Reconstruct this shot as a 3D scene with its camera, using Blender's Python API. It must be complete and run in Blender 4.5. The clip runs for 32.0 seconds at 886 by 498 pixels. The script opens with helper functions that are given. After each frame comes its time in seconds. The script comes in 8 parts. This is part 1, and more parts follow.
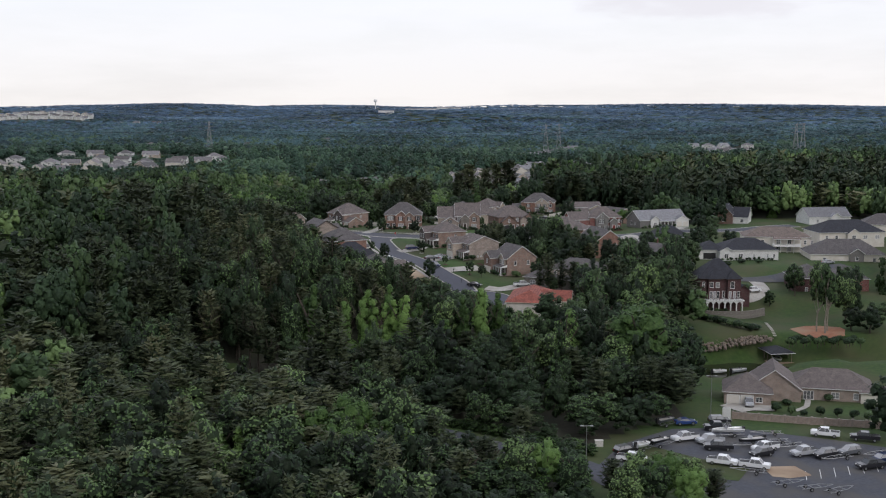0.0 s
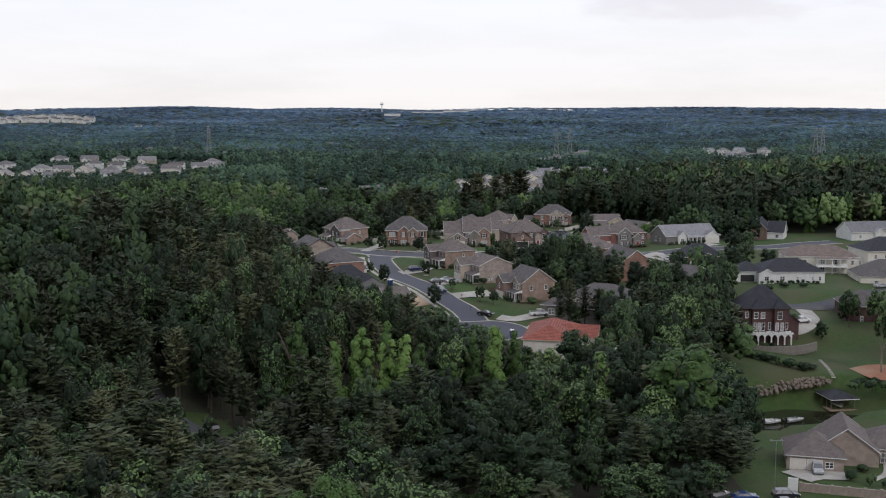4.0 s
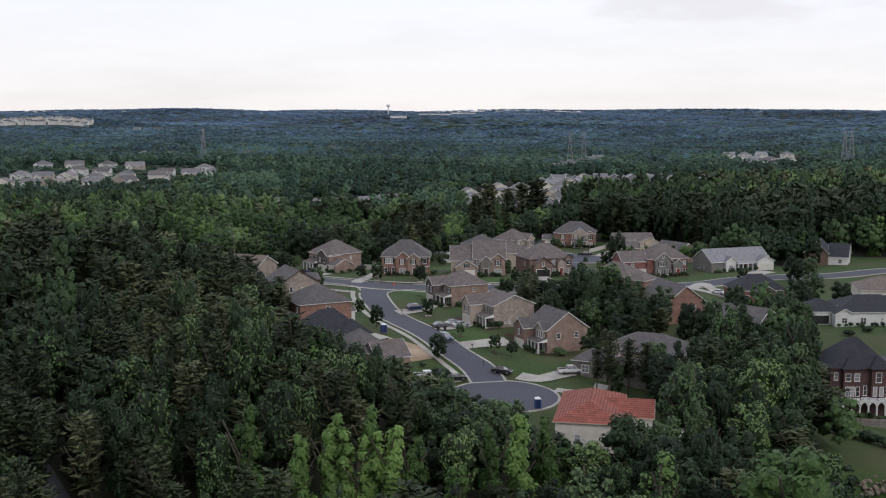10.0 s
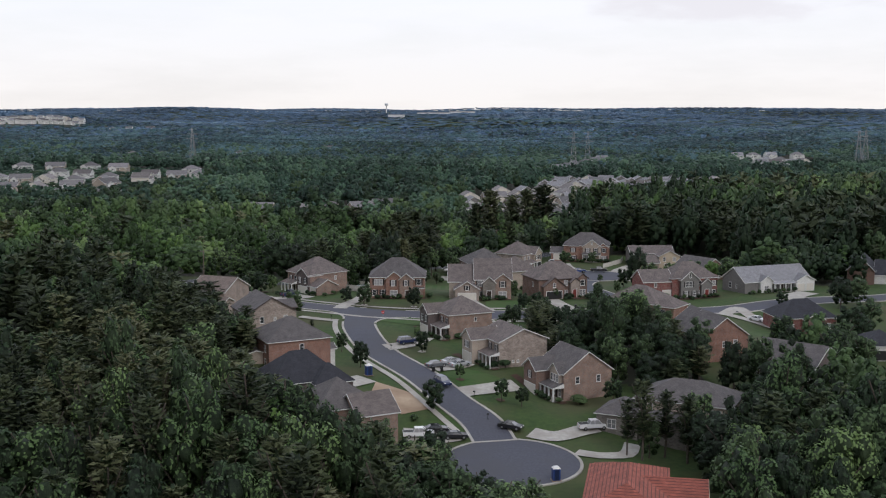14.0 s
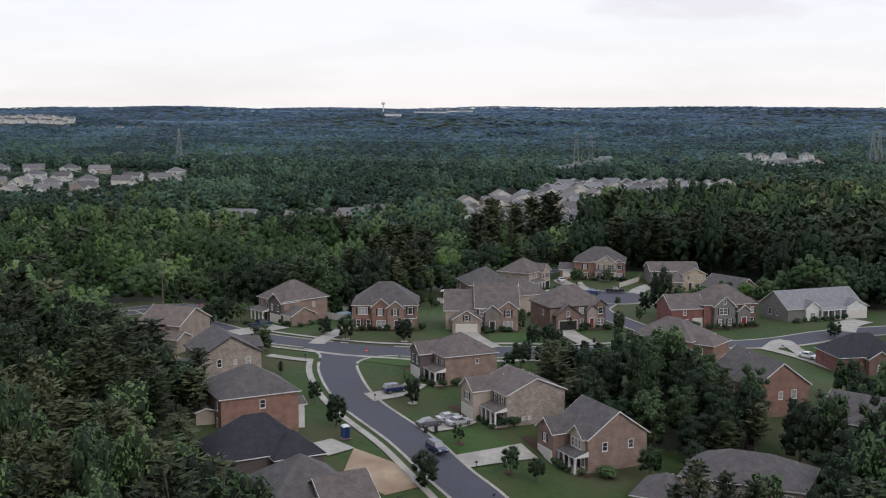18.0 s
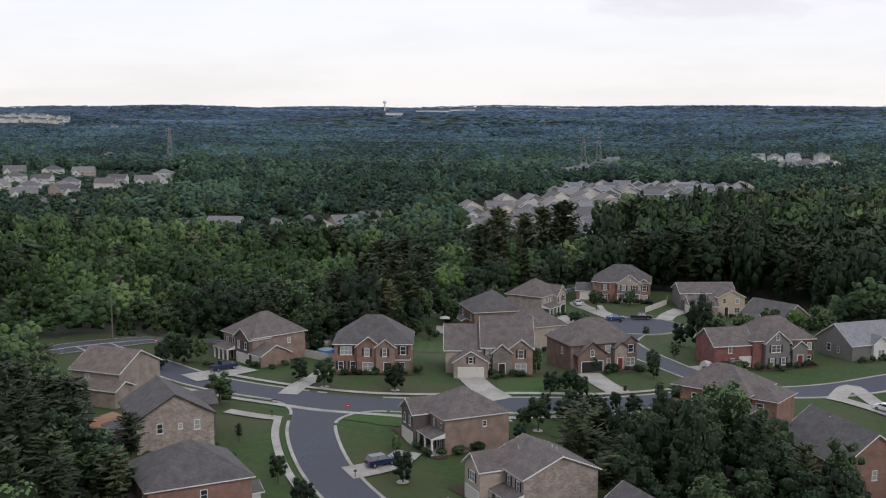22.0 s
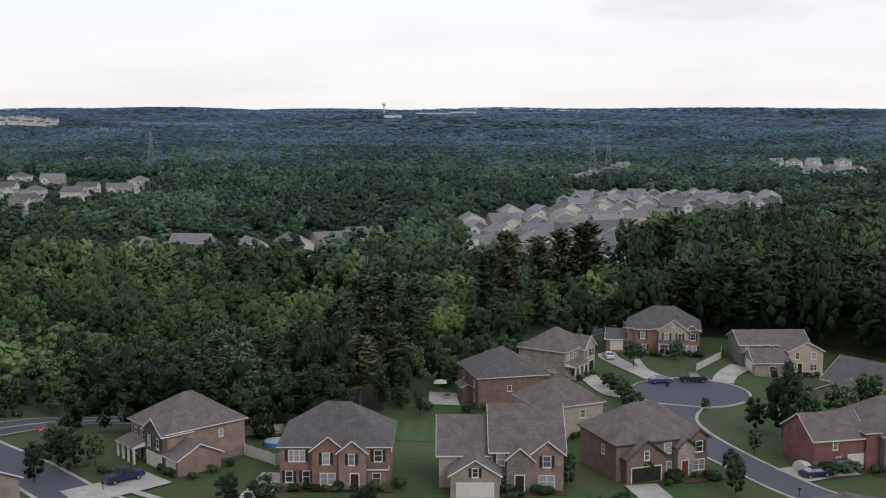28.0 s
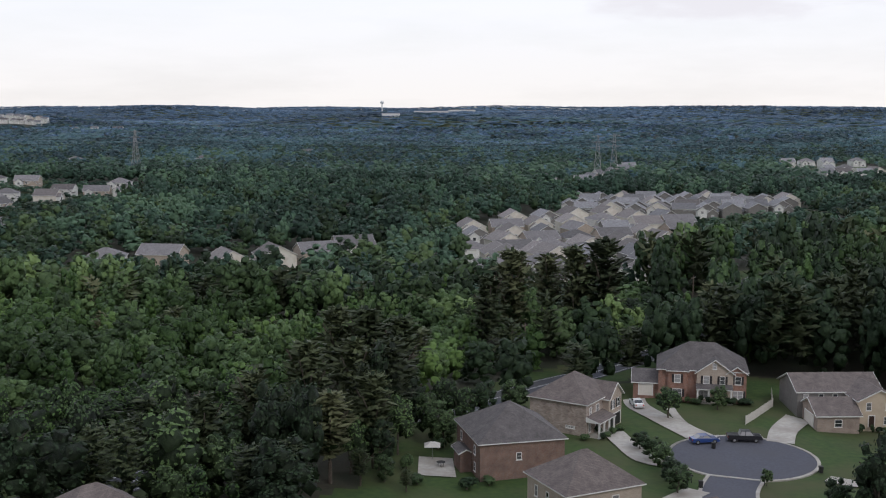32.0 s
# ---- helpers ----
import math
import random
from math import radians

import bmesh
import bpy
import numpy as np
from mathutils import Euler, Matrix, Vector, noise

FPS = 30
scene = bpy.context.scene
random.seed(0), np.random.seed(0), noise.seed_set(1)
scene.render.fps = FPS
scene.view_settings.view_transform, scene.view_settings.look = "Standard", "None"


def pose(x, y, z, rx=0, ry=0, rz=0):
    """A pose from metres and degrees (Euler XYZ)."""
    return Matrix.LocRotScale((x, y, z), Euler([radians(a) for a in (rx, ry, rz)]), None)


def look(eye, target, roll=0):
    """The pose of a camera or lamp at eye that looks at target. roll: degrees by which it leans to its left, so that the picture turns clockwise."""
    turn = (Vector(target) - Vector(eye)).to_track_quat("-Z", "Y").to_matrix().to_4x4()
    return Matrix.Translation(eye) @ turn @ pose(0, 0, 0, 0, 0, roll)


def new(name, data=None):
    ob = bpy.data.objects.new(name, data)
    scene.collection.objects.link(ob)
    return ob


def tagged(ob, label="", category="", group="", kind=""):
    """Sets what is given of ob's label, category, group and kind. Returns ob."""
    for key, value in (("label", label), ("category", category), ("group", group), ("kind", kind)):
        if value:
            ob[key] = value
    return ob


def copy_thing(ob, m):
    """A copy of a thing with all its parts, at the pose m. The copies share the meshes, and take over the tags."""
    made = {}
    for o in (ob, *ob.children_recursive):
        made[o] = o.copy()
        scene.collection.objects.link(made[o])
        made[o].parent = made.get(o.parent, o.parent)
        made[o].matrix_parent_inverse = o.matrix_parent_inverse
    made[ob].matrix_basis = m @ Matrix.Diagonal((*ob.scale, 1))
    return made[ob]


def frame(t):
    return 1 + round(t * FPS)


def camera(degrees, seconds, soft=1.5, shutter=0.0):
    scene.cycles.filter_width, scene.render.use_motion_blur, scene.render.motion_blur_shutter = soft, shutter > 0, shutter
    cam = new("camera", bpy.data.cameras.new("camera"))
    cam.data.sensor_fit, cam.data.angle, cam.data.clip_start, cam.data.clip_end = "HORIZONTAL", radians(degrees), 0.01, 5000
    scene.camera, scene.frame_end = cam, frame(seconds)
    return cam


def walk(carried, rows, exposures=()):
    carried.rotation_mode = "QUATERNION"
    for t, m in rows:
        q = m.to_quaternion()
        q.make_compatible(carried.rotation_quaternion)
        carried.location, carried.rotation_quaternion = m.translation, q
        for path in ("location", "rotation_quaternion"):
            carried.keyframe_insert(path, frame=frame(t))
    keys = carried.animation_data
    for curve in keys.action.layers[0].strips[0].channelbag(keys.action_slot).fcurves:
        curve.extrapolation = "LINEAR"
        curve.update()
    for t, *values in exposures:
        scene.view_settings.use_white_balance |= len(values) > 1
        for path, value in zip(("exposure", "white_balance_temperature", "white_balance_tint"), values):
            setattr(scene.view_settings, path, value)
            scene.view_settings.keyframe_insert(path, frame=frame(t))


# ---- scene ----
cam = camera(43.0, 32.0, soft=1.12)
PATH = [
    (0, pose(0.000, 0.000, 57.000, 82.462, 0, -0.543)),
    (1, pose(0.109, 10.707, 57.130, 82.485, 0, -0.412)),
    (2, pose(0.215, 21.506, 57.248, 82.504, 0, -0.301)),
    (3, pose(0.317, 32.389, 57.355, 82.546, 0, -0.227)),
    (3.5, pose(0.368, 37.860, 57.404, 82.576, 0, -0.207)),
    (5.5, pose(0.564, 59.930, 57.574, 82.681, 0, -0.144)),
    (6, pose(0.612, 65.489, 57.610, 82.681, 0, -0.132)),
    (7, pose(0.707, 76.654, 57.674, 82.694, 0, -0.059)),
    (8, pose(0.802, 87.875, 57.727, 82.673, 0, 0.044)),
    (9, pose(0.897, 99.146, 57.771, 82.670, 0, 0.123)),
    (10, pose(0.993, 110.463, 57.804, 82.696, 0, 0.189)),
    (11, pose(1.089, 121.819, 57.828, 82.693, 0, 0.166)),
    (12, pose(1.188, 133.210, 57.842, 82.669, 0, 0.175)),
    (13, pose(1.288, 144.630, 57.846, 82.664, 0, 0.164)),
    (14, pose(1.391, 156.073, 57.842, 82.629, 0, 0.130)),
    (14.5, pose(1.443, 161.802, 57.837, 82.615, 0, 0.138)),
    (16.5, pose(1.662, 184.753, 57.792, 82.625, 0, 0.049)),
    (17, pose(1.720, 190.495, 57.776, 82.616, 0, 0.024)),
    (18, pose(1.838, 201.983, 57.737, 82.581, 0, 0.014)),
    (19, pose(1.961, 213.470, 57.689, 82.565, 0, 0.082)),
    (20, pose(2.090, 224.950, 57.634, 82.535, 0, 0.104)),
    (21, pose(2.225, 236.419, 57.571, 82.536, 0, 0.130)),
    (22, pose(2.367, 247.872, 57.500, 82.523, 0, 0.126)),
    (23, pose(2.516, 259.305, 57.422, 82.533, 0, 0.124)),
    (24, pose(2.673, 270.713, 57.336, 82.542, 0, 0.138)),
    (25, pose(2.838, 282.092, 57.244, 82.564, 0, 0.160)),
    (25.5, pose(2.924, 287.769, 57.195, 82.576, 0, 0.153)),
    (27.5, pose(3.290, 310.380, 56.983, 82.625, 0, 0.150)),
    (28, pose(3.387, 316.006, 56.926, 82.636, 0, 0.158)),
    (29, pose(3.590, 327.223, 56.807, 82.652, 0, 0.167)),
    (30, pose(3.804, 338.388, 56.682, 82.683, 0, 0.175)),
    (31, pose(4.029, 349.498, 56.551, 82.697, 0, 0.151)),
    (32, pose(4.266, 360.549, 56.415, 82.548, 0, 0.111)),
]
walk(cam, PATH)

# ---- light ----
world = bpy.data.worlds.new("world")
scene.world = world
world.use_nodes = True
wn, wl = world.node_tree.nodes, world.node_tree.links
wn.clear()
SUN_EL, SUN_AZ = 38.0, 150.0     # degrees; azimuth clockwise from +y
sky = wn.new("ShaderNodeTexSky")
sky.sky_type, sky.sun_disc = "NISHITA", False
sky.sun_elevation, sky.sun_rotation = radians(SUN_EL), radians(SUN_AZ)
sky.air_density, sky.dust_density, sky.ozone_density = 1.0, 3.0, 1.0
skys = wn.new("ShaderNodeVectorMath"); skys.operation = "SCALE"
skys.inputs["Scale"].default_value = 0.15
co = wn.new("ShaderNodeTexCoord")
mp = wn.new("ShaderNodeMapping"); mp.inputs["Scale"].default_value = (2.2, 2.2, 11.0)
nz = wn.new("ShaderNodeTexNoise"); nz.inputs["Scale"].default_value = 2.2
nz.inputs["Detail"].default_value, nz.inputs["Roughness"].default_value = 7.0, 0.58
rp = wn.new("ShaderNodeValToRGB")
rp.color_ramp.elements[0].position, rp.color_ramp.elements[0].color = 0.34, (0.88, 0.88, 0.88, 1)
rp.color_ramp.elements[1].position, rp.color_ramp.elements[1].color = 0.56, (0.97, 0.97, 0.97, 1)
mx = wn.new("ShaderNodeMix"); mx.data_type = "RGBA"
cloud = wn.new("ShaderNodeValToRGB")      # peach haze at the skyline, cool white higher up
cloud.color_ramp.elements[0].position, cloud.color_ramp.elements[0].color = 0.0, (1.0, 0.965, 0.955, 1)
cloud.color_ramp.elements[1].position, cloud.color_ramp.elements[1].color = 0.13, (0.965, 0.992, 1.10, 1)
mid_ = cloud.color_ramp.elements.new(0.055); mid_.color = (0.975, 0.978, 1.02, 1)
bg, wo = wn.new("ShaderNodeBackground"), wn.new("ShaderNodeOutputWorld")
wl.new(co.outputs["Generated"], mp.inputs["Vector"]); wl.new(mp.outputs[0], nz.inputs["Vector"])
# bright haze low down, thinning towards the blue overhead
sep = wn.new("ShaderNodeSeparateXYZ"); wl.new(co.outputs["Generated"], sep.inputs[0])
thin = wn.new("ShaderNodeMapRange"); thin.interpolation_type = "SMOOTHSTEP"
thin.inputs["From Min"].default_value, thin.inputs["From Max"].default_value = 0.22, 0.75
thin.inputs["To Min"].default_value, thin.inputs["To Max"].default_value = 1.0, 0.6
wl.new(sep.outputs["Z"], thin.inputs["Value"]); wl.new(sep.outputs["Z"], cloud.inputs["Fac"])
mul = wn.new("ShaderNodeMath"); mul.operation = "MULTIPLY"
wl.new(rp.outputs["Color"], mul.inputs[0]); wl.new(thin.outputs[0], mul.inputs[1])
wl.new(nz.outputs["Fac"], rp.inputs["Fac"]); wl.new(mul.outputs[0], mx.inputs["Factor"])
wl.new(sky.outputs[0], skys.inputs[0]); wl.new(skys.outputs[0], mx.inputs["A"]); wl.new(cloud.outputs[0], mx.inputs["B"])
lift = wn.new("ShaderNodeMapRange"); lift.inputs["From Min"].default_value, lift.inputs["From Max"].default_value = 0.16, 0.9
lift.inputs["To Min"].default_value, lift.inputs["To Max"].default_value = 1.0, 1.45
wl.new(sep.outputs["Z"], lift.inputs["Value"]); back = wn.new("ShaderNodeMapRange"); back.inputs["From Min"].default_value, back.inputs["From Max"].default_value = -0.7, 0.6
back.inputs["To Min"].default_value, back.inputs["To Max"].default_value = 0.6, 1.0
both = wn.new("ShaderNodeMath"); both.operation = "MULTIPLY"
wl.new(sep.outputs["Y"], back.inputs["Value"]); wl.new(back.outputs[0], both.inputs[0]); wl.new(lift.outputs[0], both.inputs[1])
wl.new(both.outputs[0], bg.inputs["Strength"])
off = wn.new("ShaderNodeVectorMath"); off.operation = "SUBTRACT"; off.inputs[1].default_value = (0.235, 0.97, 0.084)
scl = wn.new("ShaderNodeVectorMath"); scl.operation = "MULTIPLY"; scl.inputs[1].default_value = (9.0, 1.0, 62.0)
wl.new(co.outputs["Generated"], off.inputs[0]); wl.new(off.outputs[0], scl.inputs[0])
far_ = wn.new("ShaderNodeVectorMath"); far_.operation = "LENGTH"; wl.new(scl.outputs[0], far_.inputs[0])
puff = wn.new("ShaderNodeTexNoise"); puff.inputs["Scale"].default_value = 3.0; puff.inputs["Detail"].default_value = 6
mp2 = wn.new("ShaderNodeMapping"); mp2.inputs["Scale"].default_value = (6.0, 6.0, 24.0)
wl.new(co.outputs["Generated"], mp2.inputs["Vector"]); wl.new(mp2.outputs[0], puff.inputs["Vector"])
edge = wn.new("ShaderNodeMath"); edge.operation = "MULTIPLY_ADD"; edge.inputs[1].default_value = 2.2
wl.new(puff.outputs["Fac"], edge.inputs[0]); wl.new(far_.outputs["Value"], edge.inputs[2])
shape = wn.new("ShaderNodeMapRange"); shape.interpolation_type = "SMOOTHSTEP"
shape.inputs["From Min"].default_value, shape.inputs["From Max"].default_value = 1.3, 2.3
shape.inputs["To Min"].default_value, shape.inputs["To Max"].default_value = 0.8, 0.0
wl.new(edge.outputs[0], shape.inputs["Value"])
cm = wn.new("ShaderNodeMix"); cm.data_type = "RGBA"; cm.inputs["B"].default_value = (0.83, 0.815, 0.875, 1)
wl.new(shape.outputs[0], cm.inputs["Factor"]); wl.new(mx.outputs["Result"], cm.inputs["A"])
wl.new(cm.outputs["Result"], bg.inputs["Color"]); wl.new(bg.outputs[0], wo.inputs["Surface"])
sun = bpy.data.lights.new("sun", "SUN")
sun.energy, sun.angle, sun.color = 0.68, radians(12), (0.94, 0.96, 1.0)
sun_ob = new("sun", sun)
sx, sy = math.sin(radians(SUN_AZ)), math.cos(radians(SUN_AZ))
sun_ob.matrix_world = look((sx * 100, sy * 100, 100 * math.tan(radians(SUN_EL))), (0, 0, 0))
scene.view_settings.exposure = 0.0


# ---- materials ----
def mat(name, rough=0.85, metal=0.0):
    m = bpy.data.materials.new(name)
    m.use_nodes = True
    b = m.node_tree.nodes["Principled BSDF"]
    b.inputs["Roughness"].default_value, b.inputs["Metallic"].default_value = rough, metal
    return m, m.node_tree.nodes, m.node_tree.links, b


def rgb(c):
    return (c[0], c[1], c[2], 1)


def noise_mat(name, c1, c2, scale, rough=0.85, scale2=None, c3=None, bump=0.0, metal=0.0, per="", coord="Object"):
    """Two-scale mottled surface: c1 and c2 mixed by fine noise, c3 by broad noise; per: Random or Island variation."""
    m, n, l, b = mat(name, rough, metal)
    tc = n.new("ShaderNodeTexCoord")
    a = n.new("ShaderNodeTexNoise"); a.inputs["Scale"].default_value = scale; a.inputs["Detail"].default_value = 6
    l.new(tc.outputs[coord], a.inputs["Vector"])
    r = n.new("ShaderNodeValToRGB")
    r.color_ramp.elements[0].position, r.color_ramp.elements[0].color = 0.32, rgb(c1)
    r.color_ramp.elements[1].position, r.color_ramp.elements[1].color = 0.68, rgb(c2)
    l.new(a.outputs["Fac"], r.inputs["Fac"])
    out = r.outputs["Color"]
    if c3:
        a2 = n.new("ShaderNodeTexNoise"); a2.inputs["Scale"].default_value = scale2; a2.inputs["Detail"].default_value = 4
        l.new(tc.outputs[coord], a2.inputs["Vector"])
        r2 = n.new("ShaderNodeValToRGB")
        r2.color_ramp.elements[0].position, r2.color_ramp.elements[1].position = 0.42, 0.66
        l.new(a2.outputs["Fac"], r2.inputs["Fac"])
        x = n.new("ShaderNodeMix"); x.data_type = "RGBA"; x.inputs["B"].default_value = rgb(c3)
        l.new(r2.outputs["Color"], x.inputs["Factor"]); l.new(out, x.inputs["A"])
        out = x.outputs["Result"]
    if per:
        src = n.new("ShaderNodeObjectInfo").outputs["Random"] if per == "Random" else n.new("ShaderNodeNewGeometry").outputs["Random Per Island"]
        mr = n.new("ShaderNodeMapRange")
        mr.inputs["To Min"].default_value, mr.inputs["To Max"].default_value = 0.72, 1.25
        l.new(src, mr.inputs["Value"])
        h = n.new("ShaderNodeHueSaturation"); l.new(mr.outputs[0], h.inputs["Value"]); l.new(out, h.inputs["Color"])
        out = h.outputs["Color"]
    l.new(out, b.inputs["Base Color"])
    if bump:
        bp = n.new("ShaderNodeBump"); bp.inputs["Strength"].default_value = bump
        l.new(a.outputs["Fac"], bp.inputs["Height"]); l.new(bp.outputs[0], b.inputs["Normal"])
    return m


def course_mat(name, c1, c2, mortar, bw, bh, rough=0.85, gap=0.012, offset=0.5, bump=0.4, var=(0.75, 1.2)):
    """Bricks, siding or shingle courses laid in the object's own space at real size."""
    m, n, l, b = mat(name, rough)
    tc, se, ad, cb = n.new("ShaderNodeTexCoord"), n.new("ShaderNodeSeparateXYZ"), n.new("ShaderNodeMath"), n.new("ShaderNodeCombineXYZ")
    l.new(tc.outputs["Object"], se.inputs[0]); l.new(se.outputs["X"], ad.inputs[0]); l.new(se.outputs["Y"], ad.inputs[1])
    l.new(ad.outputs[0], cb.inputs["X"]); l.new(se.outputs["Z"], cb.inputs["Y"])
    t = n.new("ShaderNodeTexBrick")
    for k, v in (("Color1", rgb(c1)), ("Color2", rgb(c2)), ("Mortar", rgb(mortar))):
        t.inputs[k].default_value = v
    t.inputs["Scale"].default_value = 1.0
    t.inputs["Brick Width"].default_value, t.inputs["Row Height"].default_value, t.inputs["Mortar Size"].default_value = bw, bh, gap
    t.offset = offset
    l.new(cb.outputs[0], t.inputs["Vector"])
    a = n.new("ShaderNodeTexNoise"); a.inputs["Scale"].default_value = 0.7; a.inputs["Detail"].default_value = 8
    l.new(tc.outputs["Object"], a.inputs["Vector"])
    mr = n.new("ShaderNodeMapRange"); mr.inputs["From Min"].default_value, mr.inputs["From Max"].default_value = 0.3, 0.7
    mr.inputs["To Min"].default_value, mr.inputs["To Max"].default_value = var
    l.new(a.outputs["Fac"], mr.inputs["Value"])
    h = n.new("ShaderNodeHueSaturation"); l.new(mr.outputs[0], h.inputs["Value"]); l.new(t.outputs["Color"], h.inputs["Color"])
    l.new(h.outputs["Color"], b.inputs["Base Color"])
    bp = n.new("ShaderNodeBump"); bp.inputs["Strength"].default_value = bump; bp.inputs["Distance"].default_value = 0.02
    l.new(t.outputs["Fac"], bp.inputs["Height"]); bp.invert = True
    l.new(bp.outputs[0], b.inputs["Normal"])
    return m


def leaf_mat(name, dark, light, warm, grain=1.5):
    """Foliage: leaves vary, tufts vary, each tree has a tone of its own, a little light comes through."""
    m, n, l, b = mat(name, 0.6)
    g, o, at = n.new("ShaderNodeNewGeometry"), n.new("ShaderNodeObjectInfo"), n.new("ShaderNodeAttribute")
    at.attribute_name = "tone"
    a = n.new("ShaderNodeTexNoise"); a.inputs["Scale"].default_value = grain; a.inputs["Detail"].default_value = 3
    l.new(g.outputs["Position"], a.inputs["Vector"])
    st = n.new("ShaderNodeMapRange"); st.inputs["From Min"].default_value, st.inputs["From Max"].default_value = 0.32, 0.68
    l.new(a.outputs["Fac"], st.inputs["Value"])
    fine = n.new("ShaderNodeTexNoise"); fine.inputs["Scale"].default_value = grain * 3.2; fine.inputs["Detail"].default_value = 2
    l.new(g.outputs["Position"], fine.inputs["Vector"])
    bp = n.new("ShaderNodeBump"); bp.inputs["Strength"].default_value, bp.inputs["Distance"].default_value = 0.7, 0.35 / grain
    l.new(fine.outputs["Fac"], bp.inputs["Height"]); l.new(bp.outputs[0], b.inputs["Normal"])
    fs = n.new("ShaderNodeMapRange"); fs.inputs["From Min"].default_value, fs.inputs["From Max"].default_value = 0.35, 0.65
    l.new(fine.outputs["Fac"], fs.inputs["Value"])
    av = n.new("ShaderNodeMix"); av.inputs["Factor"].default_value = 0.16
    bl = n.new("ShaderNodeMix"); bl.inputs["Factor"].default_value = 0.5
    l.new(st.outputs[0], bl.inputs["A"]); l.new(fs.outputs[0], bl.inputs["B"]); l.new(bl.outputs["Result"], av.inputs["A"]); l.new(g.outputs["Random Per Island"], av.inputs["B"])
    r = n.new("ShaderNodeValToRGB")
    r.color_ramp.elements[0].position, r.color_ramp.elements[1].position = 0.12, 0.88
    r.color_ramp.elements[0].color, r.color_ramp.elements[1].color = rgb(dark), rgb(light)
    l.new(av.outputs["Result"], r.inputs["Fac"])
    # tone of the tree: from its own mesh in the joined woods (1 to 2), from the object otherwise
    gt, sb, tn = n.new("ShaderNodeMath"), n.new("ShaderNodeMath"), n.new("ShaderNodeMix")
    gt.operation, sb.operation = "GREATER_THAN", "SUBTRACT"
    gt.inputs[1].default_value, sb.inputs[1].default_value = 0.5, 1.0
    l.new(at.outputs["Fac"], gt.inputs[0]); l.new(at.outputs["Fac"], sb.inputs[0])
    l.new(gt.outputs[0], tn.inputs["Factor"]); l.new(o.outputs["Random"], tn.inputs["A"]); l.new(sb.outputs[0], tn.inputs["B"])
    x = n.new("ShaderNodeMix"); x.data_type = "RGBA"; x.inputs["B"].default_value = rgb(warm)
    sc = n.new("ShaderNodeMapRange"); sc.inputs["From Min"].default_value = 0.45; sc.inputs["To Max"].default_value = 0.7
    l.new(tn.outputs["Result"], sc.inputs["Value"]); l.new(sc.outputs[0], x.inputs["Factor"]); l.new(r.outputs["Color"], x.inputs["A"])
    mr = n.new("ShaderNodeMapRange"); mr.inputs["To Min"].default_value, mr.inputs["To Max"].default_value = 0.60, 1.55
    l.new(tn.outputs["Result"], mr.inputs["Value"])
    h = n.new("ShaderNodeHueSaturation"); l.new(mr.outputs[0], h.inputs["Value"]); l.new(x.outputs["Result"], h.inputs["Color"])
    l.new(h.outputs["Color"], b.inputs["Base Color"])
    b.inputs["Specular IOR Level"].default_value = 0.25
    t, mixs = n.new("ShaderNodeBsdfTranslucent"), n.new("ShaderNodeMixShader")
    mixs.inputs["Fac"].default_value = 0.15
    l.new(h.outputs["Color"], t.inputs["Color"])
    l.new(b.outputs[0], mixs.inputs[1]); l.new(t.outputs[0], mixs.inputs[2])
    l.new(mixs.outputs[0], n["Material Output"].inputs["Surface"])
    return m


def glass_mat(name, tint, rough=0.08):
    m, n, l, b = mat(name, rough)
    b.inputs["Base Color"].default_value = rgb(tint)
    b.inputs["Specular IOR Level"].default_value = 0.7
    return m


M = {}
M["brick_tan"] = course_mat("brick_tan", (0.33, 0.205, 0.155), (0.235, 0.140, 0.105), (0.29, 0.25, 0.225), 0.22, 0.076)
M["brick_orange"] = course_mat("brick_orange", (0.29, 0.140, 0.098), (0.21, 0.098, 0.070), (0.29, 0.21, 0.18), 0.22, 0.076)
M["brick_red"] = course_mat("brick_red", (0.23, 0.06, 0.05), (0.17, 0.045, 0.04), (0.24, 0.17, 0.15), 0.22, 0.076)
M["brick_wine"] = course_mat("brick_wine", (0.095, 0.034, 0.036), (0.07, 0.026, 0.028), (0.11, 0.08, 0.075), 0.22, 0.076)
M["brick_brown"] = course_mat("brick_brown", (0.225, 0.13, 0.10), (0.16, 0.088, 0.068), (0.22, 0.18, 0.16), 0.22, 0.076)
M["brick_buff"] = course_mat("brick_buff", (0.35, 0.27, 0.225), (0.26, 0.19, 0.155), (0.33, 0.29, 0.26), 0.22, 0.076)
M["stone_buff"] = course_mat("stone_buff", (0.40, 0.33, 0.285), (0.25, 0.19, 0.16), (0.37, 0.33, 0.30), 0.42, 0.20, gap=0.02)
M["stone_grey"] = course_mat("stone_grey", (0.24, 0.215, 0.19), (0.15, 0.13, 0.115), (0.22, 0.2, 0.18), 0.4, 0.2, gap=0.02)
M["siding_white"] = course_mat("siding_white", (0.72, 0.71, 0.69), (0.68, 0.67, 0.65), (0.45, 0.45, 0.44), 6.0, 0.18, 0.6, 0.01, var=(0.9, 1.05))
M["siding_grey"] = course_mat("siding_grey", (0.20, 0.19, 0.18), (0.18, 0.17, 0.16), (0.11, 0.1, 0.1), 6.0, 0.18, 0.6, 0.01, var=(0.9, 1.08))
M["siding_tan"] = course_mat("siding_tan", (0.43, 0.36, 0.30), (0.40, 0.33, 0.275), (0.25, 0.2, 0.16), 6.0, 0.18, 0.6, 0.01, var=(0.9, 1.08))
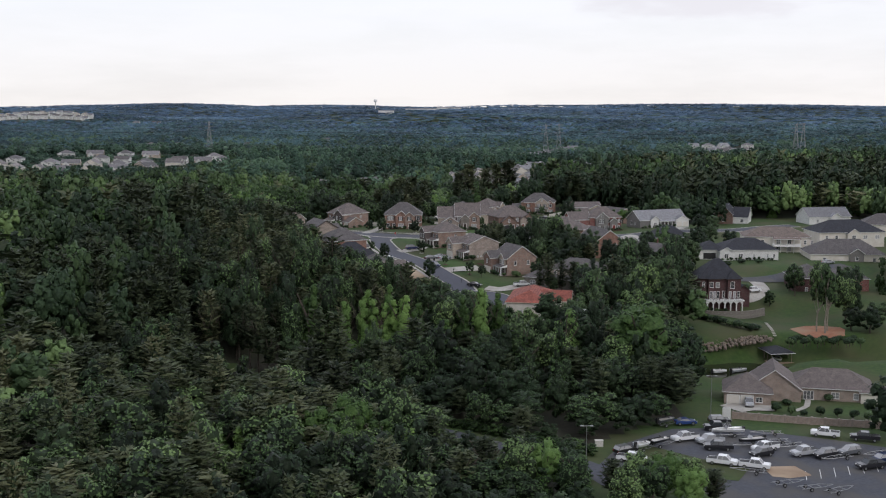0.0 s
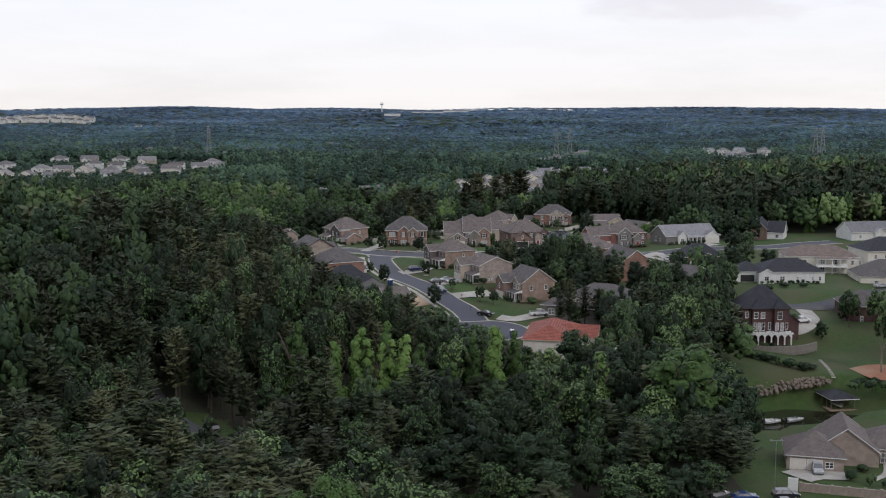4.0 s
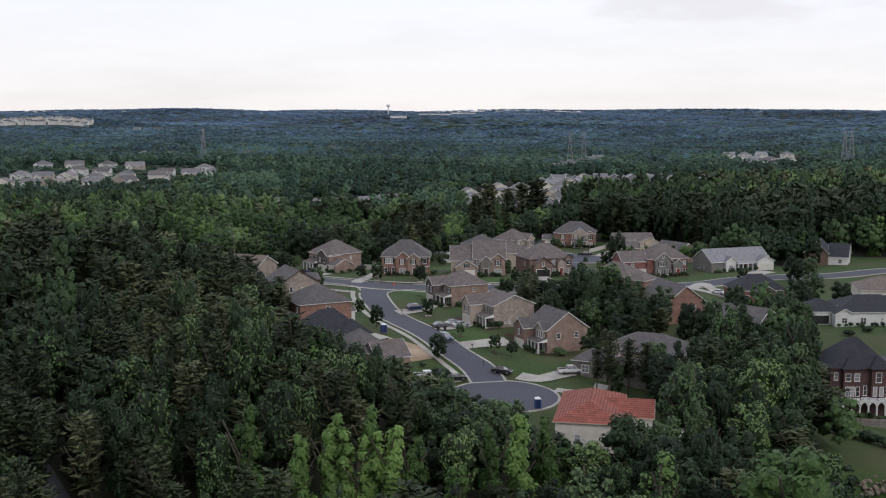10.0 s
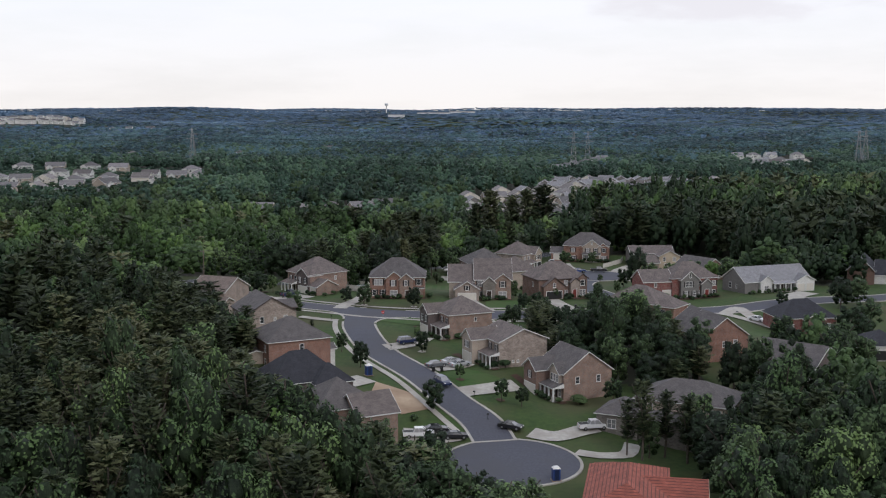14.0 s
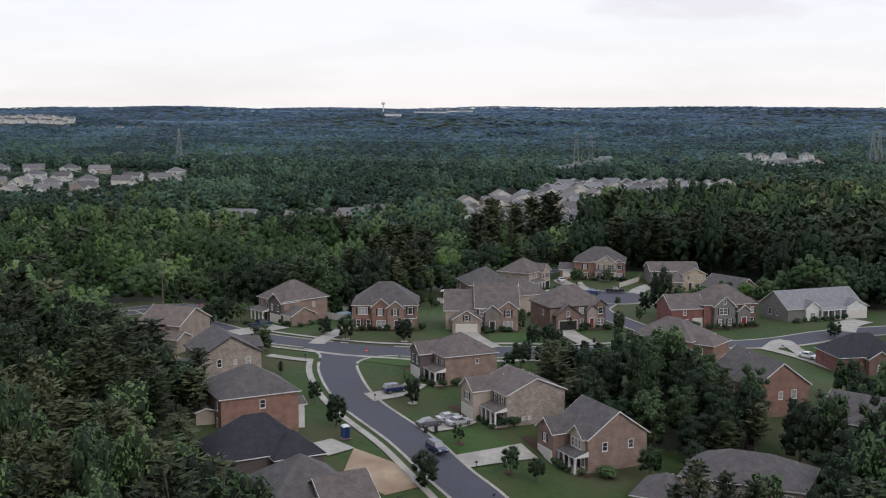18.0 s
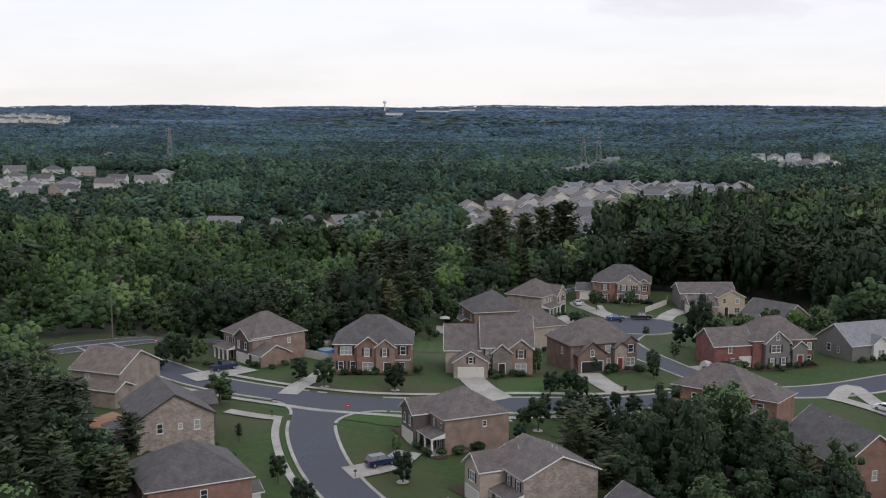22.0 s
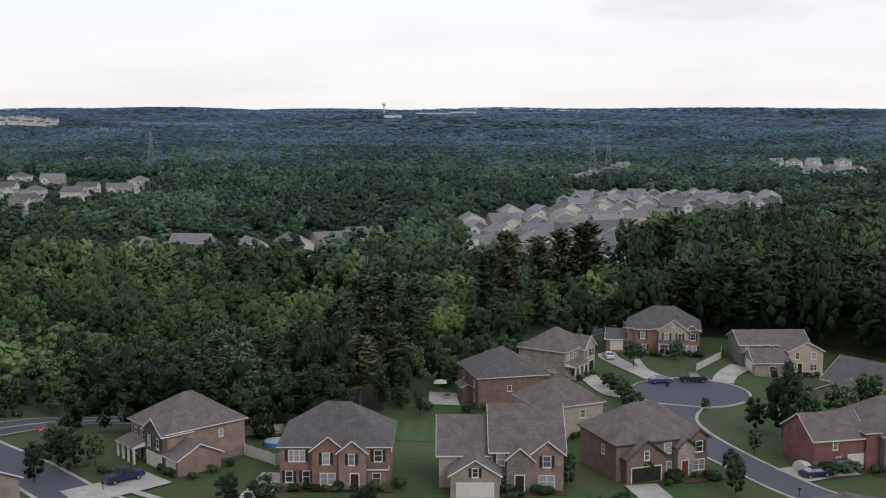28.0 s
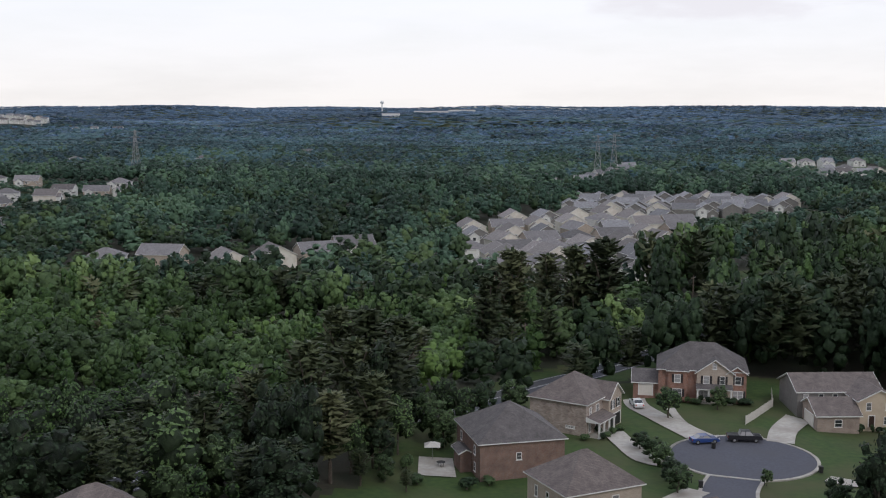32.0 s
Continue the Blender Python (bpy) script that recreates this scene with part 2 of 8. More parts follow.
M["siding_dark"] = course_mat("siding_dark", (0.13, 0.10, 0.095), (0.115, 0.09, 0.085), (0.07, 0.06, 0.06), 6.0, 0.18, 0.6, 0.01, var=(0.9, 1.08))
M["stucco_white"] = noise_mat("stucco_white", (0.62, 0.58, 0.52), (0.7, 0.66, 0.6), 9, 0.9, 0.5, (0.58, 0.53, 0.46), 0.1)
M["stucco_tan"] = noise_mat("stucco_tan", (0.5, 0.41, 0.31), (0.56, 0.47, 0.36), 9, 0.9, 0.5, (0.46, 0.37, 0.28), 0.1)
M["shingle_grey"] = course_mat("shingle_grey", (0.118, 0.106, 0.104), (0.088, 0.079, 0.079), (0.05, 0.047, 0.05), 0.33, 0.14, 0.9, 0.006, var=(0.8, 1.2))
M["shingle_brown"] = course_mat("shingle_brown", (0.158, 0.131, 0.122), (0.120, 0.100, 0.094), (0.06, 0.05, 0.05), 0.33, 0.14, 0.9, 0.006, var=(0.8, 1.2))
M["shingle_tan"] = course_mat("shingle_tan", (0.185, 0.145, 0.125), (0.145, 0.115, 0.1), (0.08, 0.06, 0.055), 0.33, 0.14, 0.9, 0.006, var=(0.8, 1.2))
M["shingle_black"] = course_mat("shingle_black", (0.030, 0.031, 0.040), (0.02, 0.021, 0.028), (0.012, 0.012, 0.015), 0.33, 0.14, 0.85, 0.006, var=(0.8, 1.25))
M["shingle_light"] = course_mat("shingle_light", (0.21, 0.21, 0.222), (0.17, 0.17, 0.18), (0.1, 0.09, 0.09), 0.33, 0.14, 0.9, 0.006, var=(0.85, 1.15))
M["shingle_far"] = course_mat("shingle_far", (0.168, 0.160, 0.164), (0.134, 0.128, 0.131), (0.09, 0.08, 0.08), 0.33, 0.14, 0.9, 0.006, var=(0.85, 1.15))
M["shingle_taupe"] = course_mat("shingle_taupe", (0.20, 0.182, 0.178), (0.168, 0.154, 0.150), (0.1, 0.085, 0.08), 0.33, 0.14, 0.9, 0.006, var=(0.85, 1.15))
for nm in ("shingle_far", "shingle_taupe", "shingle_light"):
    nt = M[nm].node_tree
    inf, mr = nt.nodes.new("ShaderNodeObjectInfo"), nt.nodes.new("ShaderNodeMapRange")
    mr.inputs["To Min"].default_value, mr.inputs["To Max"].default_value = 0.62, 1.3
    hs = nt.nodes.new("ShaderNodeHueSaturation"); bs = nt.nodes["Principled BSDF"].inputs["Base Color"]
    nt.links.new(inf.outputs["Random"], mr.inputs["Value"]); nt.links.new(mr.outputs[0], hs.inputs["Value"])
    nt.links.new(bs.links[0].from_socket, hs.inputs["Color"]); nt.links.new(hs.outputs["Color"], bs)
M["clay_tile"] = course_mat("clay_tile", (0.33, 0.095, 0.062), (0.26, 0.068, 0.044), (0.11, 0.03, 0.022), 0.42, 0.24, 0.8, 0.03, 0.0, 0.8, (0.75, 1.2))
M["trim_white"] = noise_mat("trim_white", (0.66, 0.65, 0.63), (0.74, 0.73, 0.71), 4, 0.55)
M["trim_tan"] = noise_mat("trim_tan", (0.5, 0.43, 0.34), (0.56, 0.48, 0.39), 4, 0.55)
M["trim_dark"] = noise_mat("trim_dark", (0.05, 0.035, 0.03), (0.07, 0.05, 0.042), 4, 0.6)
M["shutter_dark"] = noise_mat("shutter_dark", (0.02, 0.018, 0.02), (0.035, 0.03, 0.032), 6, 0.6)
M["door_red"] = noise_mat("door_red", (0.16, 0.025, 0.02), (0.2, 0.035, 0.03), 5, 0.45)
M["door_dark"] = noise_mat("door_dark", (0.03, 0.018, 0.014), (0.05, 0.028, 0.02), 5, 0.45)
M["door_garage"] = noise_mat("door_garage", (0.6, 0.56, 0.5), (0.68, 0.64, 0.58), 3, 0.6)
M["pane"] = glass_mat("pane", (0.035, 0.04, 0.045))
pn_ = M["pane"].node_tree
po, pr = pn_.nodes.new("ShaderNodeObjectInfo"), pn_.nodes.new("ShaderNodeValToRGB")
pr.color_ramp.elements[0].position, pr.color_ramp.elements[0].color = 0.25, (0.035, 0.04, 0.045, 1)
pr.color_ramp.elements[1].position, pr.color_ramp.elements[1].color = 0.75, (0.36, 0.355, 0.36, 1)
pn_.links.new(po.outputs["Random"], pr.inputs["Fac"]); pn_.links.new(pr.outputs["Color"], pn_.nodes["Principled BSDF"].inputs["Base Color"])
M["pane_pale"] = glass_mat("pane_pale", (0.34, 0.34, 0.33), 0.25)
M["asphalt"] = noise_mat("asphalt", (0.060, 0.062, 0.080), (0.080, 0.084, 0.106), 2.5, 0.9, 0.11, (0.070, 0.071, 0.084), 0.1, coord="Object")
M["asphalt_old"] = noise_mat("asphalt_old", (0.050, 0.053, 0.066), (0.072, 0.076, 0.092), 1.6, 0.92, 0.15, (0.08, 0.076, 0.074), 0.1)
M["concrete"] = noise_mat("concrete", (0.34, 0.32, 0.29), (0.44, 0.42, 0.38), 1.3, 0.9, 0.25, (0.30, 0.275, 0.245), 0.1)
M["road_paint"] = noise_mat("road_paint", (0.55, 0.55, 0.53), (0.65, 0.64, 0.62), 3, 0.8)
M["lake"] = glass_mat("lake", (0.02, 0.022, 0.012), 0.04)
M["grass"] = noise_mat("grass", (0.021, 0.050, 0.008), (0.042, 0.076, 0.013), 0.9, 0.95, 0.07, (0.056, 0.062, 0.022), 0.3)
M["grass_mown"] = noise_mat("grass_mown", (0.024, 0.066, 0.008), (0.040, 0.092, 0.013), 1.2, 0.95, 0.15, (0.046, 0.080, 0.018), 0.3)
M["grass_light"] = noise_mat("grass_light", (0.040, 0.074, 0.016), (0.058, 0.094, 0.024), 1.2, 0.95, 0.15, (0.062, 0.088, 0.026), 0.3)
M["forest_floor"] = noise_mat("forest_floor", (0.022, 0.018, 0.012), (0.036, 0.034, 0.019), 1.4, 0.95, 0.08, (0.022, 0.03, 0.013), 0.3)
M["mulch"] = noise_mat("mulch", (0.05, 0.026, 0.017), (0.085, 0.045, 0.028), 4, 0.95, bump=0.4)
M["red_clay"] = noise_mat("red_clay", (0.25, 0.10, 0.055), (0.32, 0.15, 0.085), 0.8, 0.95, 0.12, (0.3, 0.19, 0.12), 0.3)
M["dirt"] = noise_mat("dirt", (0.34, 0.25, 0.17), (0.43, 0.33, 0.23), 0.8, 0.95, 0.2, (0.26, 0.18, 0.12), 0.3)
M["rock"] = noise_mat("rock", (0.13, 0.10, 0.08), (0.21, 0.17, 0.135), 1.2, 0.95, per="Random", bump=0.4)
M["bark"] = noise_mat("bark", (0.06, 0.047, 0.038), (0.11, 0.09, 0.072), 3, 0.95, bump=0.5)
M["bark_pale"] = noise_mat("bark_pale", (0.2, 0.17, 0.14), (0.3, 0.26, 0.22), 3, 0.95, bump=0.4)
M["leaf_oak"] = leaf_mat("leaf_oak", (0.022, 0.050, 0.018), (0.106, 0.176, 0.066), (0.138, 0.196, 0.070))
M["leaf_dark"] = leaf_mat("leaf_dark", (0.009, 0.024, 0.011), (0.052, 0.092, 0.040), (0.076, 0.114, 0.044))
M["leaf_pine"] = leaf_mat("leaf_pine", (0.024, 0.038, 0.018), (0.094, 0.120, 0.054), (0.116, 0.116, 0.060))
M["leaf_vine"] = leaf_mat("leaf_vine", (0.014, 0.040, 0.011), (0.082, 0.152, 0.042), (0.112, 0.178, 0.050))
M["leaf_tulip"] = leaf_mat("leaf_tulip", (0.026, 0.066, 0.015), (0.130, 0.225, 0.062), (0.150, 0.230, 0.064))
# near-black green: the shade deep inside a crown, put into the colour
M["leaf_inner_shade"] = leaf_mat("leaf_inner_shade", (0.004, 0.010, 0.004), (0.022, 0.040, 0.016), (0.027, 0.043, 0.017))
# blue grows from here to the farthest leaves: aerial haze put into their colours
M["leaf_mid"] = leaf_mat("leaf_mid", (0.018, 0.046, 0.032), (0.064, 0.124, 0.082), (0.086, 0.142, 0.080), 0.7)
M["leaf_far_hazed"] = leaf_mat("leaf_far_hazed", (0.038, 0.084, 0.098), (0.062, 0.126, 0.142), (0.072, 0.134, 0.138), 0.3)
M["leaf_distant_hazed"] = leaf_mat("leaf_distant_hazed", (0.066, 0.126, 0.205), (0.080, 0.146, 0.228), (0.086, 0.150, 0.226), 0.1)
M["steel"] = noise_mat("steel", (0.3, 0.3, 0.3), (0.4, 0.4, 0.4), 3, 0.5, metal=0.8)
M["wood_pole"] = noise_mat("wood_pole", (0.12, 0.095, 0.075), (0.2, 0.16, 0.13), 5, 0.9)
M["wood_deck"] = noise_mat("wood_deck", (0.2, 0.14, 0.1), (0.3, 0.22, 0.16), 5, 0.9)
M["fence"] = noise_mat("fence", (0.5, 0.47, 0.43), (0.62, 0.59, 0.55), 3, 0.8)
M["black"] = noise_mat("black", (0.012, 0.012, 0.012), (0.02, 0.02, 0.02), 4, 0.6)
M["tyre"] = noise_mat("tyre", (0.012, 0.012, 0.012), (0.02, 0.02, 0.02), 9, 0.9)
M["toilet_blue"] = noise_mat("toilet_blue", (0.02, 0.045, 0.16), (0.03, 0.06, 0.2), 4, 0.45)
M["pool_blue"] = noise_mat("pool_blue", (0.05, 0.2, 0.42), (0.08, 0.26, 0.5), 4, 0.4)
M["sign_red"] = noise_mat("sign_red", (0.5, 0.03, 0.03), (0.56, 0.04, 0.04), 4, 0.5)
M["canvas"] = noise_mat("canvas", (0.42, 0.4, 0.37), (0.5, 0.48, 0.45), 4, 0.85)
for nm, c in (("white", (0.72, 0.72, 0.72)), ("black", (0.012, 0.012, 0.015)), ("navy", (0.012, 0.022, 0.07)), ("silver", (0.36, 0.37, 0.39)),
              ("grey", (0.10, 0.105, 0.115)), ("blue", (0.02, 0.05, 0.18)), ("red", (0.2, 0.02, 0.02))):
    M["paint_" + nm] = noise_mat("paint_" + nm, c, tuple(v * 1.06 for v in c), 2, 0.28)
    M["paint_" + nm].node_tree.nodes["Principled BSDF"].inputs["Coat Weight"].default_value = 0.6


# ---- mesh helpers ----
class Geo:
    """Vertices and faces of one mesh; each face keeps a material slot."""

    def __init__(self):
        self.v, self.f, self.m = [], [], []

    def poly(self, pts, mi=0):
        k = len(self.v)
        self.v += [tuple(p) for p in pts]
        self.f.append(tuple(range(k, k + len(pts)))); self.m.append(mi)

    def box(self, x0, x1, y0, y1, z0, z1, mi=0):
        k = len(self.v)
        self.v += [(x, y, z) for z in (z0, z1) for x, y in ((x0, y0), (x1, y0), (x1, y1), (x0, y1))]
        for q in ((0, 3, 2, 1), (4, 5, 6, 7), (0, 1, 5, 4), (1, 2, 6, 5), (2, 3, 7, 6), (3, 0, 4, 7)):
            self.f.append(tuple(k + i for i in q)); self.m.append(mi)

    def prism(self, ring, z0, z1, mi=0, top=1.0):
        k, n = len(self.v), len(ring)
        cx, cy = sum(p[0] for p in ring) / n, sum(p[1] for p in ring) / n
        self.v += [(p[0], p[1], z0) for p in ring] + [(cx + (p[0] - cx) * top, cy + (p[1] - cy) * top, z1) for p in ring]
        self.f.append(tuple(range(k + n - 1, k - 1, -1))); self.f.append(tuple(range(k + n, k + 2 * n))); self.m += [mi, mi]
        for i in range(n):
            j = (i + 1) % n
            self.f.append((k + i, k + j, k + n + j, k + n + i)); self.m.append(mi)

    def cyl(self, x, y, r, z0, z1, n=8, mi=0, top=1.0):
        self.prism([(x + r * math.cos(6.2832 * i / n), y + r * math.sin(6.2832 * i / n)) for i in range(n)], z0, z1, mi, top)

    def bar(self, a, b, r, mi=0, n=5):
        """A round bar from a to b."""
        a, b = Vector(a), Vector(b)
        q = (b - a).to_track_quat("Z", "Y")
        k = len(self.v)
        for p in (a, b):
            self.v += [tuple(p + q @ Vector((r * math.cos(6.2832 * i / n), r * math.sin(6.2832 * i / n), 0))) for i in range(n)]
        for i in range(n):
            j = (i + 1) % n
            self.f.append((k + i, k + j, k + n + j, k + n + i)); self.m.append(mi)
        self.f.append(tuple(range(k + n - 1, k - 1, -1))); self.f.append(tuple(range(k + n, k + 2 * n))); self.m += [mi, mi]

    def mesh(self, name, mats):
        me = bpy.data.meshes.new(name)
        me.from_pydata(self.v, [], self.f)
        for m in (mats if isinstance(mats, (list, tuple)) else [mats]):
            me.materials.append(M[m] if isinstance(m, str) else m)
        if any(self.m):
            me.polygons.foreach_set("material_index", self.m)
        return me


def part(name, data, mats, parent, label="", at=None):
    """One mesh object under a thing or a part; data: a Geo or a mesh."""
    ob = new(name, data.mesh(name, mats) if isinstance(data, Geo) else data)
    ob.parent = parent
    if at is not None:
        ob.matrix_basis = at
    if label:
        ob["label"] = label
    return ob


def thing(name, m, label, category, group="", kind=""):
    ob = new(name)
    ob.empty_display_size = 0.3
    ob.matrix_basis = m
    return tagged(ob, label, category, group, kind)


def solid(name, geo, mats, label, category, kind="", m=None, group=""):
    ob = new(name, geo.mesh(name, mats))
    if m is not None:
        ob.matrix_basis = m
    return tagged(ob, label, category, group, kind)


# ---- terrain ----
SPOTS = ((0, -60, -14), (-80, 60, -12), (60, 60, -13), (30, 215, -12.3), (62, 189, -12.3), (90, 210, -12.3), (-1, 229, -12), (-50, 268, -12),
         (68, 247, -13), (96, 262, -13), (140, 250, -13), (74, 285, -15.2), (103, 343, -10.5), (86, 349, -8.3), (96, 368, -4), (120, 402, -1.4),
         (140, 430, -1.5), (128, 372, -6), (13, 346, -4.8), (36, 318, -6.5), (52, 350, -6), (27, 383, -2.6), (13, 399, 0.7), (2, 424, 1.7))
SPOTS += ((-8, 402, 1), (-18, 432, 3.2), (-28, 450, 3.7), (-60, 478, 3.5), (-12, 468, 3.7), (12, 466, 3.6), (35, 478, 2.1), (50, 455, 2),
          (70, 485, 0.6), (100, 482, 1.8), (64, 425, 1.8), (60, 396, 0.4), (78, 388, -2.5), (92, 444, -0.5), (52, 537, -0.8), (28, 545, -0.8))
SPOTS += ((8, 524, -1.2), (22, 502, 0.3), (60, 574, -0.4), (85, 556, -2.2), (14, 582, -3), (40, 612, -3.4), (-42, 527, -0.5), (-15, 620, -6),
          (0, 700, -8), (115, 670, 4), (-100, 770, -6), (40, 870, -11), (150, 1090, -11), (-60, 340, 1), (-100, 400, 9), (-160, 420, 12))
SPOTS += ((-200, 330, 10), (-110, 290, 0), (-90, 490, 5), (-160, 540, 6), (-50, 395, 4), (-300, 700, -2), (-250, 1050, -6), (300, 420, 4),
          (300, 700, 8), (-300, 1150, -2), (-300, 915, -9), (190, 620, 6), (220, 520, 3), (160, 500, 2), (170, 330, -8), (200, 200, -12), (-200, 200, -6), (-500, 1300, -10), (500, 1300, -8), (0, 1500, -12))
SP = np.array(SPOTS, float)


def ground_z(x, y):
    """Height of the ground in metres, for one place or for arrays of places."""
    x, y = np.asarray(x, float), np.asarray(y, float)
    d = (x[..., None] - SP[:, 0]) ** 2 + (y[..., None] - SP[:, 1]) ** 2
    w = 1.0 / (d + 8.0 ** 2) ** 1.8
    z = (w * SP[:, 2]).sum(-1) / w.sum(-1)
    r = np.hypot(x, y - 100)
    s = np.clip((r - 900) / 3900, 0, 1)
    z = z * (1 - np.clip((r - 1200) / 800, 0, 1)) - 10 * np.clip((r - 1200) / 800, 0, 1)
    hills = 9 * np.sin(x / 330 + 1.3) * np.sin(y / 410 + 0.4) + 5 * np.sin(x / 150 + y / 210)
    hills = hills + 26 * np.exp(-((x + 870) / 170) ** 2 - ((y - 2540) / 150) ** 2)
    return z + s * s * (3 - 2 * s) * 33 + hills * np.clip((r - 1100) / 1200, 0, 1)


def gz(x, y):
    return float(ground_z(x, y))


def steps(*runs):
    out = [runs[0][0]]
    for a, b, s in runs:
        n = max(1, round((b - a) / s))
        out += [a + (b - a) * i / n for i in range(1, n + 1)]
    return np.array(out)


LAKE_Z = -16.2
gx = steps((-2600, -600, 100), (-600, -160, 20), (-160, -84, 3.8), (-84, 126, 1.75), (126, 190, 3.5), (190, 600, 20), (600, 2600, 100))
gy = steps((-300, 140, 30), (140, 340, 3.5), (340, 592, 1.75), (592, 640, 3.5), (640, 1100, 14), (1100, 2000, 60), (2000, 5300, 150))
GX, GY = np.meshgrid(gx, gy)
GZ = ground_z(GX, GY)


def lake_depth(x, y):
    """Positive inside the pond's shore line."""
    u, v = np.asarray(x, float) - 86, np.asarray(y, float) - 302.5
    a, b = u * 0.967 + v * 0.255, -u * 0.255 + v * 0.967
    b = b + 0.45 * np.maximum(0, a - 11)
    return np.minimum(np.minimum(7.4 + 0.8 * np.sin(a / 4) - np.abs(b), a + 13), 80 - a)


GZ = GZ - np.clip(lake_depth(GX, GY) + 3.0, 0, 4) * 1.2
nx_, ny_ = len(gx), len(gy)
gm = bpy.data.meshes.new("ground")
idx = np.arange(nx_ * ny_).reshape(ny_, nx_)
quads = np.stack([idx[:-1, :-1], idx[:-1, 1:], idx[1:, 1:], idx[1:, :-1]], -1).reshape(-1, 4)


def fast_mesh(me, verts, faces, normals=None):
    """Fill a mesh from arrays of vertices and of equal-sided faces; normals: one for each vertex."""
    n, k = faces.shape
    me.vertices.add(len(verts)); me.vertices.foreach_set("co", np.ascontiguousarray(verts, np.float32).ravel())
    me.loops.add(n * k); me.loops.foreach_set("vertex_index", np.ascontiguousarray(faces, np.int32).ravel())
    me.polygons.add(n); me.polygons.foreach_set("loop_start", np.arange(0, n * k, k, dtype=np.int32))
    me.update(calc_edges=True)
    if normals is not None:
        me.polygons.foreach_set("use_smooth", np.ones(n, bool))
        me.normals_split_custom_set_from_vertices(normals)
    return me


fast_mesh(gm, np.stack([GX, GY, GZ], -1).reshape(-1, 3), quads)
gm.materials.append(M["grass"])
gm.polygons.foreach_set("use_smooth", np.ones(len(gm.polygons), bool))
tagged(new("ground", gm), "mown and rough green grass over rolling ground", "ground", kind="structure")
lw = Geo()
lw.poly([(66, 284, LAKE_Z), (180, 262, LAKE_Z), (180, 322, LAKE_Z), (104, 322, LAKE_Z), (66, 316, LAKE_Z)])
solid("water", lw, "lake", "dark still water of a narrow lake cove", "water", "structure")


# ---- roads and paving ----
def resample(pts, step=2.5):
    out = []
    P = [Vector(p) for p in pts]
    for i in range(len(P) - 1):
        a, b, c, d = P[max(i - 1, 0)], P[i], P[i + 1], P[min(i + 2, len(P) - 1)]
        n = max(1, int((c - b).length / step))
        for k in range(n):
            t = k / n
            out.append(0.5 * ((2 * b) + (c - a) * t + (2 * a - 5 * b + 4 * c - d) * t * t + (3 * b - a - 3 * c + d) * t ** 3))
    return out + [P[-1]]


def strip(g, pts, off0, off1, lift0, lift1=None, step=2.5, mi=0, closed=False):
    """A draped band between two sideways distances from a line (right is positive)."""
    c = resample(pts, step)
    lift1 = lift0 if lift1 is None else lift1
    rows = []
    for i, p in enumerate(c):
        d = (c[min(i + 1, len(c) - 1)] - c[max(i - 1, 0)]).normalized()
        n = Vector((d.y, -d.x))
        a, b = p + n * off0, p + n * off1
        rows.append(((a.x, a.y, gz(a.x, a.y) + lift0), (b.x, b.y, gz(b.x, b.y) + lift1)))
    for q, r in zip(rows, rows[1:]):
        g.poly((q[1], r[1], r[0], q[0]), mi)


def road(name, pts, width, label, material="asphalt", kerb=True, lift=0.10, gaps=()):
    """A street with kerbs; gaps: (x, y, r) where another street or a turning circle opens into it."""
    g = Geo()
    n = max(2, int(width / 2))
    for k in range(n):
        strip(g, pts, -width / 2 + width * k / n, -width / 2 + width * (k + 1) / n, lift)
    solid(name, g, material, label, "road", "structure")
    if not kerb:
        return
    P = resample(pts, 1.0)
    for s in (-1, 1):
        runs, run = [], []
        for i, p in enumerate(P):
            d = (P[min(i + 1, len(P) - 1)] - P[max(i - 1, 0)]).normalized()
            x, y = p.x + d.y * s * (width / 2 + .3), p.y - d.x * s * (width / 2 + .3)
            x2, y2 = p.x - d.y * s * (width / 2 + .3), p.y + d.x * s * (width / 2 + .3)
            if any(math.hypot(x - a, y - b) < r or math.hypot(x2 - a, y2 - b) < r - 3 for a, b, r in gaps):
                runs.append(run); run = []
            else:
                run.append((p.x, p.y))
        for run in runs + [run]:
            if len(run) > 2:
                k = Geo()
                a, b = s * width / 2, s * (width / 2 + 0.55)
                strip(k, run, a, b, lift + 0.06); strip(k, run, b, b + s * 0.02, lift + 0.06, -0.2); strip(k, run, a, a - s * 0.02, lift + 0.06, lift - 0.1)
                solid("kerb", k, "concrete", "pale concrete kerb and gutter beside the street", "kerb", "structure")


def disc(g, x, y, r, lift, rings=4, n=40, r0=0.0, mi=0):
    for j in range(rings):
        a, b = r0 + (r - r0) * j / rings, r0 + (r - r0) * (j + 1) / rings
        for i in range(n):
            c0, s0, c1, s1 = (f(6.28319 * k / n) for k in (i, i + 1) for f in (math.cos, math.sin))
            ps = [(x + a * c0, y + a * s0), (x + b * c0, y + b * s0), (x + b * c1, y + b * s1), (x + a * c1, y + a * s1)]
            if a == 0:
                ps = [ps[0], ps[1], ps[2]]
            g.poly([(p[0], p[1], gz(*p) + lift) for p in ps], mi)


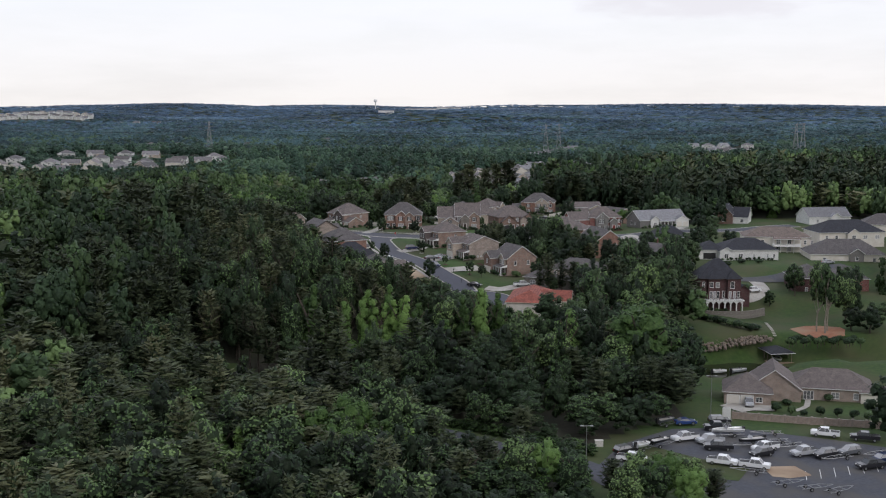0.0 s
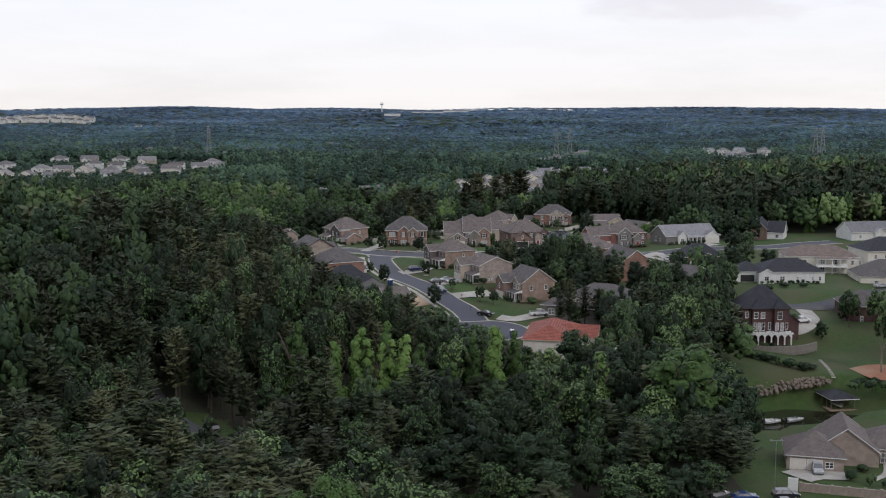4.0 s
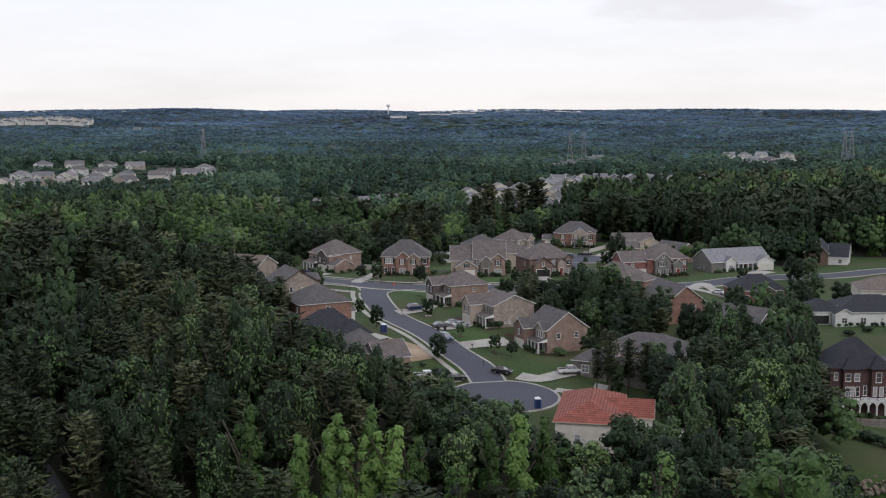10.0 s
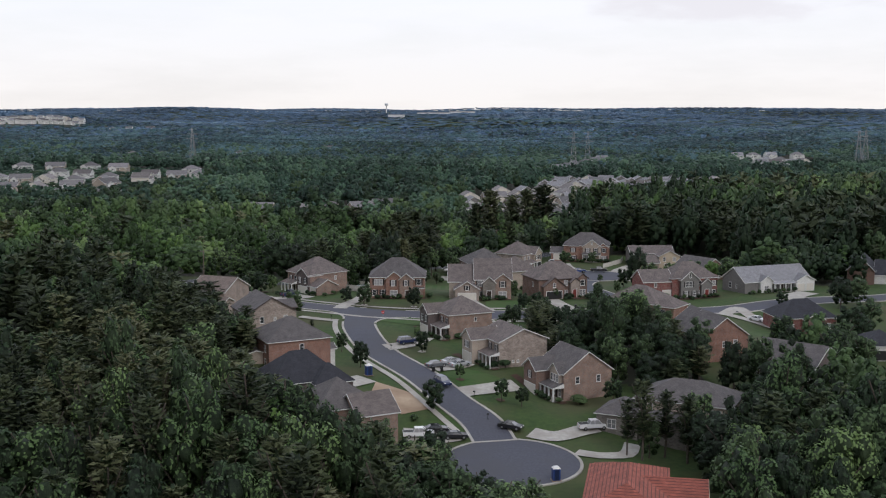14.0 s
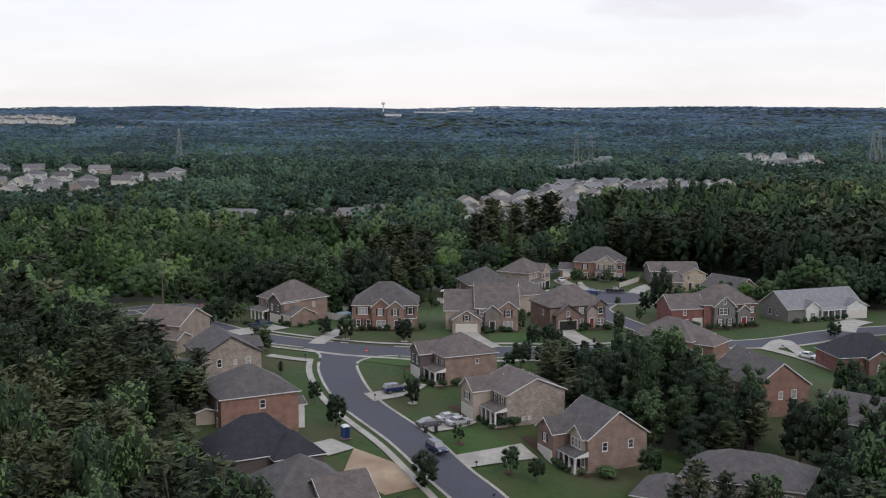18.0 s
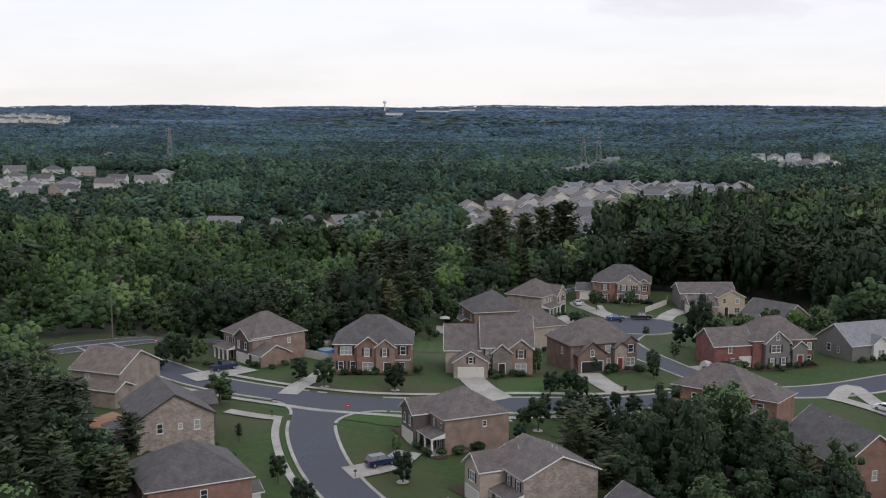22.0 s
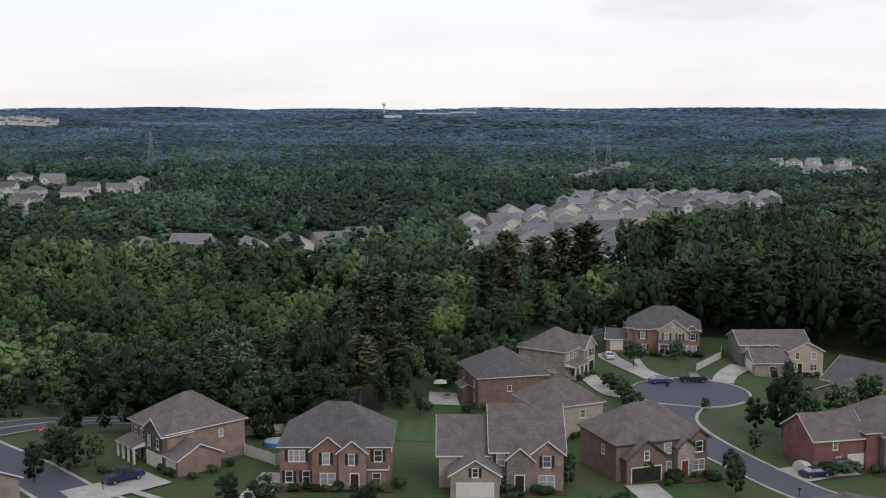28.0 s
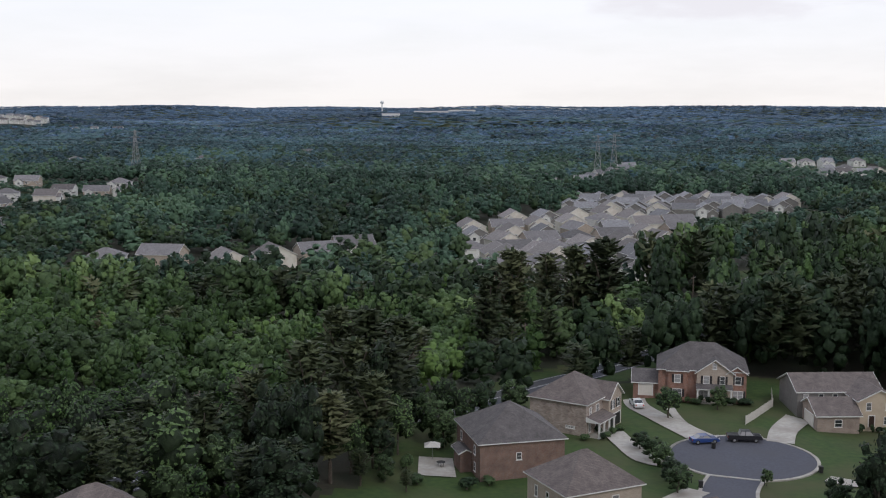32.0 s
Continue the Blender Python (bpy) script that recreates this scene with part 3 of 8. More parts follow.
STREET_A = ((12, 350), (8.8, 365), (2.4, 376), (-3.6, 388), (-9.5, 400), (-16.4, 415.5), (-19.6, 427.3), (-20.5, 437), (-20.5, 446))
STREET_B = ((-75, 490), (-60, 477), (-45, 462), (-31, 452.5), (-15, 446.6), (5, 446.2), (27, 448.6), (48, 455), (72, 463), (109, 475.5), (160, 492))
STREET_C = ((62, 461), (54, 474), (47, 492), (44.5, 508), (46, 520), (51, 531))
STREET_D = ((-190, 400), (-120, 445), (-75, 490), (-42, 525), (13, 580), (40, 608), (75, 650), (110, 720))
STREET_E = ((-130, 352), (-80, 308), (-55, 279), (-44, 266), (-20, 245), (-1, 230), (13, 218.5), (28, 208), (34, 196))
CUL_A, CUL_C = (13, 347, 12.0), (52.5, 537, 11.5)
spots = lambda pts, r: [(p.x, p.y, r) for p in resample(pts, 1.5)]
road("road", STREET_B, 7.6, "grey asphalt cross street with concrete kerbs", gaps=spots(STREET_A, 4.0) + spots(STREET_C, 4.0) + [(-16, 442.5, 8.5), (-25.6, 445, 3.6)])
road("road", STREET_A, 7.5, "grey asphalt residential street running down to a turning circle", lift=0.12, gaps=spots(STREET_B, 4.4) + [CUL_A, (-17, 441, 8), (-24.3, 442, 3.9)])
road("road", STREET_C, 7.6, "grey asphalt side street leading to a turning circle", lift=0.12, gaps=spots(STREET_B, 4.4) + [CUL_C])
road("road", STREET_D, 8.0, "two-lane asphalt road with pale lane lines", "asphalt_old", kerb=False)
road("road", STREET_E, 6.2, "narrow grey asphalt road through the trees", "asphalt_old", kerb=False)
for arc, tip in (([(-8.0 - 8.6 * math.cos(k * .157), 433.4 + 8.6 * math.sin(k * .157)) for k in range(11)], (-17.5, 443.2)),
                 ([(-34.3 + 10.0 * math.cos(k * .1086), 438.1 + 10.0 * math.sin(k * .1086)) for k in range(10)], (-22.0, 446.5))):
    g = Geo()
    for a, b in zip(arc, arc[1:]):
        q = [(a[0], a[1]), (b[0], b[1]), tip]
        g.poly([(u, v, gz(u, v) + 0.125) for u, v in q])
    solid("road", g, "asphalt", "rounded asphalt corner at the street junction", "road", "structure")
    g = Geo()
    sg = 1 if tip[0] > -20 else -1
    strip(g, arc, 0, sg * .55, 0.18, step=1.0); strip(g, arc, sg * .55, sg * .57, 0.18, -0.2, step=1.0)
    solid("kerb", g, "concrete", "curved concrete kerb at the street corner", "kerb", "structure")
for (x, y, r), mouth in ((CUL_A, STREET_A), (CUL_C, STREET_C)):
    g = Geo()
    disc(g, x, y, r, 0.16)
    solid("road", g, "asphalt", "round asphalt turning circle", "road", "structure")
    near = [p for p in resample(mouth, 1.0) if math.hypot(p.x - x, p.y - y) > r - 3]
    ring = [(x + (r + .27) * math.cos(k * .05), y + (r + .27) * math.sin(k * .05)) for k in range(252)]
    open_k = [k for k, q in enumerate(ring) if min(math.hypot(p.x - q[0], p.y - q[1]) for p in near) < 3.9] or [0]
    k0 = max(open_k) if max(open_k) - min(open_k) < 126 else max(k for k in open_k if k < 126)
    run = [q for q in (ring[(k0 + k) % 252] for k in range(1, 252)) if min(math.hypot(p.x - q[0], p.y - q[1]) for p in near) >= 3.9]
    g = Geo()
    strip(g, run, -.27, .27, 0.21); strip(g, run, .27, .29, 0.21, -0.2); strip(g, run, -.29, -.27, 0.21, 0.1)
    solid("kerb", g, "concrete", "pale concrete kerb round the turning circle", "kerb", "structure")
g = Geo()
strip(g, STREET_D, -3.5, -3.36, 0.13); strip(g, STREET_D, 3.36, 3.5, 0.13); strip(g, STREET_D, -0.22, -0.1, 0.13); strip(g, STREET_D, 0.1, 0.22, 0.13)
solid("road_marking", g, "road_paint", "pale painted lane lines on the road", "marking", "structure")


def slab(name, pts, material, label, category="paving", lift=0.14, kind="structure"):
    """A flat draped sheet with the outline pts, cut into small faces."""
    P = np.array(pts, float)
    x0, y0, x1, y1 = P[:, 0].min(), P[:, 1].min(), P[:, 0].max(), P[:, 1].max()
    bm = bmesh.new()
    bm.faces.new([bm.verts.new((p[0], p[1], 0)) for p in pts])
    for axis, a, b in ((0, x0, x1), (1, y0, y1)):
        s = 3.0
        k = a + s
        while k < b:
            co_, no_ = [0, 0, 0], [0, 0, 0]
            co_[axis], no_[axis] = k, 1
            bmesh.ops.bisect_plane(bm, geom=bm.verts[:] + bm.edges[:] + bm.faces[:], plane_co=co_, plane_no=no_)
            k += s
    for v in bm.verts:
        v.co.z = gz(v.co.x, v.co.y) + lift
    bmesh.ops.recalc_face_normals(bm, faces=bm.faces)
    me = bpy.data.meshes.new(name)
    bm.to_mesh(me); bm.free()
    me.materials.append(M[material])
    return tagged(new(name, me), label, category, kind=kind)


slab("parking_lot", ((32, 180), (31, 206), (38, 220), (51, 232), (64, 234.5), (91, 218), (120, 204), (120, 150), (40, 150)), "asphalt_old",
     "worn grey asphalt car park beside the trees", lift=0.13)


# ---- houses ----
WIN = {}


def plate(xs, zs, depth):
    """A joined relief of cells between the cuts xs and zs; depth(i, k): how far a cell stands out, or None for a hole."""
    g, ids = Geo(), {}

    def vid(p):
        q = tuple(round(c, 4) for c in p)
        if q not in ids:
            ids[q] = len(g.v); g.v.append(q)
        return ids[q]

    def quad(*ps):
        g.f.append(tuple(vid(p) for p in ps)); g.m.append(0)
    nx, nz_ = len(xs) - 1, len(zs) - 1
    D = [[depth(i, k) for k in range(nz_)] for i in range(nx)]
    for i in range(nx):
        for k in range(nz_):
            d = D[i][k]
            if d is None:
                continue
            x0, x1, z0, z1 = xs[i], xs[i + 1], zs[k], zs[k + 1]
            quad((x0, -d, z0), (x1, -d, z0), (x1, -d, z1), (x0, -d, z1))
            for j, l, p, q in ((i - 1, k, (x0, z1), (x0, z0)), (i + 1, k, (x1, z0), (x1, z1)), (i, k - 1, (x0, z0), (x1, z0)), (i, k + 1, (x1, z1), (x0, z1))):
                e = D[j][l] if 0 <= j < nx and 0 <= l < nz_ and D[j][l] is not None else -0.02
                if e < d - 1e-5:
                    quad((p[0], -d, p[1]), (p[0], -e, p[1]), (q[0], -e, q[1]), (q[0], -d, q[1]))
    return g


def window_mesh(w, h):
    k_ = ("w", round(w, 2), round(h, 2))
    if k_ not in WIN:
        b, n = 0.10, max(1, round(w / 0.95))
        xs, bars = [-w / 2 - .06, -w / 2, -w / 2 + b], {1}
        for i in range(1, n):
            x = -w / 2 + w * i / n
            bars.add(len(xs)); xs += [x - .05, x + .05]
        bars.add(len(xs)); xs += [w / 2 - b, w / 2, w / 2 + .06]
        zs = [-.08, 0, b, h / 2 - .03, h / 2 + .03, h - b, h]
        last = len(xs) - 2

        def depth(i, k):
            if k == 0:
                return .12
            if i in (0, last):
                return None
            return .07 if i in bars or k in (1, 5) else .055 if k == 3 else None
        bars = {i for i in range(1, last) if xs[i + 1] - xs[i] < .12}
        p = Geo()
        p.box(-w / 2 + b, w / 2 - b, -0.035, 0.01, b, h - b)
        WIN[k_] = (plate(xs, zs, depth).mesh("window", "trim_white"), p.mesh("pane", "pane"))
    return WIN[k_]


def shutter_mesh(h):
    k_ = ("s", round(h, 2))
    if k_ not in WIN:
        zs = [0, .08, h / 2 - .04, h / 2 + .04, h - .08, h]
        WIN[k_] = plate([-.2, -.14, .14, .2], zs, lambda i, k: .03 if i == 1 and k in (1, 3) else .055).mesh("shutter", "shutter_dark")
    return WIN[k_]


def face_pose(b, face, u, z):
    x0, x1, y0, y1 = b
    return {"F": pose(u, y0, z), "B": pose(u, y1, z, 0, 0, 180), "R": pose(x1, u, z, 0, 0, 90), "L": pose(x0, u, z, 0, 0, -90)}[face]


def hip(g, x0, x1, y0, y1, z, pitch, o=0.45, t=0.16):
    x0, x1, y0, y1 = x0 - o, x1 + o, y0 - o, y1 + o
    w, d = x1 - x0, y1 - y0
    r, rise = min(w, d) / 2, pitch * min(w, d) / 2
    zt = z + t
    g.poly([(x0, y0, z), (x0, y1, z), (x1, y1, z), (x1, y0, z)], 1)
    for a, b in (((x0, y0), (x1, y0)), ((x1, y0), (x1, y1)), ((x1, y1), (x0, y1)), ((x0, y1), (x0, y0))):
        g.poly([(*a, z), (*b, z), (*b, zt), (*a, zt)], 1)
    if w >= d:
        p, q = (x0 + r, (y0 + y1) / 2, zt + rise), (x1 - r, (y0 + y1) / 2, zt + rise)
        g.poly([(x0, y0, zt), (x1, y0, zt), q, p]); g.poly([(x1, y1, zt), (x0, y1, zt), p, q])
        g.poly([(x1, y0, zt), (x1, y1, zt), q]); g.poly([(x0, y1, zt), (x0, y0, zt), p])
    else:
        p, q = ((x0 + x1) / 2, y0 + r, zt + rise), ((x0 + x1) / 2, y1 - r, zt + rise)
        g.poly([(x0, y0, zt), (x1, y0, zt), p]); g.poly([(x1, y1, zt), (x0, y1, zt), q])
        g.poly([(x1, y0, zt), (x1, y1, zt), q, p]); g.poly([(x0, y1, zt), (x0, y0, zt), p, q])
    return rise


def gable(g, x0, x1, y0, y1, z, pitch, axis, o=0.4, t=0.2):
    """A chevron of roof slabs with pale rake boards; axis: the ridge's direction."""
    if axis == "x":
        def P(u, v, zz): return (u, v, zz)
        a0, a1, b0, b1 = x0 - o, x1 + o, y0, y1
    else:
        def P(u, v, zz): return (v, u, zz)
        a0, a1, b0, b1 = y0 - o, y1 + o, x0, x1
    c, rise = (b0 + b1) / 2, pitch * (b1 - b0) / 2
    e0, e1, ze = b0 - o, b1 + o, z - pitch * o
    top = [(e0, ze + t), (c, z + rise + t), (e1, ze + t)]
    bot = [(e0, ze), (c, z + rise), (e1, ze)]
    for i in (0, 1):
        g.poly([P(a0, *top[i]), P(a1, *top[i]), P(a1, *top[i + 1]), P(a0, *top[i + 1])])
        g.poly([P(a0, *bot[i]), P(a0, *bot[i + 1]), P(a1, *bot[i + 1]), P(a1, *bot[i])], 1)
        for a in (a0, a1):
            s = -0.05 if a == a0 else 0.05
            g.poly([P(a + s, *bot[i]), P(a + s, *top[i]), P(a + s, *top[i + 1]), P(a + s, *bot[i + 1])], 1)
            g.poly([P(a, *top[i]), P(a + s, *top[i]), P(a + s, *top[i + 1]), P(a, *top[i + 1])], 1)
    for e in (0, 2):
        g.poly([P(a0, *bot[e]), P(a1, *bot[e]), P(a1, *top[e]), P(a0, *top[e])], 1)
    return rise


def house(x, y, rz, label, blocks, wins=(), doors=(), porches=(), ground=None, trim="trim_white", group="houses", vents=2, name="house"):
    """blocks: (x0, x1, y0, y1, height, wall, roof, pitch, roof material[, base]); roof: hip, gx, gy (ridge along x or y) or none.
    wins: (face, block, along, sill, width, height, shutters). doors: (face, block, along, width, height, kind).
    porches: (x0, x1, y0, y1, height, columns, roof material)."""
    c, s = math.cos(radians(rz)), math.sin(radians(rz))
    b0 = blocks[0]
    mx_, my_ = (b0[0] + b0[1]) / 2, (b0[2] + b0[3]) / 2
    gnd = gz(x + c * mx_ - s * my_, y + s * mx_ + c * my_) if ground is None else ground
    h = thing(name, pose(x, y, gnd, 0, 0, rz), label, "house", group)
    walls = []
    for bl in blocks:
        x0, x1, y0, y1, top, wm, rt, pitch, rm = bl[:9]
        base = bl[9] if len(bl) > 9 else -3.0
        g = Geo()
        g.box(x0, x1, y0, y1, base, top)
        if rt in ("gx", "gy"):
            r = pitch * ((y1 - y0) if rt == "gx" else (x1 - x0)) / 2
            e = 0.0
            if rt == "gx":
                for xx in (x0, x1):
                    g.poly([(xx, y0, top), (xx, y1, top), (xx, (y0 + y1) / 2, top + r)])
            else:
                for yy in (y0, y1):
                    g.poly([(x0, yy, top), (x1, yy, top), ((x0 + x1) / 2, yy, top + r)])
        wall = part("wall", g, wm, h)
        walls.append(wall)
        if rt != "none":
            g = Geo()
            if rt == "hip":
                hip(g, x0, x1, y0, y1, top, pitch)
            else:
                gable(g, x0, x1, y0, y1, top, pitch, rt[1])
            roof = part("roof", g, [rm, trim], h)
            if bl is b0 and vents:
                for i in range(vents):
                    v = Geo()
                    vx, vy = x0 + (x1 - x0) * (0.45 + 0.12 * i), y0 + (y1 - y0) * 0.66
                    zz = top + pitch * min(y1 - vy, x1 - vx, vx - x0) * 0.9
                    v.cyl(vx, vy, 0.06, zz - 0.4, zz + 0.75, 6)
                    part("vent_pipe", v, "trim_white", roof)
    for face, bi, u, z, w, hh, sh in wins:
        fr, pn = window_mesh(w, hh)
        at = face_pose(blocks[bi][:4], face, u, z)
        wo_ = part("window", fr, None, h, at=at)
        part("pane", pn, None, wo_)
        if sh:
            for sg in (-1, 1):
                part("shutter", shutter_mesh(hh), None, wo_, at=pose(sg * (w / 2 + 0.24), 0, 0))
    for face, bi, u, w, hh, kind in doors:
        at = face_pose(blocks[bi][:4], face, u, 0.15)
        g = plate([-w / 2 - .14, -w / 2, w / 2, w / 2 + .14], [0, hh, hh + .14], lambda i, k: None if i == 1 and k == 0 else .09)
        fr = part("door_frame", g, "trim_white", h, at=at)
        g = Geo()
        if kind == "garage":
            nw = max(2, round(w / 0.62))
            xs = sorted([-w / 2, w / 2] + [-w / 2 + w * i / nw + e for i in range(nw) for e in (.06, w / nw - .06)])
            zs = sorted([0, hh] + [hh * r / 4 + e for r in range(4) for e in (.06, hh / 4 - .06)])
            g = plate(xs, zs, lambda i, k: .045 if i % 2 and k % 2 else .03)
            part("garage_door", g, "door_garage", fr, "pale panelled garage door")
        elif kind == "open":
            # black board fills the doorway, standing for the shade inside an open garage
            g.box(-w / 2, w / 2, -0.02, 0.02, 0, hh)
            part("garage_opening", g, "black", fr, "black board painting the shade in an open garage")
        else:
            g = plate([-w / 2, -w / 2 + .12, w / 2 - .12, w / 2], [0, .15, .9, 1.05, hh - .2, hh], lambda i, k: .055 if i == 1 and k in (1, 3) else .04)
            part("door", g, kind, fr)
    for px0, px1, py0, py1, ph, ncol, rm in porches:
        g = Geo()
        z1 = ph + 0.32 * (py1 - py0)
        g.poly([(px0 - .3, py0 - .3, ph + .16), (px1 + .3, py0 - .3, ph + .16), (px1 + .3, py1, z1 + .16), (px0 - .3, py1, z1 + .16)])
        g.poly([(px0 - .3, py1, ph), (px1 + .3, py1, ph), (px1 + .3, py0 - .3, ph), (px0 - .3, py0 - .3, ph)], 1)
        g.poly([(px0 - .3, py0 - .3, ph), (px1 + .3, py0 - .3, ph), (px1 + .3, py0 - .3, ph + .16), (px0 - .3, py0 - .3, ph + .16)], 1)
        for xx in (px0 - .3, px1 + .3):
            g.poly([(xx, py0 - .3, ph), (xx, py1, ph), (xx, py1, z1 + .16), (xx, py0 - .3, ph + .16)], 1)
        pr = part("porch_roof", g, [rm, trim], h)
        g = Geo()
        g.box(px0 - .2, px1 + .2, py0 - .2, py1, -1.2, 0.15)
        part("porch_floor", g, "concrete", h)
        for i in range(ncol):
            xx = px0 + (px1 - px0) * (i / max(1, ncol - 1))
            g = Geo()
            g.box(xx - .14, xx + .14, py0 - .14, py0 + .14, 0.15, ph); g.box(xx - .2, xx + .2, py0 - .2, py0 + .2, 0.15, 0.35); g.box(xx - .2, xx + .2, py0 - .2, py0 + .2, ph - .2, ph - 0.02)
            part("column", g, "trim_white", pr)
    return h


SG, SB, ST, SK, SL = "shingle_grey", "shingle_brown", "shingle_tan", "shingle_black", "shingle_light"
# street houses that share one plan: garage wing on the left, porch on the right
house(21.0, 389.8, -66, "two-storey tan brick house with gabled grey roof and white porch",
      [(0, 11, 0, 11.4, 5.7, "brick_tan", "gx", 0.70, SG), (0.1, 5.4, -3.4, 3, 5.6, "brick_brown", "gy", 0.75, SG), (6.0, 10.2, -0.5, 3, 5.65, "siding_tan", "gy", 0.8, SG, 3.2)],
      [("R", 0, 3.2, 3.3, 1.0, 1.5, 0), ("R", 0, 8.2, 3.3, 1.0, 1.5, 0), ("F", 2, 7.0, 3.6, 0.85, 1.6, 0), ("F", 2, 8.1, 3.6, 0.85, 1.6, 0), ("F", 2, 9.2, 3.6, 0.85, 1.6, 0),
       ("F", 1, 2.7, 3.5, 0.9, 1.5, 1), ("F", 0, 7.0, 0.6, 0.9, 1.7, 0), ("F", 0, 9.6, 0.6, 0.9, 1.7, 0)],
      [("F", 1, 2.8, 4.6, 2.2, "garage"), ("F", 0, 8.2, 1.0, 2.1, "door_dark")], [(5.6, 10.9, -2.4, 0, 2.75, 4, SG)])
house(8.6, 406.0, -66, "two-storey buff stone house with brown roof and front porch",
      [(0, 11, 0, 11.8, 5.7, "stone_buff", "gx", 0.42, SB), (0.1, 5.2, -3.8, 3, 5.6, "siding_tan", "gy", 0.75, SB), (-2.2, 0, -1.5, 5, 2.9, "stone_buff", "gx", 0.5, SB)],
      [("R", 0, 3.4, 0.9, 0.6, 0.6, 0), ("R", 0, 4.6, 0.9, 0.6, 0.6, 0), ("F", 1, 2.6, 3.4, 1.7, 1.5, 1), ("F", 0, 6.6, 3.5, 0.9, 1.5, 1), ("F", 0, 9.4, 3.5, 0.9, 1.5, 1),
       ("F", 0, 9.6, 0.6, 0.9, 1.7, 0)],
      [("F", 1, 2.6, 4.4, 2.2, "garage"), ("F", 0, 7.4, 1.0, 2.1, "door_dark")], [(5.4, 10.9, -2.2, 0, 2.75, 4, SB)])
house(-2.2, 431.0, -66, "two-storey brown brick corner house with a hipped shingle roof",
      [(0, 11, 0, 11.4, 5.7, "brick_tan", "hip", 0.60, SB), (0.1, 5.2, -3.0, 3, 5.6, "siding_dark", "gy", 0.72, SB), (-1.0, 6, 11.4, 14.0, 2.7, "brick_tan", "gx", 0.3, SB)],
      [("R", 0, 7.0, 3.9, 0.7, 1.0, 0), ("F", 1, 1.6, 3.3, 0.9, 1.6, 1), ("F", 1, 3.8, 3.3, 0.9, 1.6, 1), ("F", 0, 6.8, 3.4, 0.9, 1.5, 1), ("F", 0, 9.6, 3.4, 0.9, 1.5, 1),
       ("F", 0, 9.4, 0.6, 0.9, 1.7, 1)],
      [("F", 1, 2.6, 4.4, 2.2, "garage"), ("F", 0, 7.4, 1.0, 2.1, "door_dark")], [(5.4, 10.9, -2.2, 0, 2.75, 3, SB)])
house(-45.2, 484.6, -48, "tan brick house with a hipped roof and a low garage wing",
      [(0, 11.4, 0, 13.2, 5.7, "brick_tan", "hip", 0.68, SB), (5.6, 11.3, -0.7, 4, 5.6, "siding_dark", "gy", 0.7, SB), (11.4, 15.3, -0.5, 6.6, 2.8, "brick_tan", "gx", 0.5, SB)],
      [("R", 0, 9.0, 3.7, 0.8, 1.2, 0), ("F", 1, 7.2, 3.3, 0.9, 1.6, 1), ("F", 1, 9.8, 3.3, 0.9, 1.6, 1), ("F", 0, 1.6, 3.3, 0.9, 1.5, 1), ("F", 0, 4.0, 3.3, 0.9, 1.5, 1), ("F", 0, 1.4, 0.6, 0.9, 1.6, 0)],
      [("F", 1, 8.6, 4.4, 2.2, "garage"), ("F", 2, 13.3, 2.4, 2.2, "garage"), ("F", 0, 3.4, 1.0, 2.1, "door_dark")], [(0.2, 5.4, -2.4, 0, 2.75, 4, SB)])
house(-19.9, 468.3, 0, "two-storey orange brick house with dark hipped roof and shutters",
      [(0, 15.4, 0, 12.0, 5.7, "brick_orange", "hip", 0.75, SG), (4.6, 9.2, -1.0, 4, 5.6, "brick_orange", "gy", 0.8, SG), (8.4, 12.2, -1.6, 3, 5.5, "brick_tan", "gy", 0.8, SG), (12.3, 14.9, -0.6, 0, 2.8, "brick_tan", "gx", 0.4, SG)],
      [("F", 0, 2.4, 3.6, 2.4, 1.7, 1), ("F", 1, 6.6, 3.5, 1.1, 1.7, 1), ("F", 2, 10.2, 3.6, 0.9, 1.6, 1), ("F", 0, 13.8, 3.6, 1.2, 1.7, 1), ("F", 0, 1.3, 0.6, 1.1, 1.7, 1), ("F", 0, 3.7, 0.6, 1.1, 1.7, 1),
       ("F", 1, 6.8, 0.6, 2.2, 1.7, 0), ("F", 3, 13.6, 0.6, 1.2, 1.6, 0), ("R", 0, 5, 3.6, 0.9, 1.5, 0)],
      [("F", 2, 10.6, 1.1, 2.2, "door_dark")])
house(3.0, 467.7, 0, "two-storey tan brick house with stone entry gable and white garage door",
      [(6.7, 16.8, 0, 13, 5.7, "brick_tan", "gx", 0.75, SB), (-0.6, 6.8, 0.6, 12, 5.0, "siding_tan", "gx", 0.7, SB), (1.0, 7.7, -3.9, 2, 3.5, "brick_buff", "gy", 0.62, SB), (12.2, 16.7, -0.6, 4, 5.5, "brick_tan", "gy", 0.78, SB),
       (8.8, 12.4, -1.2, 3, 4.9, "stone_grey", "gy", 0.85, SB)],
      [("F", 2, 4.35, 3.2, 0.9, 1.3, 1), ("F", 0, 8.0, 3.6, 1.2, 1.7, 1), ("F", 3, 14.4, 3.5, 1.2, 1.7, 1), ("F", 3, 14.4, 0.6, 2.3, 1.8, 0), ("F", 0, 8.0, 0.6, 1.6, 1.8, 1)],
      [("F", 2, 4.35, 4.9, 2.2, "garage"), ("F", 4, 10.6, 1.2, 2.4, "door_dark")])
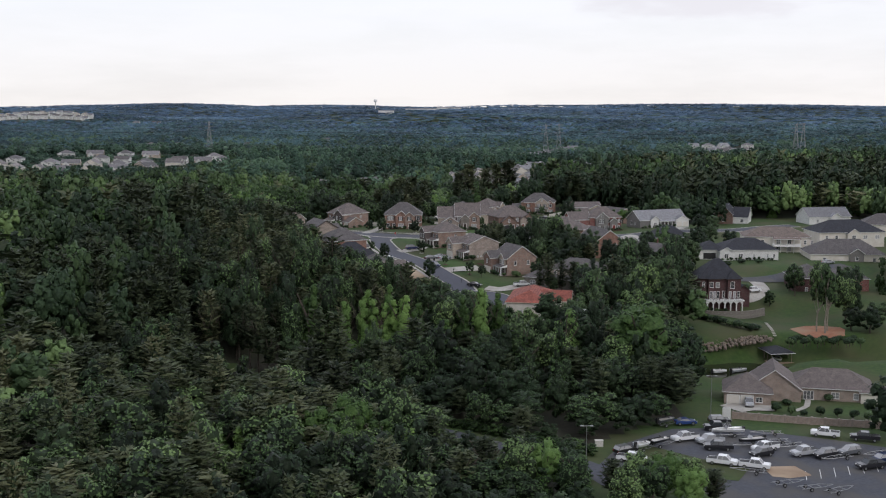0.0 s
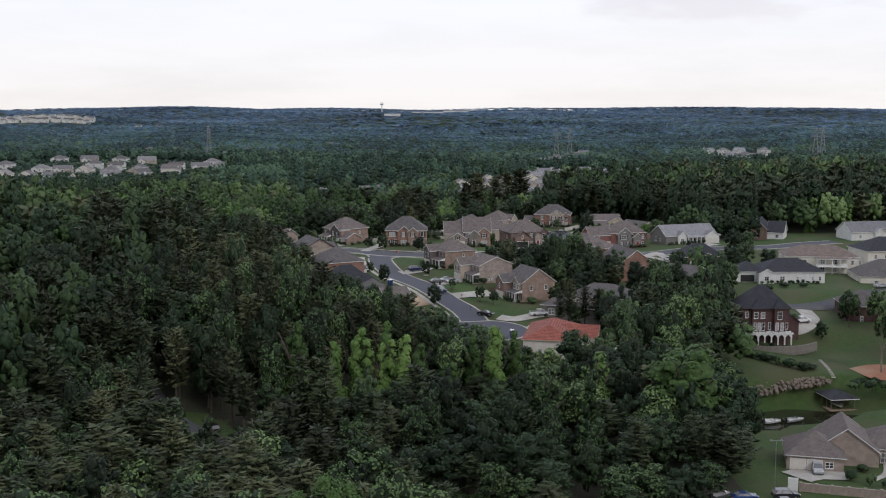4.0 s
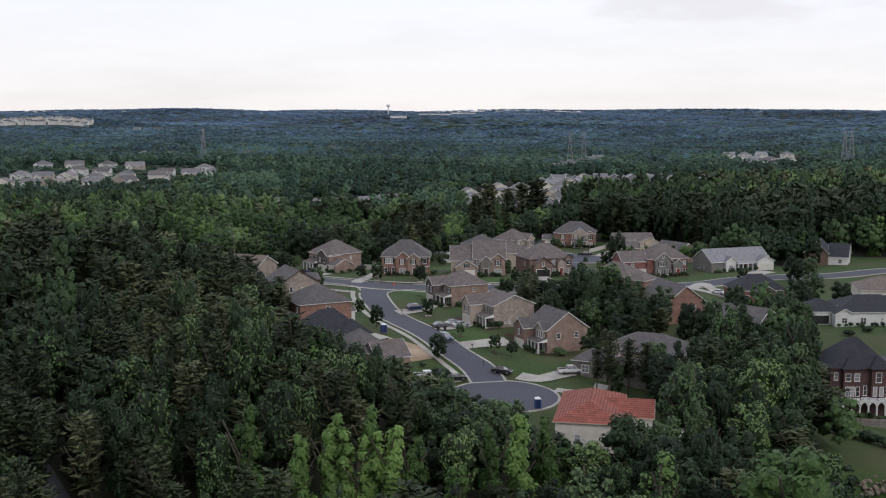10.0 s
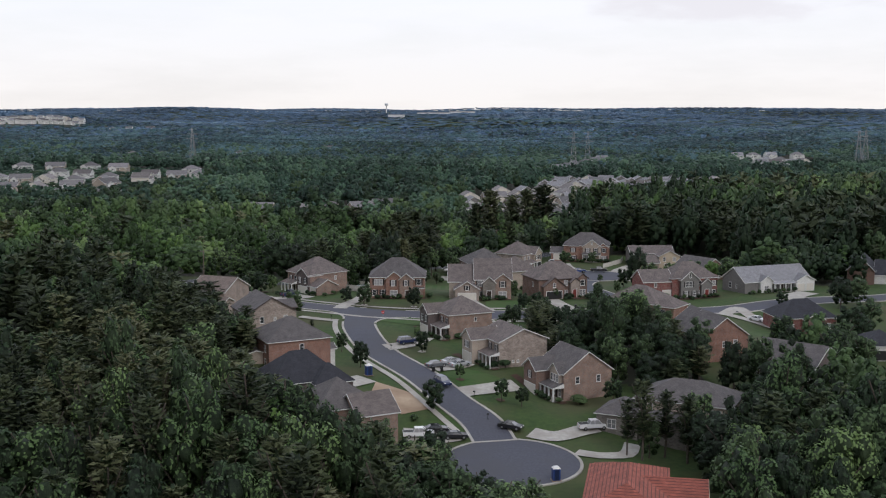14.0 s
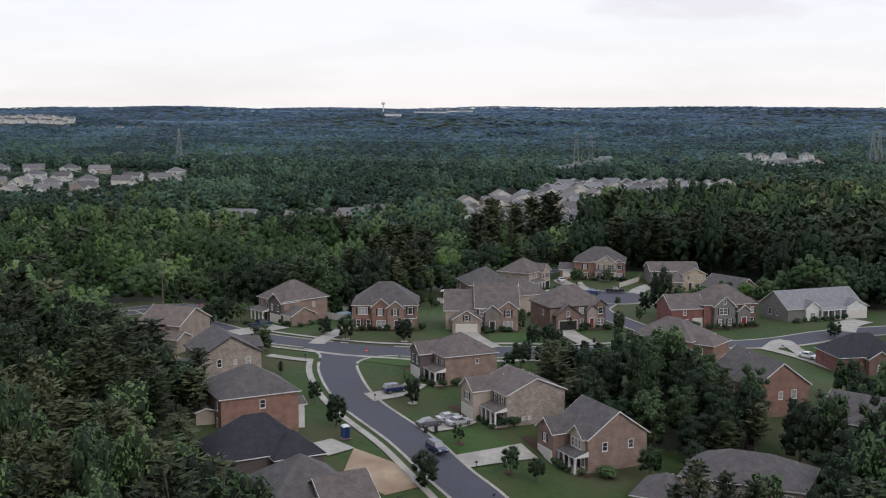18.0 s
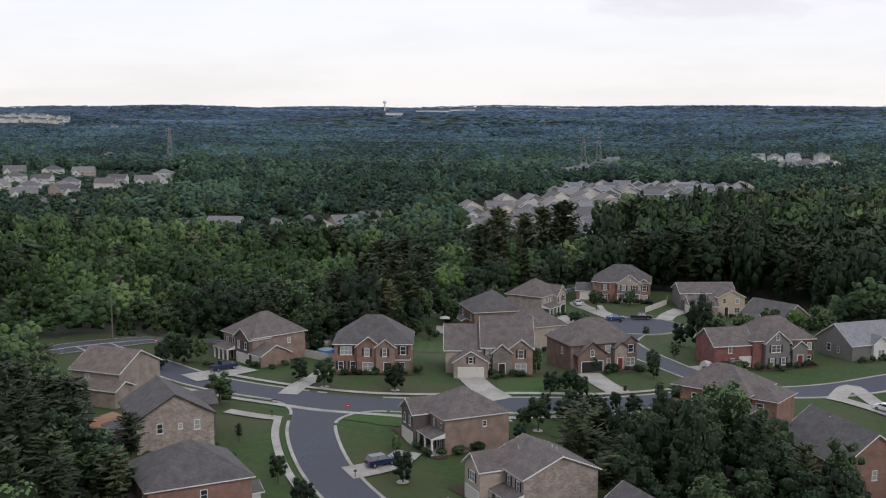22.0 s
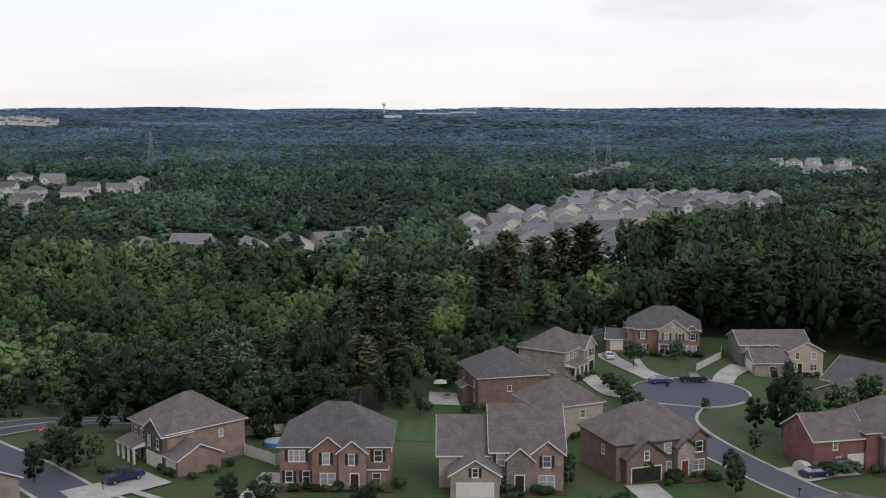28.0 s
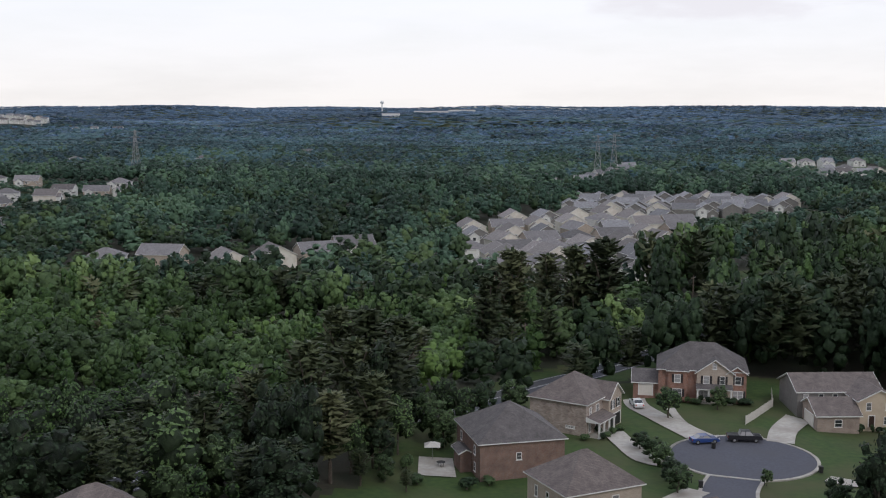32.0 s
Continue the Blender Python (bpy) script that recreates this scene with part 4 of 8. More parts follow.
house(29.6, 473.5, 20, "two-storey brown brick house with dark eaves and an arched stone entry",
      [(-1.0, 14.2, 1.5, 13, 5.5, "brick_brown", "hip", 0.72, SB), (0, 6.4, 0, 4, 3.9, "brick_brown", "gy", 0.75, SB), (8.6, 11.4, 0.2, 4, 4.7, "stone_buff", "gy", 0.8, SB), (11.0, 14.1, 0.9, 5, 5.6, "brick_brown", "gy", 0.8, SB)],
      [("F", 1, 3.2, 3.4, 0.9, 1.4, 0), ("F", 0, 7.6, 3.5, 1.3, 1.7, 0), ("F", 3, 12.6, 3.4, 1.3, 1.7, 1), ("F", 3, 12.6, 0.6, 2.0, 1.7, 0), ("F", 0, 7.4, 0.6, 1.8, 1.7, 0), ("L", 0, 5.5, 3.2, 0.9, 1.4, 0)],
      [("F", 1, 3.2, 4.8, 2.2, "open"), ("F", 2, 9.8, 1.1, 2.4, "door_red")], trim="trim_dark")
house(9.6, 526.2, 14, "two-storey tan brick house with a hipped grey roof and back patio",
      [(0, 13.6, 0, 14.0, 5.7, "brick_brown", "hip", 0.62, SG), (-1.8, 0, 5, 9, 3.0, "brick_brown", "gy", 0.5, SG)],
      [("F", 0, 6.2, 2.9, 0.9, 1.2, 0), ("L", 0, 3, 3.3, 0.9, 1.5, 0), ("L", 0, 11, 3.3, 0.9, 1.5, 0), ("L", 0, 3, 0.6, 0.9, 1.5, 0), ("R", 0, 4, 3.3, 0.9, 1.5, 1), ("R", 0, 9, 3.3, 0.9, 1.5, 1)], [("L", 0, 7, 1.8, 2.1, "door_dark")])
house(28.5, 548.4, 57, "two-storey buff stone house with a white front gable and porch",
      [(0, 12, 0, 11.0, 5.7, "stone_buff", "hip", 0.66, SB), (6.6, 11.9, -1.2, 4, 5.6, "siding_tan", "gy", 0.85, SB)],
      [("L", 0, 3.0, 1.2, 1.8, 0.5, 0), ("F", 1, 8.2, 3.4, 0.9, 1.6, 1), ("F", 1, 10.4, 3.4, 0.9, 1.6, 1), ("F", 0, 1.6, 3.4, 0.9, 1.6, 0), ("F", 0, 4.4, 3.4, 1.2, 1.6, 0), ("F", 0, 1.4, 0.6, 0.9, 1.7, 0)],
      [("F", 1, 9.2, 4.4, 2.2, "open"), ("F", 0, 4.2, 1.0, 2.1, "door_dark")], [(0.2, 6.2, -2.4, 0, 2.75, 4, SB)])
house(20.0, 500.0, 25, "two-storey pale siding house with a broad hipped shingle roof",
      [(0, 11.5, 0, 10.5, 5.7, "siding_tan", "hip", 0.7, SB), (8.0, 13.2, 4.5, 9.5, 3.0, "siding_tan", "gx", 0.5, SB)],
      [("F", 0, 7.4, 3.4, 1.1, 1.5, 0), ("L", 0, 2.0, 3.2, 0.8, 1.6, 0), ("L", 0, 5.0, 3.2, 0.8, 1.6, 0), ("L", 0, 8.0, 3.2, 0.8, 1.6, 0), ("F", 0, 3.0, 0.7, 1.1, 1.5, 0)])
house(45.5, 573.0, -11, "two-storey orange brick house with bay front and low garage",
      [(0, 16.5, 0, 11.5, 5.7, "brick_orange", "hip", 0.7, SG), (7.2, 14.0, -0.8, 5, 5.6, "siding_tan", "gy", 0.72, SG), (13.0, 16.4, -0.4, 5, 5.6, "brick_orange", "gy", 0.7, SG), (1.8, 5.4, -0.6, 4, 5.6, "brick_orange", "hip", 0.6, SG),
       (-4.8, 0, 1.0, 8, 2.8, "brick_orange", "gx", 0.5, SG)],
      [("F", 1, 9.0, 3.4, 1.2, 1.6, 1), ("F", 1, 12.0, 3.4, 1.0, 1.6, 1), ("F", 1, 10.5, 6.3, 0.8, 1.2, 0), ("F", 2, 14.9, 3.4, 1.2, 1.6, 1), ("F", 2, 14.9, 0.6, 2.0, 1.6, 1), ("F", 3, 3.6, 3.4, 1.2, 1.6, 1), ("F", 3, 3.6, 0.6, 1.8, 1.6, 1),
       ("F", 1, 8.6, 0.6, 1.6, 1.6, 0)],
      [("F", 4, -2.4, 2.6, 2.2, "garage"), ("F", 1, 11.4, 1.0, 2.1, "door_dark")], [(7.4, 13.6, -2.6, -0.8, 2.7, 4, SG)])
house(69.0, 562.0, 2, "two-storey tan house with grey siding, low garage wing and grey roofs",
      [(0, 15.5, 0, 10, 5.2, "siding_grey", "gx", 0.45, SB), (9, 16.5, -6.0, 4, 5.0, "stucco_tan", "gy", 0.5, SB), (1.0, 8.6, -7.6, 1, 2.8, "brick_buff", "gx", 0.5, SB)],
      [("F", 0, 1.6, 3.3, 1.0, 1.5, 0), ("F", 0, 4.4, 3.3, 1.0, 1.5, 0), ("F", 0, 7.0, 3.3, 1.0, 1.5, 0), ("F", 1, 10.8, 3.2, 1.0, 1.5, 0), ("F", 1, 14.4, 3.2, 1.2, 1.5, 0), ("F", 1, 14.4, 0.6, 1.6, 1.5, 0), ("F", 2, 4.8, 0.7, 1.4, 1.4, 0), ("R", 1, -2, 3.2, 1.0, 1.5, 0)],
      [("L", 2, -3.6, 4.4, 2.2, "garage"), ("F", 1, 11.4, 1.0, 2.1, "door_dark")])
house(86.5, 526.0, 36, "tan brick gabled house with a grey-green roof behind a young tree",
      [(0, 12.5, 0, 13, 3.8, "brick_tan", "gy", 0.62, SG), (-4.5, 0, 3, 11, 2.8, "brick_tan", "gx", 0.5, SG)], [("F", 0, 4, 1.0, 1.1, 1.5, 0), ("F", 0, 9, 1.0, 1.1, 1.5, 0), ("R", 0, 6, 1.0, 1.1, 1.5, 0)])
house(60.0, 483.0, 12, "two-storey red brick house with grey gables and red door",
      [(8.6, 23, 0, 11, 5.7, "brick_red", "hip", 0.72, SB), (0, 9.0, 0.5, 10, 5.0, "brick_red", "gx", 0.62, SB), (11.0, 16.6, -1.2, 4, 5.6, "siding_grey", "gy", 0.85, SB), (17.6, 21.0, -0.9, 4, 4.2, "siding_grey", "gy", 0.8, SB)],
      [("F", 2, 13.4, 3.4, 2.2, 1.6, 1), ("F", 2, 13.8, 6.1, 0.8, 1.2, 0), ("F", 0, 17.4, 3.4, 1.0, 1.6, 1), ("F", 0, 21.9, 3.4, 1.1, 1.6, 1), ("F", 2, 12.6, 0.6, 1.0, 1.6, 1), ("F", 2, 15.2, 0.6, 1.0, 1.6, 1), ("F", 0, 17.0, 0.6, 1.0, 1.6, 0),
       ("F", 0, 21.9, 0.6, 1.0, 1.6, 1), ("F", 1, 3.6, 3.3, 0.9, 1.5, 0), ("F", 1, 4.2, 0.8, 0.9, 1.4, 0)],
      [("F", 3, 19.3, 1.2, 2.3, "door_red"), ("F", 1, 7.2, 2.6, 2.2, "garage")])
house(90.6, 487.0, 19, "long grey single-storey house with white porch and garage doors",
      [(0, 23, 0, 12, 3.4, "siding_grey", "gx", 0.62, SL), (5.0, 9.0, -0.8, 4, 3.6, "siding_white", "gy", 0.7, SL), (17.0, 23.4, -1.6, 5, 3.3, "siding_white", "gy", 0.5, SL)],
      [("L", 0, 4.6, 1.0, 0.8, 1.3, 0), ("L", 0, 7.8, 0.8, 1.3, 1.7, 0), ("F", 1, 7.0, 0.7, 1.6, 1.5, 0), ("F", 0, 10.6, 0.7, 1.0, 1.6, 0), ("F", 0, 15.6, 0.7, 1.0, 1.6, 0)],
      [("F", 0, 13.0, 1.0, 2.1, "door_dark"), ("F", 2, 18.6, 2.5, 2.2, "garage"), ("F", 2, 21.8, 2.5, 2.2, "garage")], [(9.2, 16.8, -1.8, 0, 2.7, 5, SL)])
house(43.1, 443.6, -38, "two-storey orange brick house with a hipped roof among dark trees",
      [(0, 14, 0, 11, 5.7, "brick_orange", "hip", 0.62, SB), (12, 18.6, 1, 9, 5.2, "brick_orange", "hip", 0.5, SB), (10, 15, -3, 3, 3.6, "brick_orange", "gy", 0.6, SB)],
      [("F", 0, 4, 3.3, 1.0, 1.5, 0), ("F", 1, 15.6, 3.2, 1.4, 1.4, 0), ("F", 0, 8, 3.3, 1.0, 1.5, 0), ("F", 0, 2, 0.6, 1, 1.5, 0)])
house(58.8, 402.5, 16, "two-storey orange brick gabled house with a grey roof",
      [(0, 11.4, 0, 16, 5.2, "brick_orange", "gy", 0.72, SG), (-1.5, 0, 6, 14, 2.6, "siding_dark", "gy", 0.3, SG)],
      [("F", 0, 5.4, 2.6, 0.9, 1.5, 0), ("F", 0, 8.2, 2.6, 1.1, 1.7, 0), ("L", 0, 3, 2.9, 1.9, 1.5, 0), ("L", 0, 8, 2.9, 1.9, 1.5, 0), ("L", 0, 13, 2.9, 1.2, 1.5, 0)])
house(87.2, 439.0, 8, "brick house with a very dark hipped shingle roof",
      [(0, 15, 0, 11, 3.6, "brick_red", "hip", 0.7, SK), (6, 11, -1.5, 3, 3.6, "brick_brown", "gy", 0.6, SK)], [("F", 0, 3, 0.8, 1.1, 1.5, 0), ("F", 1, 8.5, 0.8, 1.1, 1.5, 0), ("F", 0, 13, 0.8, 1.1, 1.5, 0)])
house(66.5, 391.0, -42, "dark grey house with a screened porch below its roof",
      [(0, 14, 0, 13, 6.2, "siding_dark", "gx", 0.55, SG), (2, 11, -3.0, 0, 5.4, "siding_dark", "none", 0.3, SG)],
      [("F", 1, 4, 3.4, 2.6, 2.2, 0), ("F", 1, 8, 3.4, 2.6, 2.2, 0), ("F", 1, 4, 0.4, 2.6, 2.2, 0), ("F", 1, 8, 0.4, 2.6, 2.2, 0), ("F", 0, 12.6, 3.4, 1.2, 1.6, 0), ("R", 0, 6, 3.4, 1.4, 1.5, 0)])
house(30.0, 363.5, -26, "grey stone single-storey house with a low shingle roof",
      [(0, 8, 0, 9, 3.2, "stone_grey", "hip", 0.55, SG), (6, 24, 5, 17, 5.6, "siding_tan", "hip", 0.5, SG), (8, 22, 1, 6, 3.0, "stone_grey", "gx", 0.4, SG)],
      [("F", 0, 3.0, 0.6, 1.8, 1.8, 0), ("L", 0, 4, 0.7, 1.0, 1.5, 0), ("F", 1, 21.5, 3.4, 1.8, 1.6, 0), ("F", 1, 9, 3.6, 1.0, 1.5, 0)], [("F", 2, 12, 1.0, 2.1, "door_dark")])
W3 = house(-35.2, 384.3, 27, "two-storey orange brick house with a broad hipped grey roof",
           [(0, 13.6, 0, 12.6, 5.7, "brick_orange", "hip", 0.6, SG), (-3.2, 0, 4, 9, 3.0, "siding_tan", "gy", 0.3, SG), (13.6, 15.4, 2, 6, 2.8, "siding_white", "gx", 0.4, SG)],
           [("F", 0, 7.2, 3.5, 1.0, 1.5, 0), ("L", 0, 2.4, 3.4, 1.0, 1.5, 0), ("L", 0, 2.4, 0.6, 1.0, 1.5, 0)])
house(-45.2, 415.7, 26, "two-storey buff stone gabled house with dark grey roof",
      [(0, 12.1, 0, 12.7, 5.6, "stone_buff", "gy", 0.58, SG), (-3.5, 0, 3, 8, 3.4, "siding_dark", "gy", 0.2, SG), (9, 14, 6, 12, 5.4, "siding_dark", "gx", 0.5, SG)],
      [("F", 0, 3.6, 3.2, 1.0, 1.6, 0), ("F", 0, 6.8, 3.6, 0.7, 0.9, 0), ("F", 0, 9.4, 3.2, 1.0, 1.6, 0), ("L", 0, 10, 3.2, 1.0, 1.5, 0), ("L", 1, 5.5, 0.4, 1.8, 2.2, 0)], trim="trim_dark")
house(-66.1, 449.0, -22, "two-storey beige house with a tan roof beside the trees",
      [(0, 10.6, 0, 12, 5.6, "brick_buff", "gx", 0.5, ST), (5, 12, -3.0, 2, 3.2, "brick_buff", "gx", 0.45, ST)], [("F", 0, 3.5, 0.7, 1.0, 1.6, 0), ("F", 0, 3.5, 3.4, 1.0, 1.6, 0)])
house(-31.0, 361.0, 27, "house under construction with a steep black shingle roof",
      [(0, 14.5, 0, 11, 4.0, "siding_dark", "hip", 0.85, SK), (8, 15.5, -2, 5, 3.8, "siding_dark", "hip", 0.8, SK)], ground=1.4)
house(-20.5, 346.5, 27, "half-built brown brick house with white boards and grey roof",
      [(0, 12, 1, 13, 4.4, "brick_brown", "hip", 0.68, SG), (6, 13.5, -3.2, 6, 4.0, "brick_tan", "gx", 0.62, SB), (8.4, 15.0, 2.0, 9, 3.6, "brick_tan", "gx", 0.6, SB)], ground=-0.2)
# red tiled house beside the turning circle
RH = house(20.4, 306.0, -11, "unfinished white stucco house with a red clay tile roof",
           [(0, 11.5, 0, 21, 7.6, "stucco_white", "hip", 0.42, "clay_tile"), (8, 17.0, 7, 17, 7.2, "stucco_white", "gx", 0.42, "clay_tile"), (0.5, 7, 18, 24, 6.8, "stucco_white", "hip", 0.42, "clay_tile")],
           [("F", 0, 4, 4, 1.2, 1.6, 0), ("F", 0, 10, 4, 1.2, 1.6, 0), ("R", 1, 8, 3.6, 1.6, 1.6, 0), ("L", 0, 6, 4, 1.2, 1.6, 0)], trim="trim_tan", vents=0, ground=-6.0)
# lakeside houses
LH = house(84.2, 349.0, 0, "three-storey dark red brick lake house with a white arcaded porch",
           [(0, 13, 0, 11, 9.6, "brick_wine", "hip", 0.95, SK), (2.5, 6.5, -1.0, 3, 9.6, "brick_wine", "hip", 1.0, SK), (8.6, 11.6, -1.0, 3, 9.6, "brick_wine", "hip", 1.2, SK), (13, 17, 4, 11, 5.2, "brick_wine", "gy", 0.8, SK)],
           [("F", 1, 3.5, 7.0, 1.2, 1.7, 0), ("F", 1, 5.4, 7.0, 1.2, 1.7, 0), ("F", 2, 10.1, 6.7, 1.3, 2.2, 0), ("F", 1, 3.4, 3.6, 0.9, 2.2, 0), ("F", 1, 4.5, 3.6, 0.9, 2.2, 0), ("F", 1, 5.6, 3.6, 0.9, 2.2, 0), ("F", 0, 7.6, 3.6, 0.8, 2.2, 0),
            ("F", 2, 9.4, 3.6, 0.9, 2.2, 0), ("F", 2, 10.8, 3.6, 0.9, 2.2, 0), ("F", 0, 1.2, 7.0, 0.9, 1.7, 0), ("F", 0, 12.3, 3.8, 0.9, 1.8, 0)], trim="trim_dark", ground=-8.4)
g = Geo()
g.box(-0.4, 13.4, -3.4, 0, 3.0, 3.3)
part("balcony", g, "trim_white", LH, "white balcony floor over the arcade")
for i in range(8):
    g = Geo()
    g.box(0.05 + i * 1.82 - 0.17, 0.05 + i * 1.82 + 0.17, -3.3, -2.95, 0, 3.0)
    part("column", g, "trim_white", LH)
    if i < 7:
        g = Geo()
        xa, xb = 0.05 + i * 1.82 + 0.17, 0.05 + (i + 1) * 1.82 - 0.17
        n = 10
        for k in range(n):
            u0, u1 = k / n, (k + 1) / n
            za, zb = (2.1 + 0.72 * math.sin(math.pi * u) for u in (u0, u1))
            x0_, x1_ = xa + (xb - xa) * u0, xa + (xb - xa) * u1
            for yy in (-3.28, -3.0):
                g.poly([(x0_, yy, za), (x1_, yy, zb), (x1_, yy, 3.0), (x0_, yy, 3.0)])
            g.poly([(x0_, -3.28, za), (x1_, -3.28, zb), (x1_, -3.0, zb), (x0_, -3.0, za)])
        part("arch", g, "trim_white", LH)
    g = Geo()
    g.box(0.05 + i * 1.82 - 0.05, 0.05 + i * 1.82 + 0.05, -3.35, -3.25, 3.3, 4.2)
    if i < 7:
        g.box(0.05 + i * 1.82, 0.05 + (i + 1) * 1.82, -3.33, -3.27, 4.14, 4.2)
        for k in range(1, 9):
            g.box(0.05 + i * 1.82 + k * 0.2 - 0.015, 0.05 + i * 1.82 + k * 0.2 + 0.015, -3.315, -3.285, 3.3, 4.14)
    part("railing", g, "black", LH, "thin dark balcony railing")
house(98.7, 410.0, 0, "long white lake house with a dark blue-black roof",
      [(8, 29, 0, 14, 3.6, "siding_white", "hip", 0.5, SK), (0, 10, 2, 12, 3.4, "siding_white", "hip", 0.55, SK), (7, 12, -1.2, 4, 3.4, "siding_white", "gy", 0.55, SK)],
      [("F", 0, 15, 0.8, 1.6, 1.5, 0), ("F", 0, 20, 0.8, 0.8, 1.4, 0), ("F", 0, 25, 0.8, 0.8, 1.4, 0), ("F", 0, 27.4, 0.8, 0.8, 1.4, 0), ("F", 2, 9.5, 0.9, 1.5, 1.5, 0)], [("F", 1, 4.0, 4.6, 2.3, "open")])
L3H = house(121.5, 434.0, -9, "cream two-storey house with a brown hipped roof and double porches",
            [(0, 25, 0, 14, 6.0, "stucco_white", "hip", 0.45, ST)],
            [("F", 0, 23, 0.6, 1.0, 1.6, 0), ("F", 0, 23, 3.4, 1.0, 1.6, 0), ("F", 0, 25.5, 3.4, 1.0, 1.6, 0), ("F", 0, 3, 3.4, 1.2, 1.6, 0), ("F", 0, 7, 3.4, 1.2, 1.6, 0), ("F", 0, 13, 0.6, 1.6, 2, 0), ("F", 0, 17, 0.6, 1.6, 2, 0), ("F", 0, 13, 3.4, 1.6, 2, 0), ("F", 0, 17, 3.4, 1.6, 2, 0)],
            (), [(11, 21, -2.2, 0, 2.7, 5, "trim_white"), (11, 21, -2.2, 0, 5.4, 5, ST)], ground=-1.8)
house(153.5, 441.0, 6, "cream two-storey house with a dark slate-blue hipped roof",
      [(0, 27, 0, 15, 5.8, "stucco_white", "hip", 0.55, SK), (11, 16, -1.5, 4, 5.6, "stucco_white", "gy", 0.7, SK)],
      [("F", 0, 3, 3.2, 1.2, 1.5, 0), ("F", 0, 7, 3.2, 1.2, 1.5, 0), ("F", 1, 13.5, 3.0, 1.6, 1.9, 0), ("F", 0, 19, 3.2, 1.8, 1.5, 0), ("F", 0, 24, 3.2, 1.8, 1.5, 0)], ground=-1.0)
house(140.0, 411.0, -5, "grey-roofed house with a round dormer window",
      [(0, 27, 0, 15, 3.4, "stucco_white", "hip", 0.62, SG), (14, 19, -1.0, 6, 4.0, "siding_grey", "gy", 0.7, SG)], [("F", 1, 16.5, 1.4, 1.3, 1.3, 0), ("F", 0, 5, 0.8, 1.2, 1.5, 0), ("F", 0, 23, 0.8, 1.2, 1.5, 0)], ground=-3.0)
house(119.5, 367.0, -6, "dark red brick house behind slender trees above the slope",
      [(0, 12, 0, 14, 6.4, "brick_wine", "hip", 0.6, SG), (12, 25, 2, 15, 6.2, "brick_red", "hip", 0.55, SG)],
      [("F", 0, 4.5, 1.8, 0.9, 1.8, 0), ("F", 1, 12, 3.4, 1.0, 1.6, 0), ("F", 1, 16, 3.4, 1.0, 1.6, 0), ("F", 1, 19, 0.6, 1.4, 1.8, 0)], ground=-8.0)
house(128.0, 507.0, -25, "brick house with a dark steep roof and a white dormer",
      [(0, 8, 0, 12, 4.5, "brick_brown", "gy", 1.0, SK), (8, 14.5, 2, 12, 3.2, "siding_white", "gx", 0.8, SK)], [("F", 0, 4, 1.0, 1.2, 1.6, 0), ("F", 1, 12, 0.8, 1.4, 1.5, 0)])
house(168.0, 497.0, 10, "house with a pale grey shingle roof beside the woods", [(0, 20, 0, 12, 3.4, "siding_white", "gx", 0.6, SL), (10, 15, -1, 4, 3.4, "siding_white", "gy", 0.6, SL)], [("F", 0, 4, 0.8, 1.2, 1.5, 0)])
house(-58.0 + 220, 470.0, -15, "cream house with a dark roof among the trees", [(18, 36, 0, 13, 4.5, "stucco_white", "hip", 0.6, SG)], [("F", 0, 22, 1.0, 1.2, 1.5, 0)])
# ranch house by the car park
GH = house(67.8, 254.3, -14, "low tan brick ranch house with twin white garage doors",
           [(0, 10.6, 0, 11, 3.0, "brick_buff", "hip", 0.62, SB), (5.5, 17.5, 5, 17, 3.2, "brick_buff", "gy", 0.72, SB), (15, 34, 8, 19, 3.0, "brick_buff", "hip", 0.62, SB), (31, 38, 7, 13, 2.7, "stucco_white", "hip", 0.4, SB)],
           [("F", 0, 7.9, 0.9, 1.6, 1.2, 0), ("R", 0, 2.4, 0.7, 1.0, 1.6, 0), ("F", 2, 19.4, 0.3, 2.4, 2.1, 0), ("F", 2, 25.4, 0.8, 1.8, 1.5, 0), ("F", 2, 30, 0.8, 1.2, 1.5, 0)],
           [("F", 0, 2.1, 2.7, 2.2, "garage"), ("F", 0, 5.2, 2.7, 2.2, "garage")], ground=-13.2)


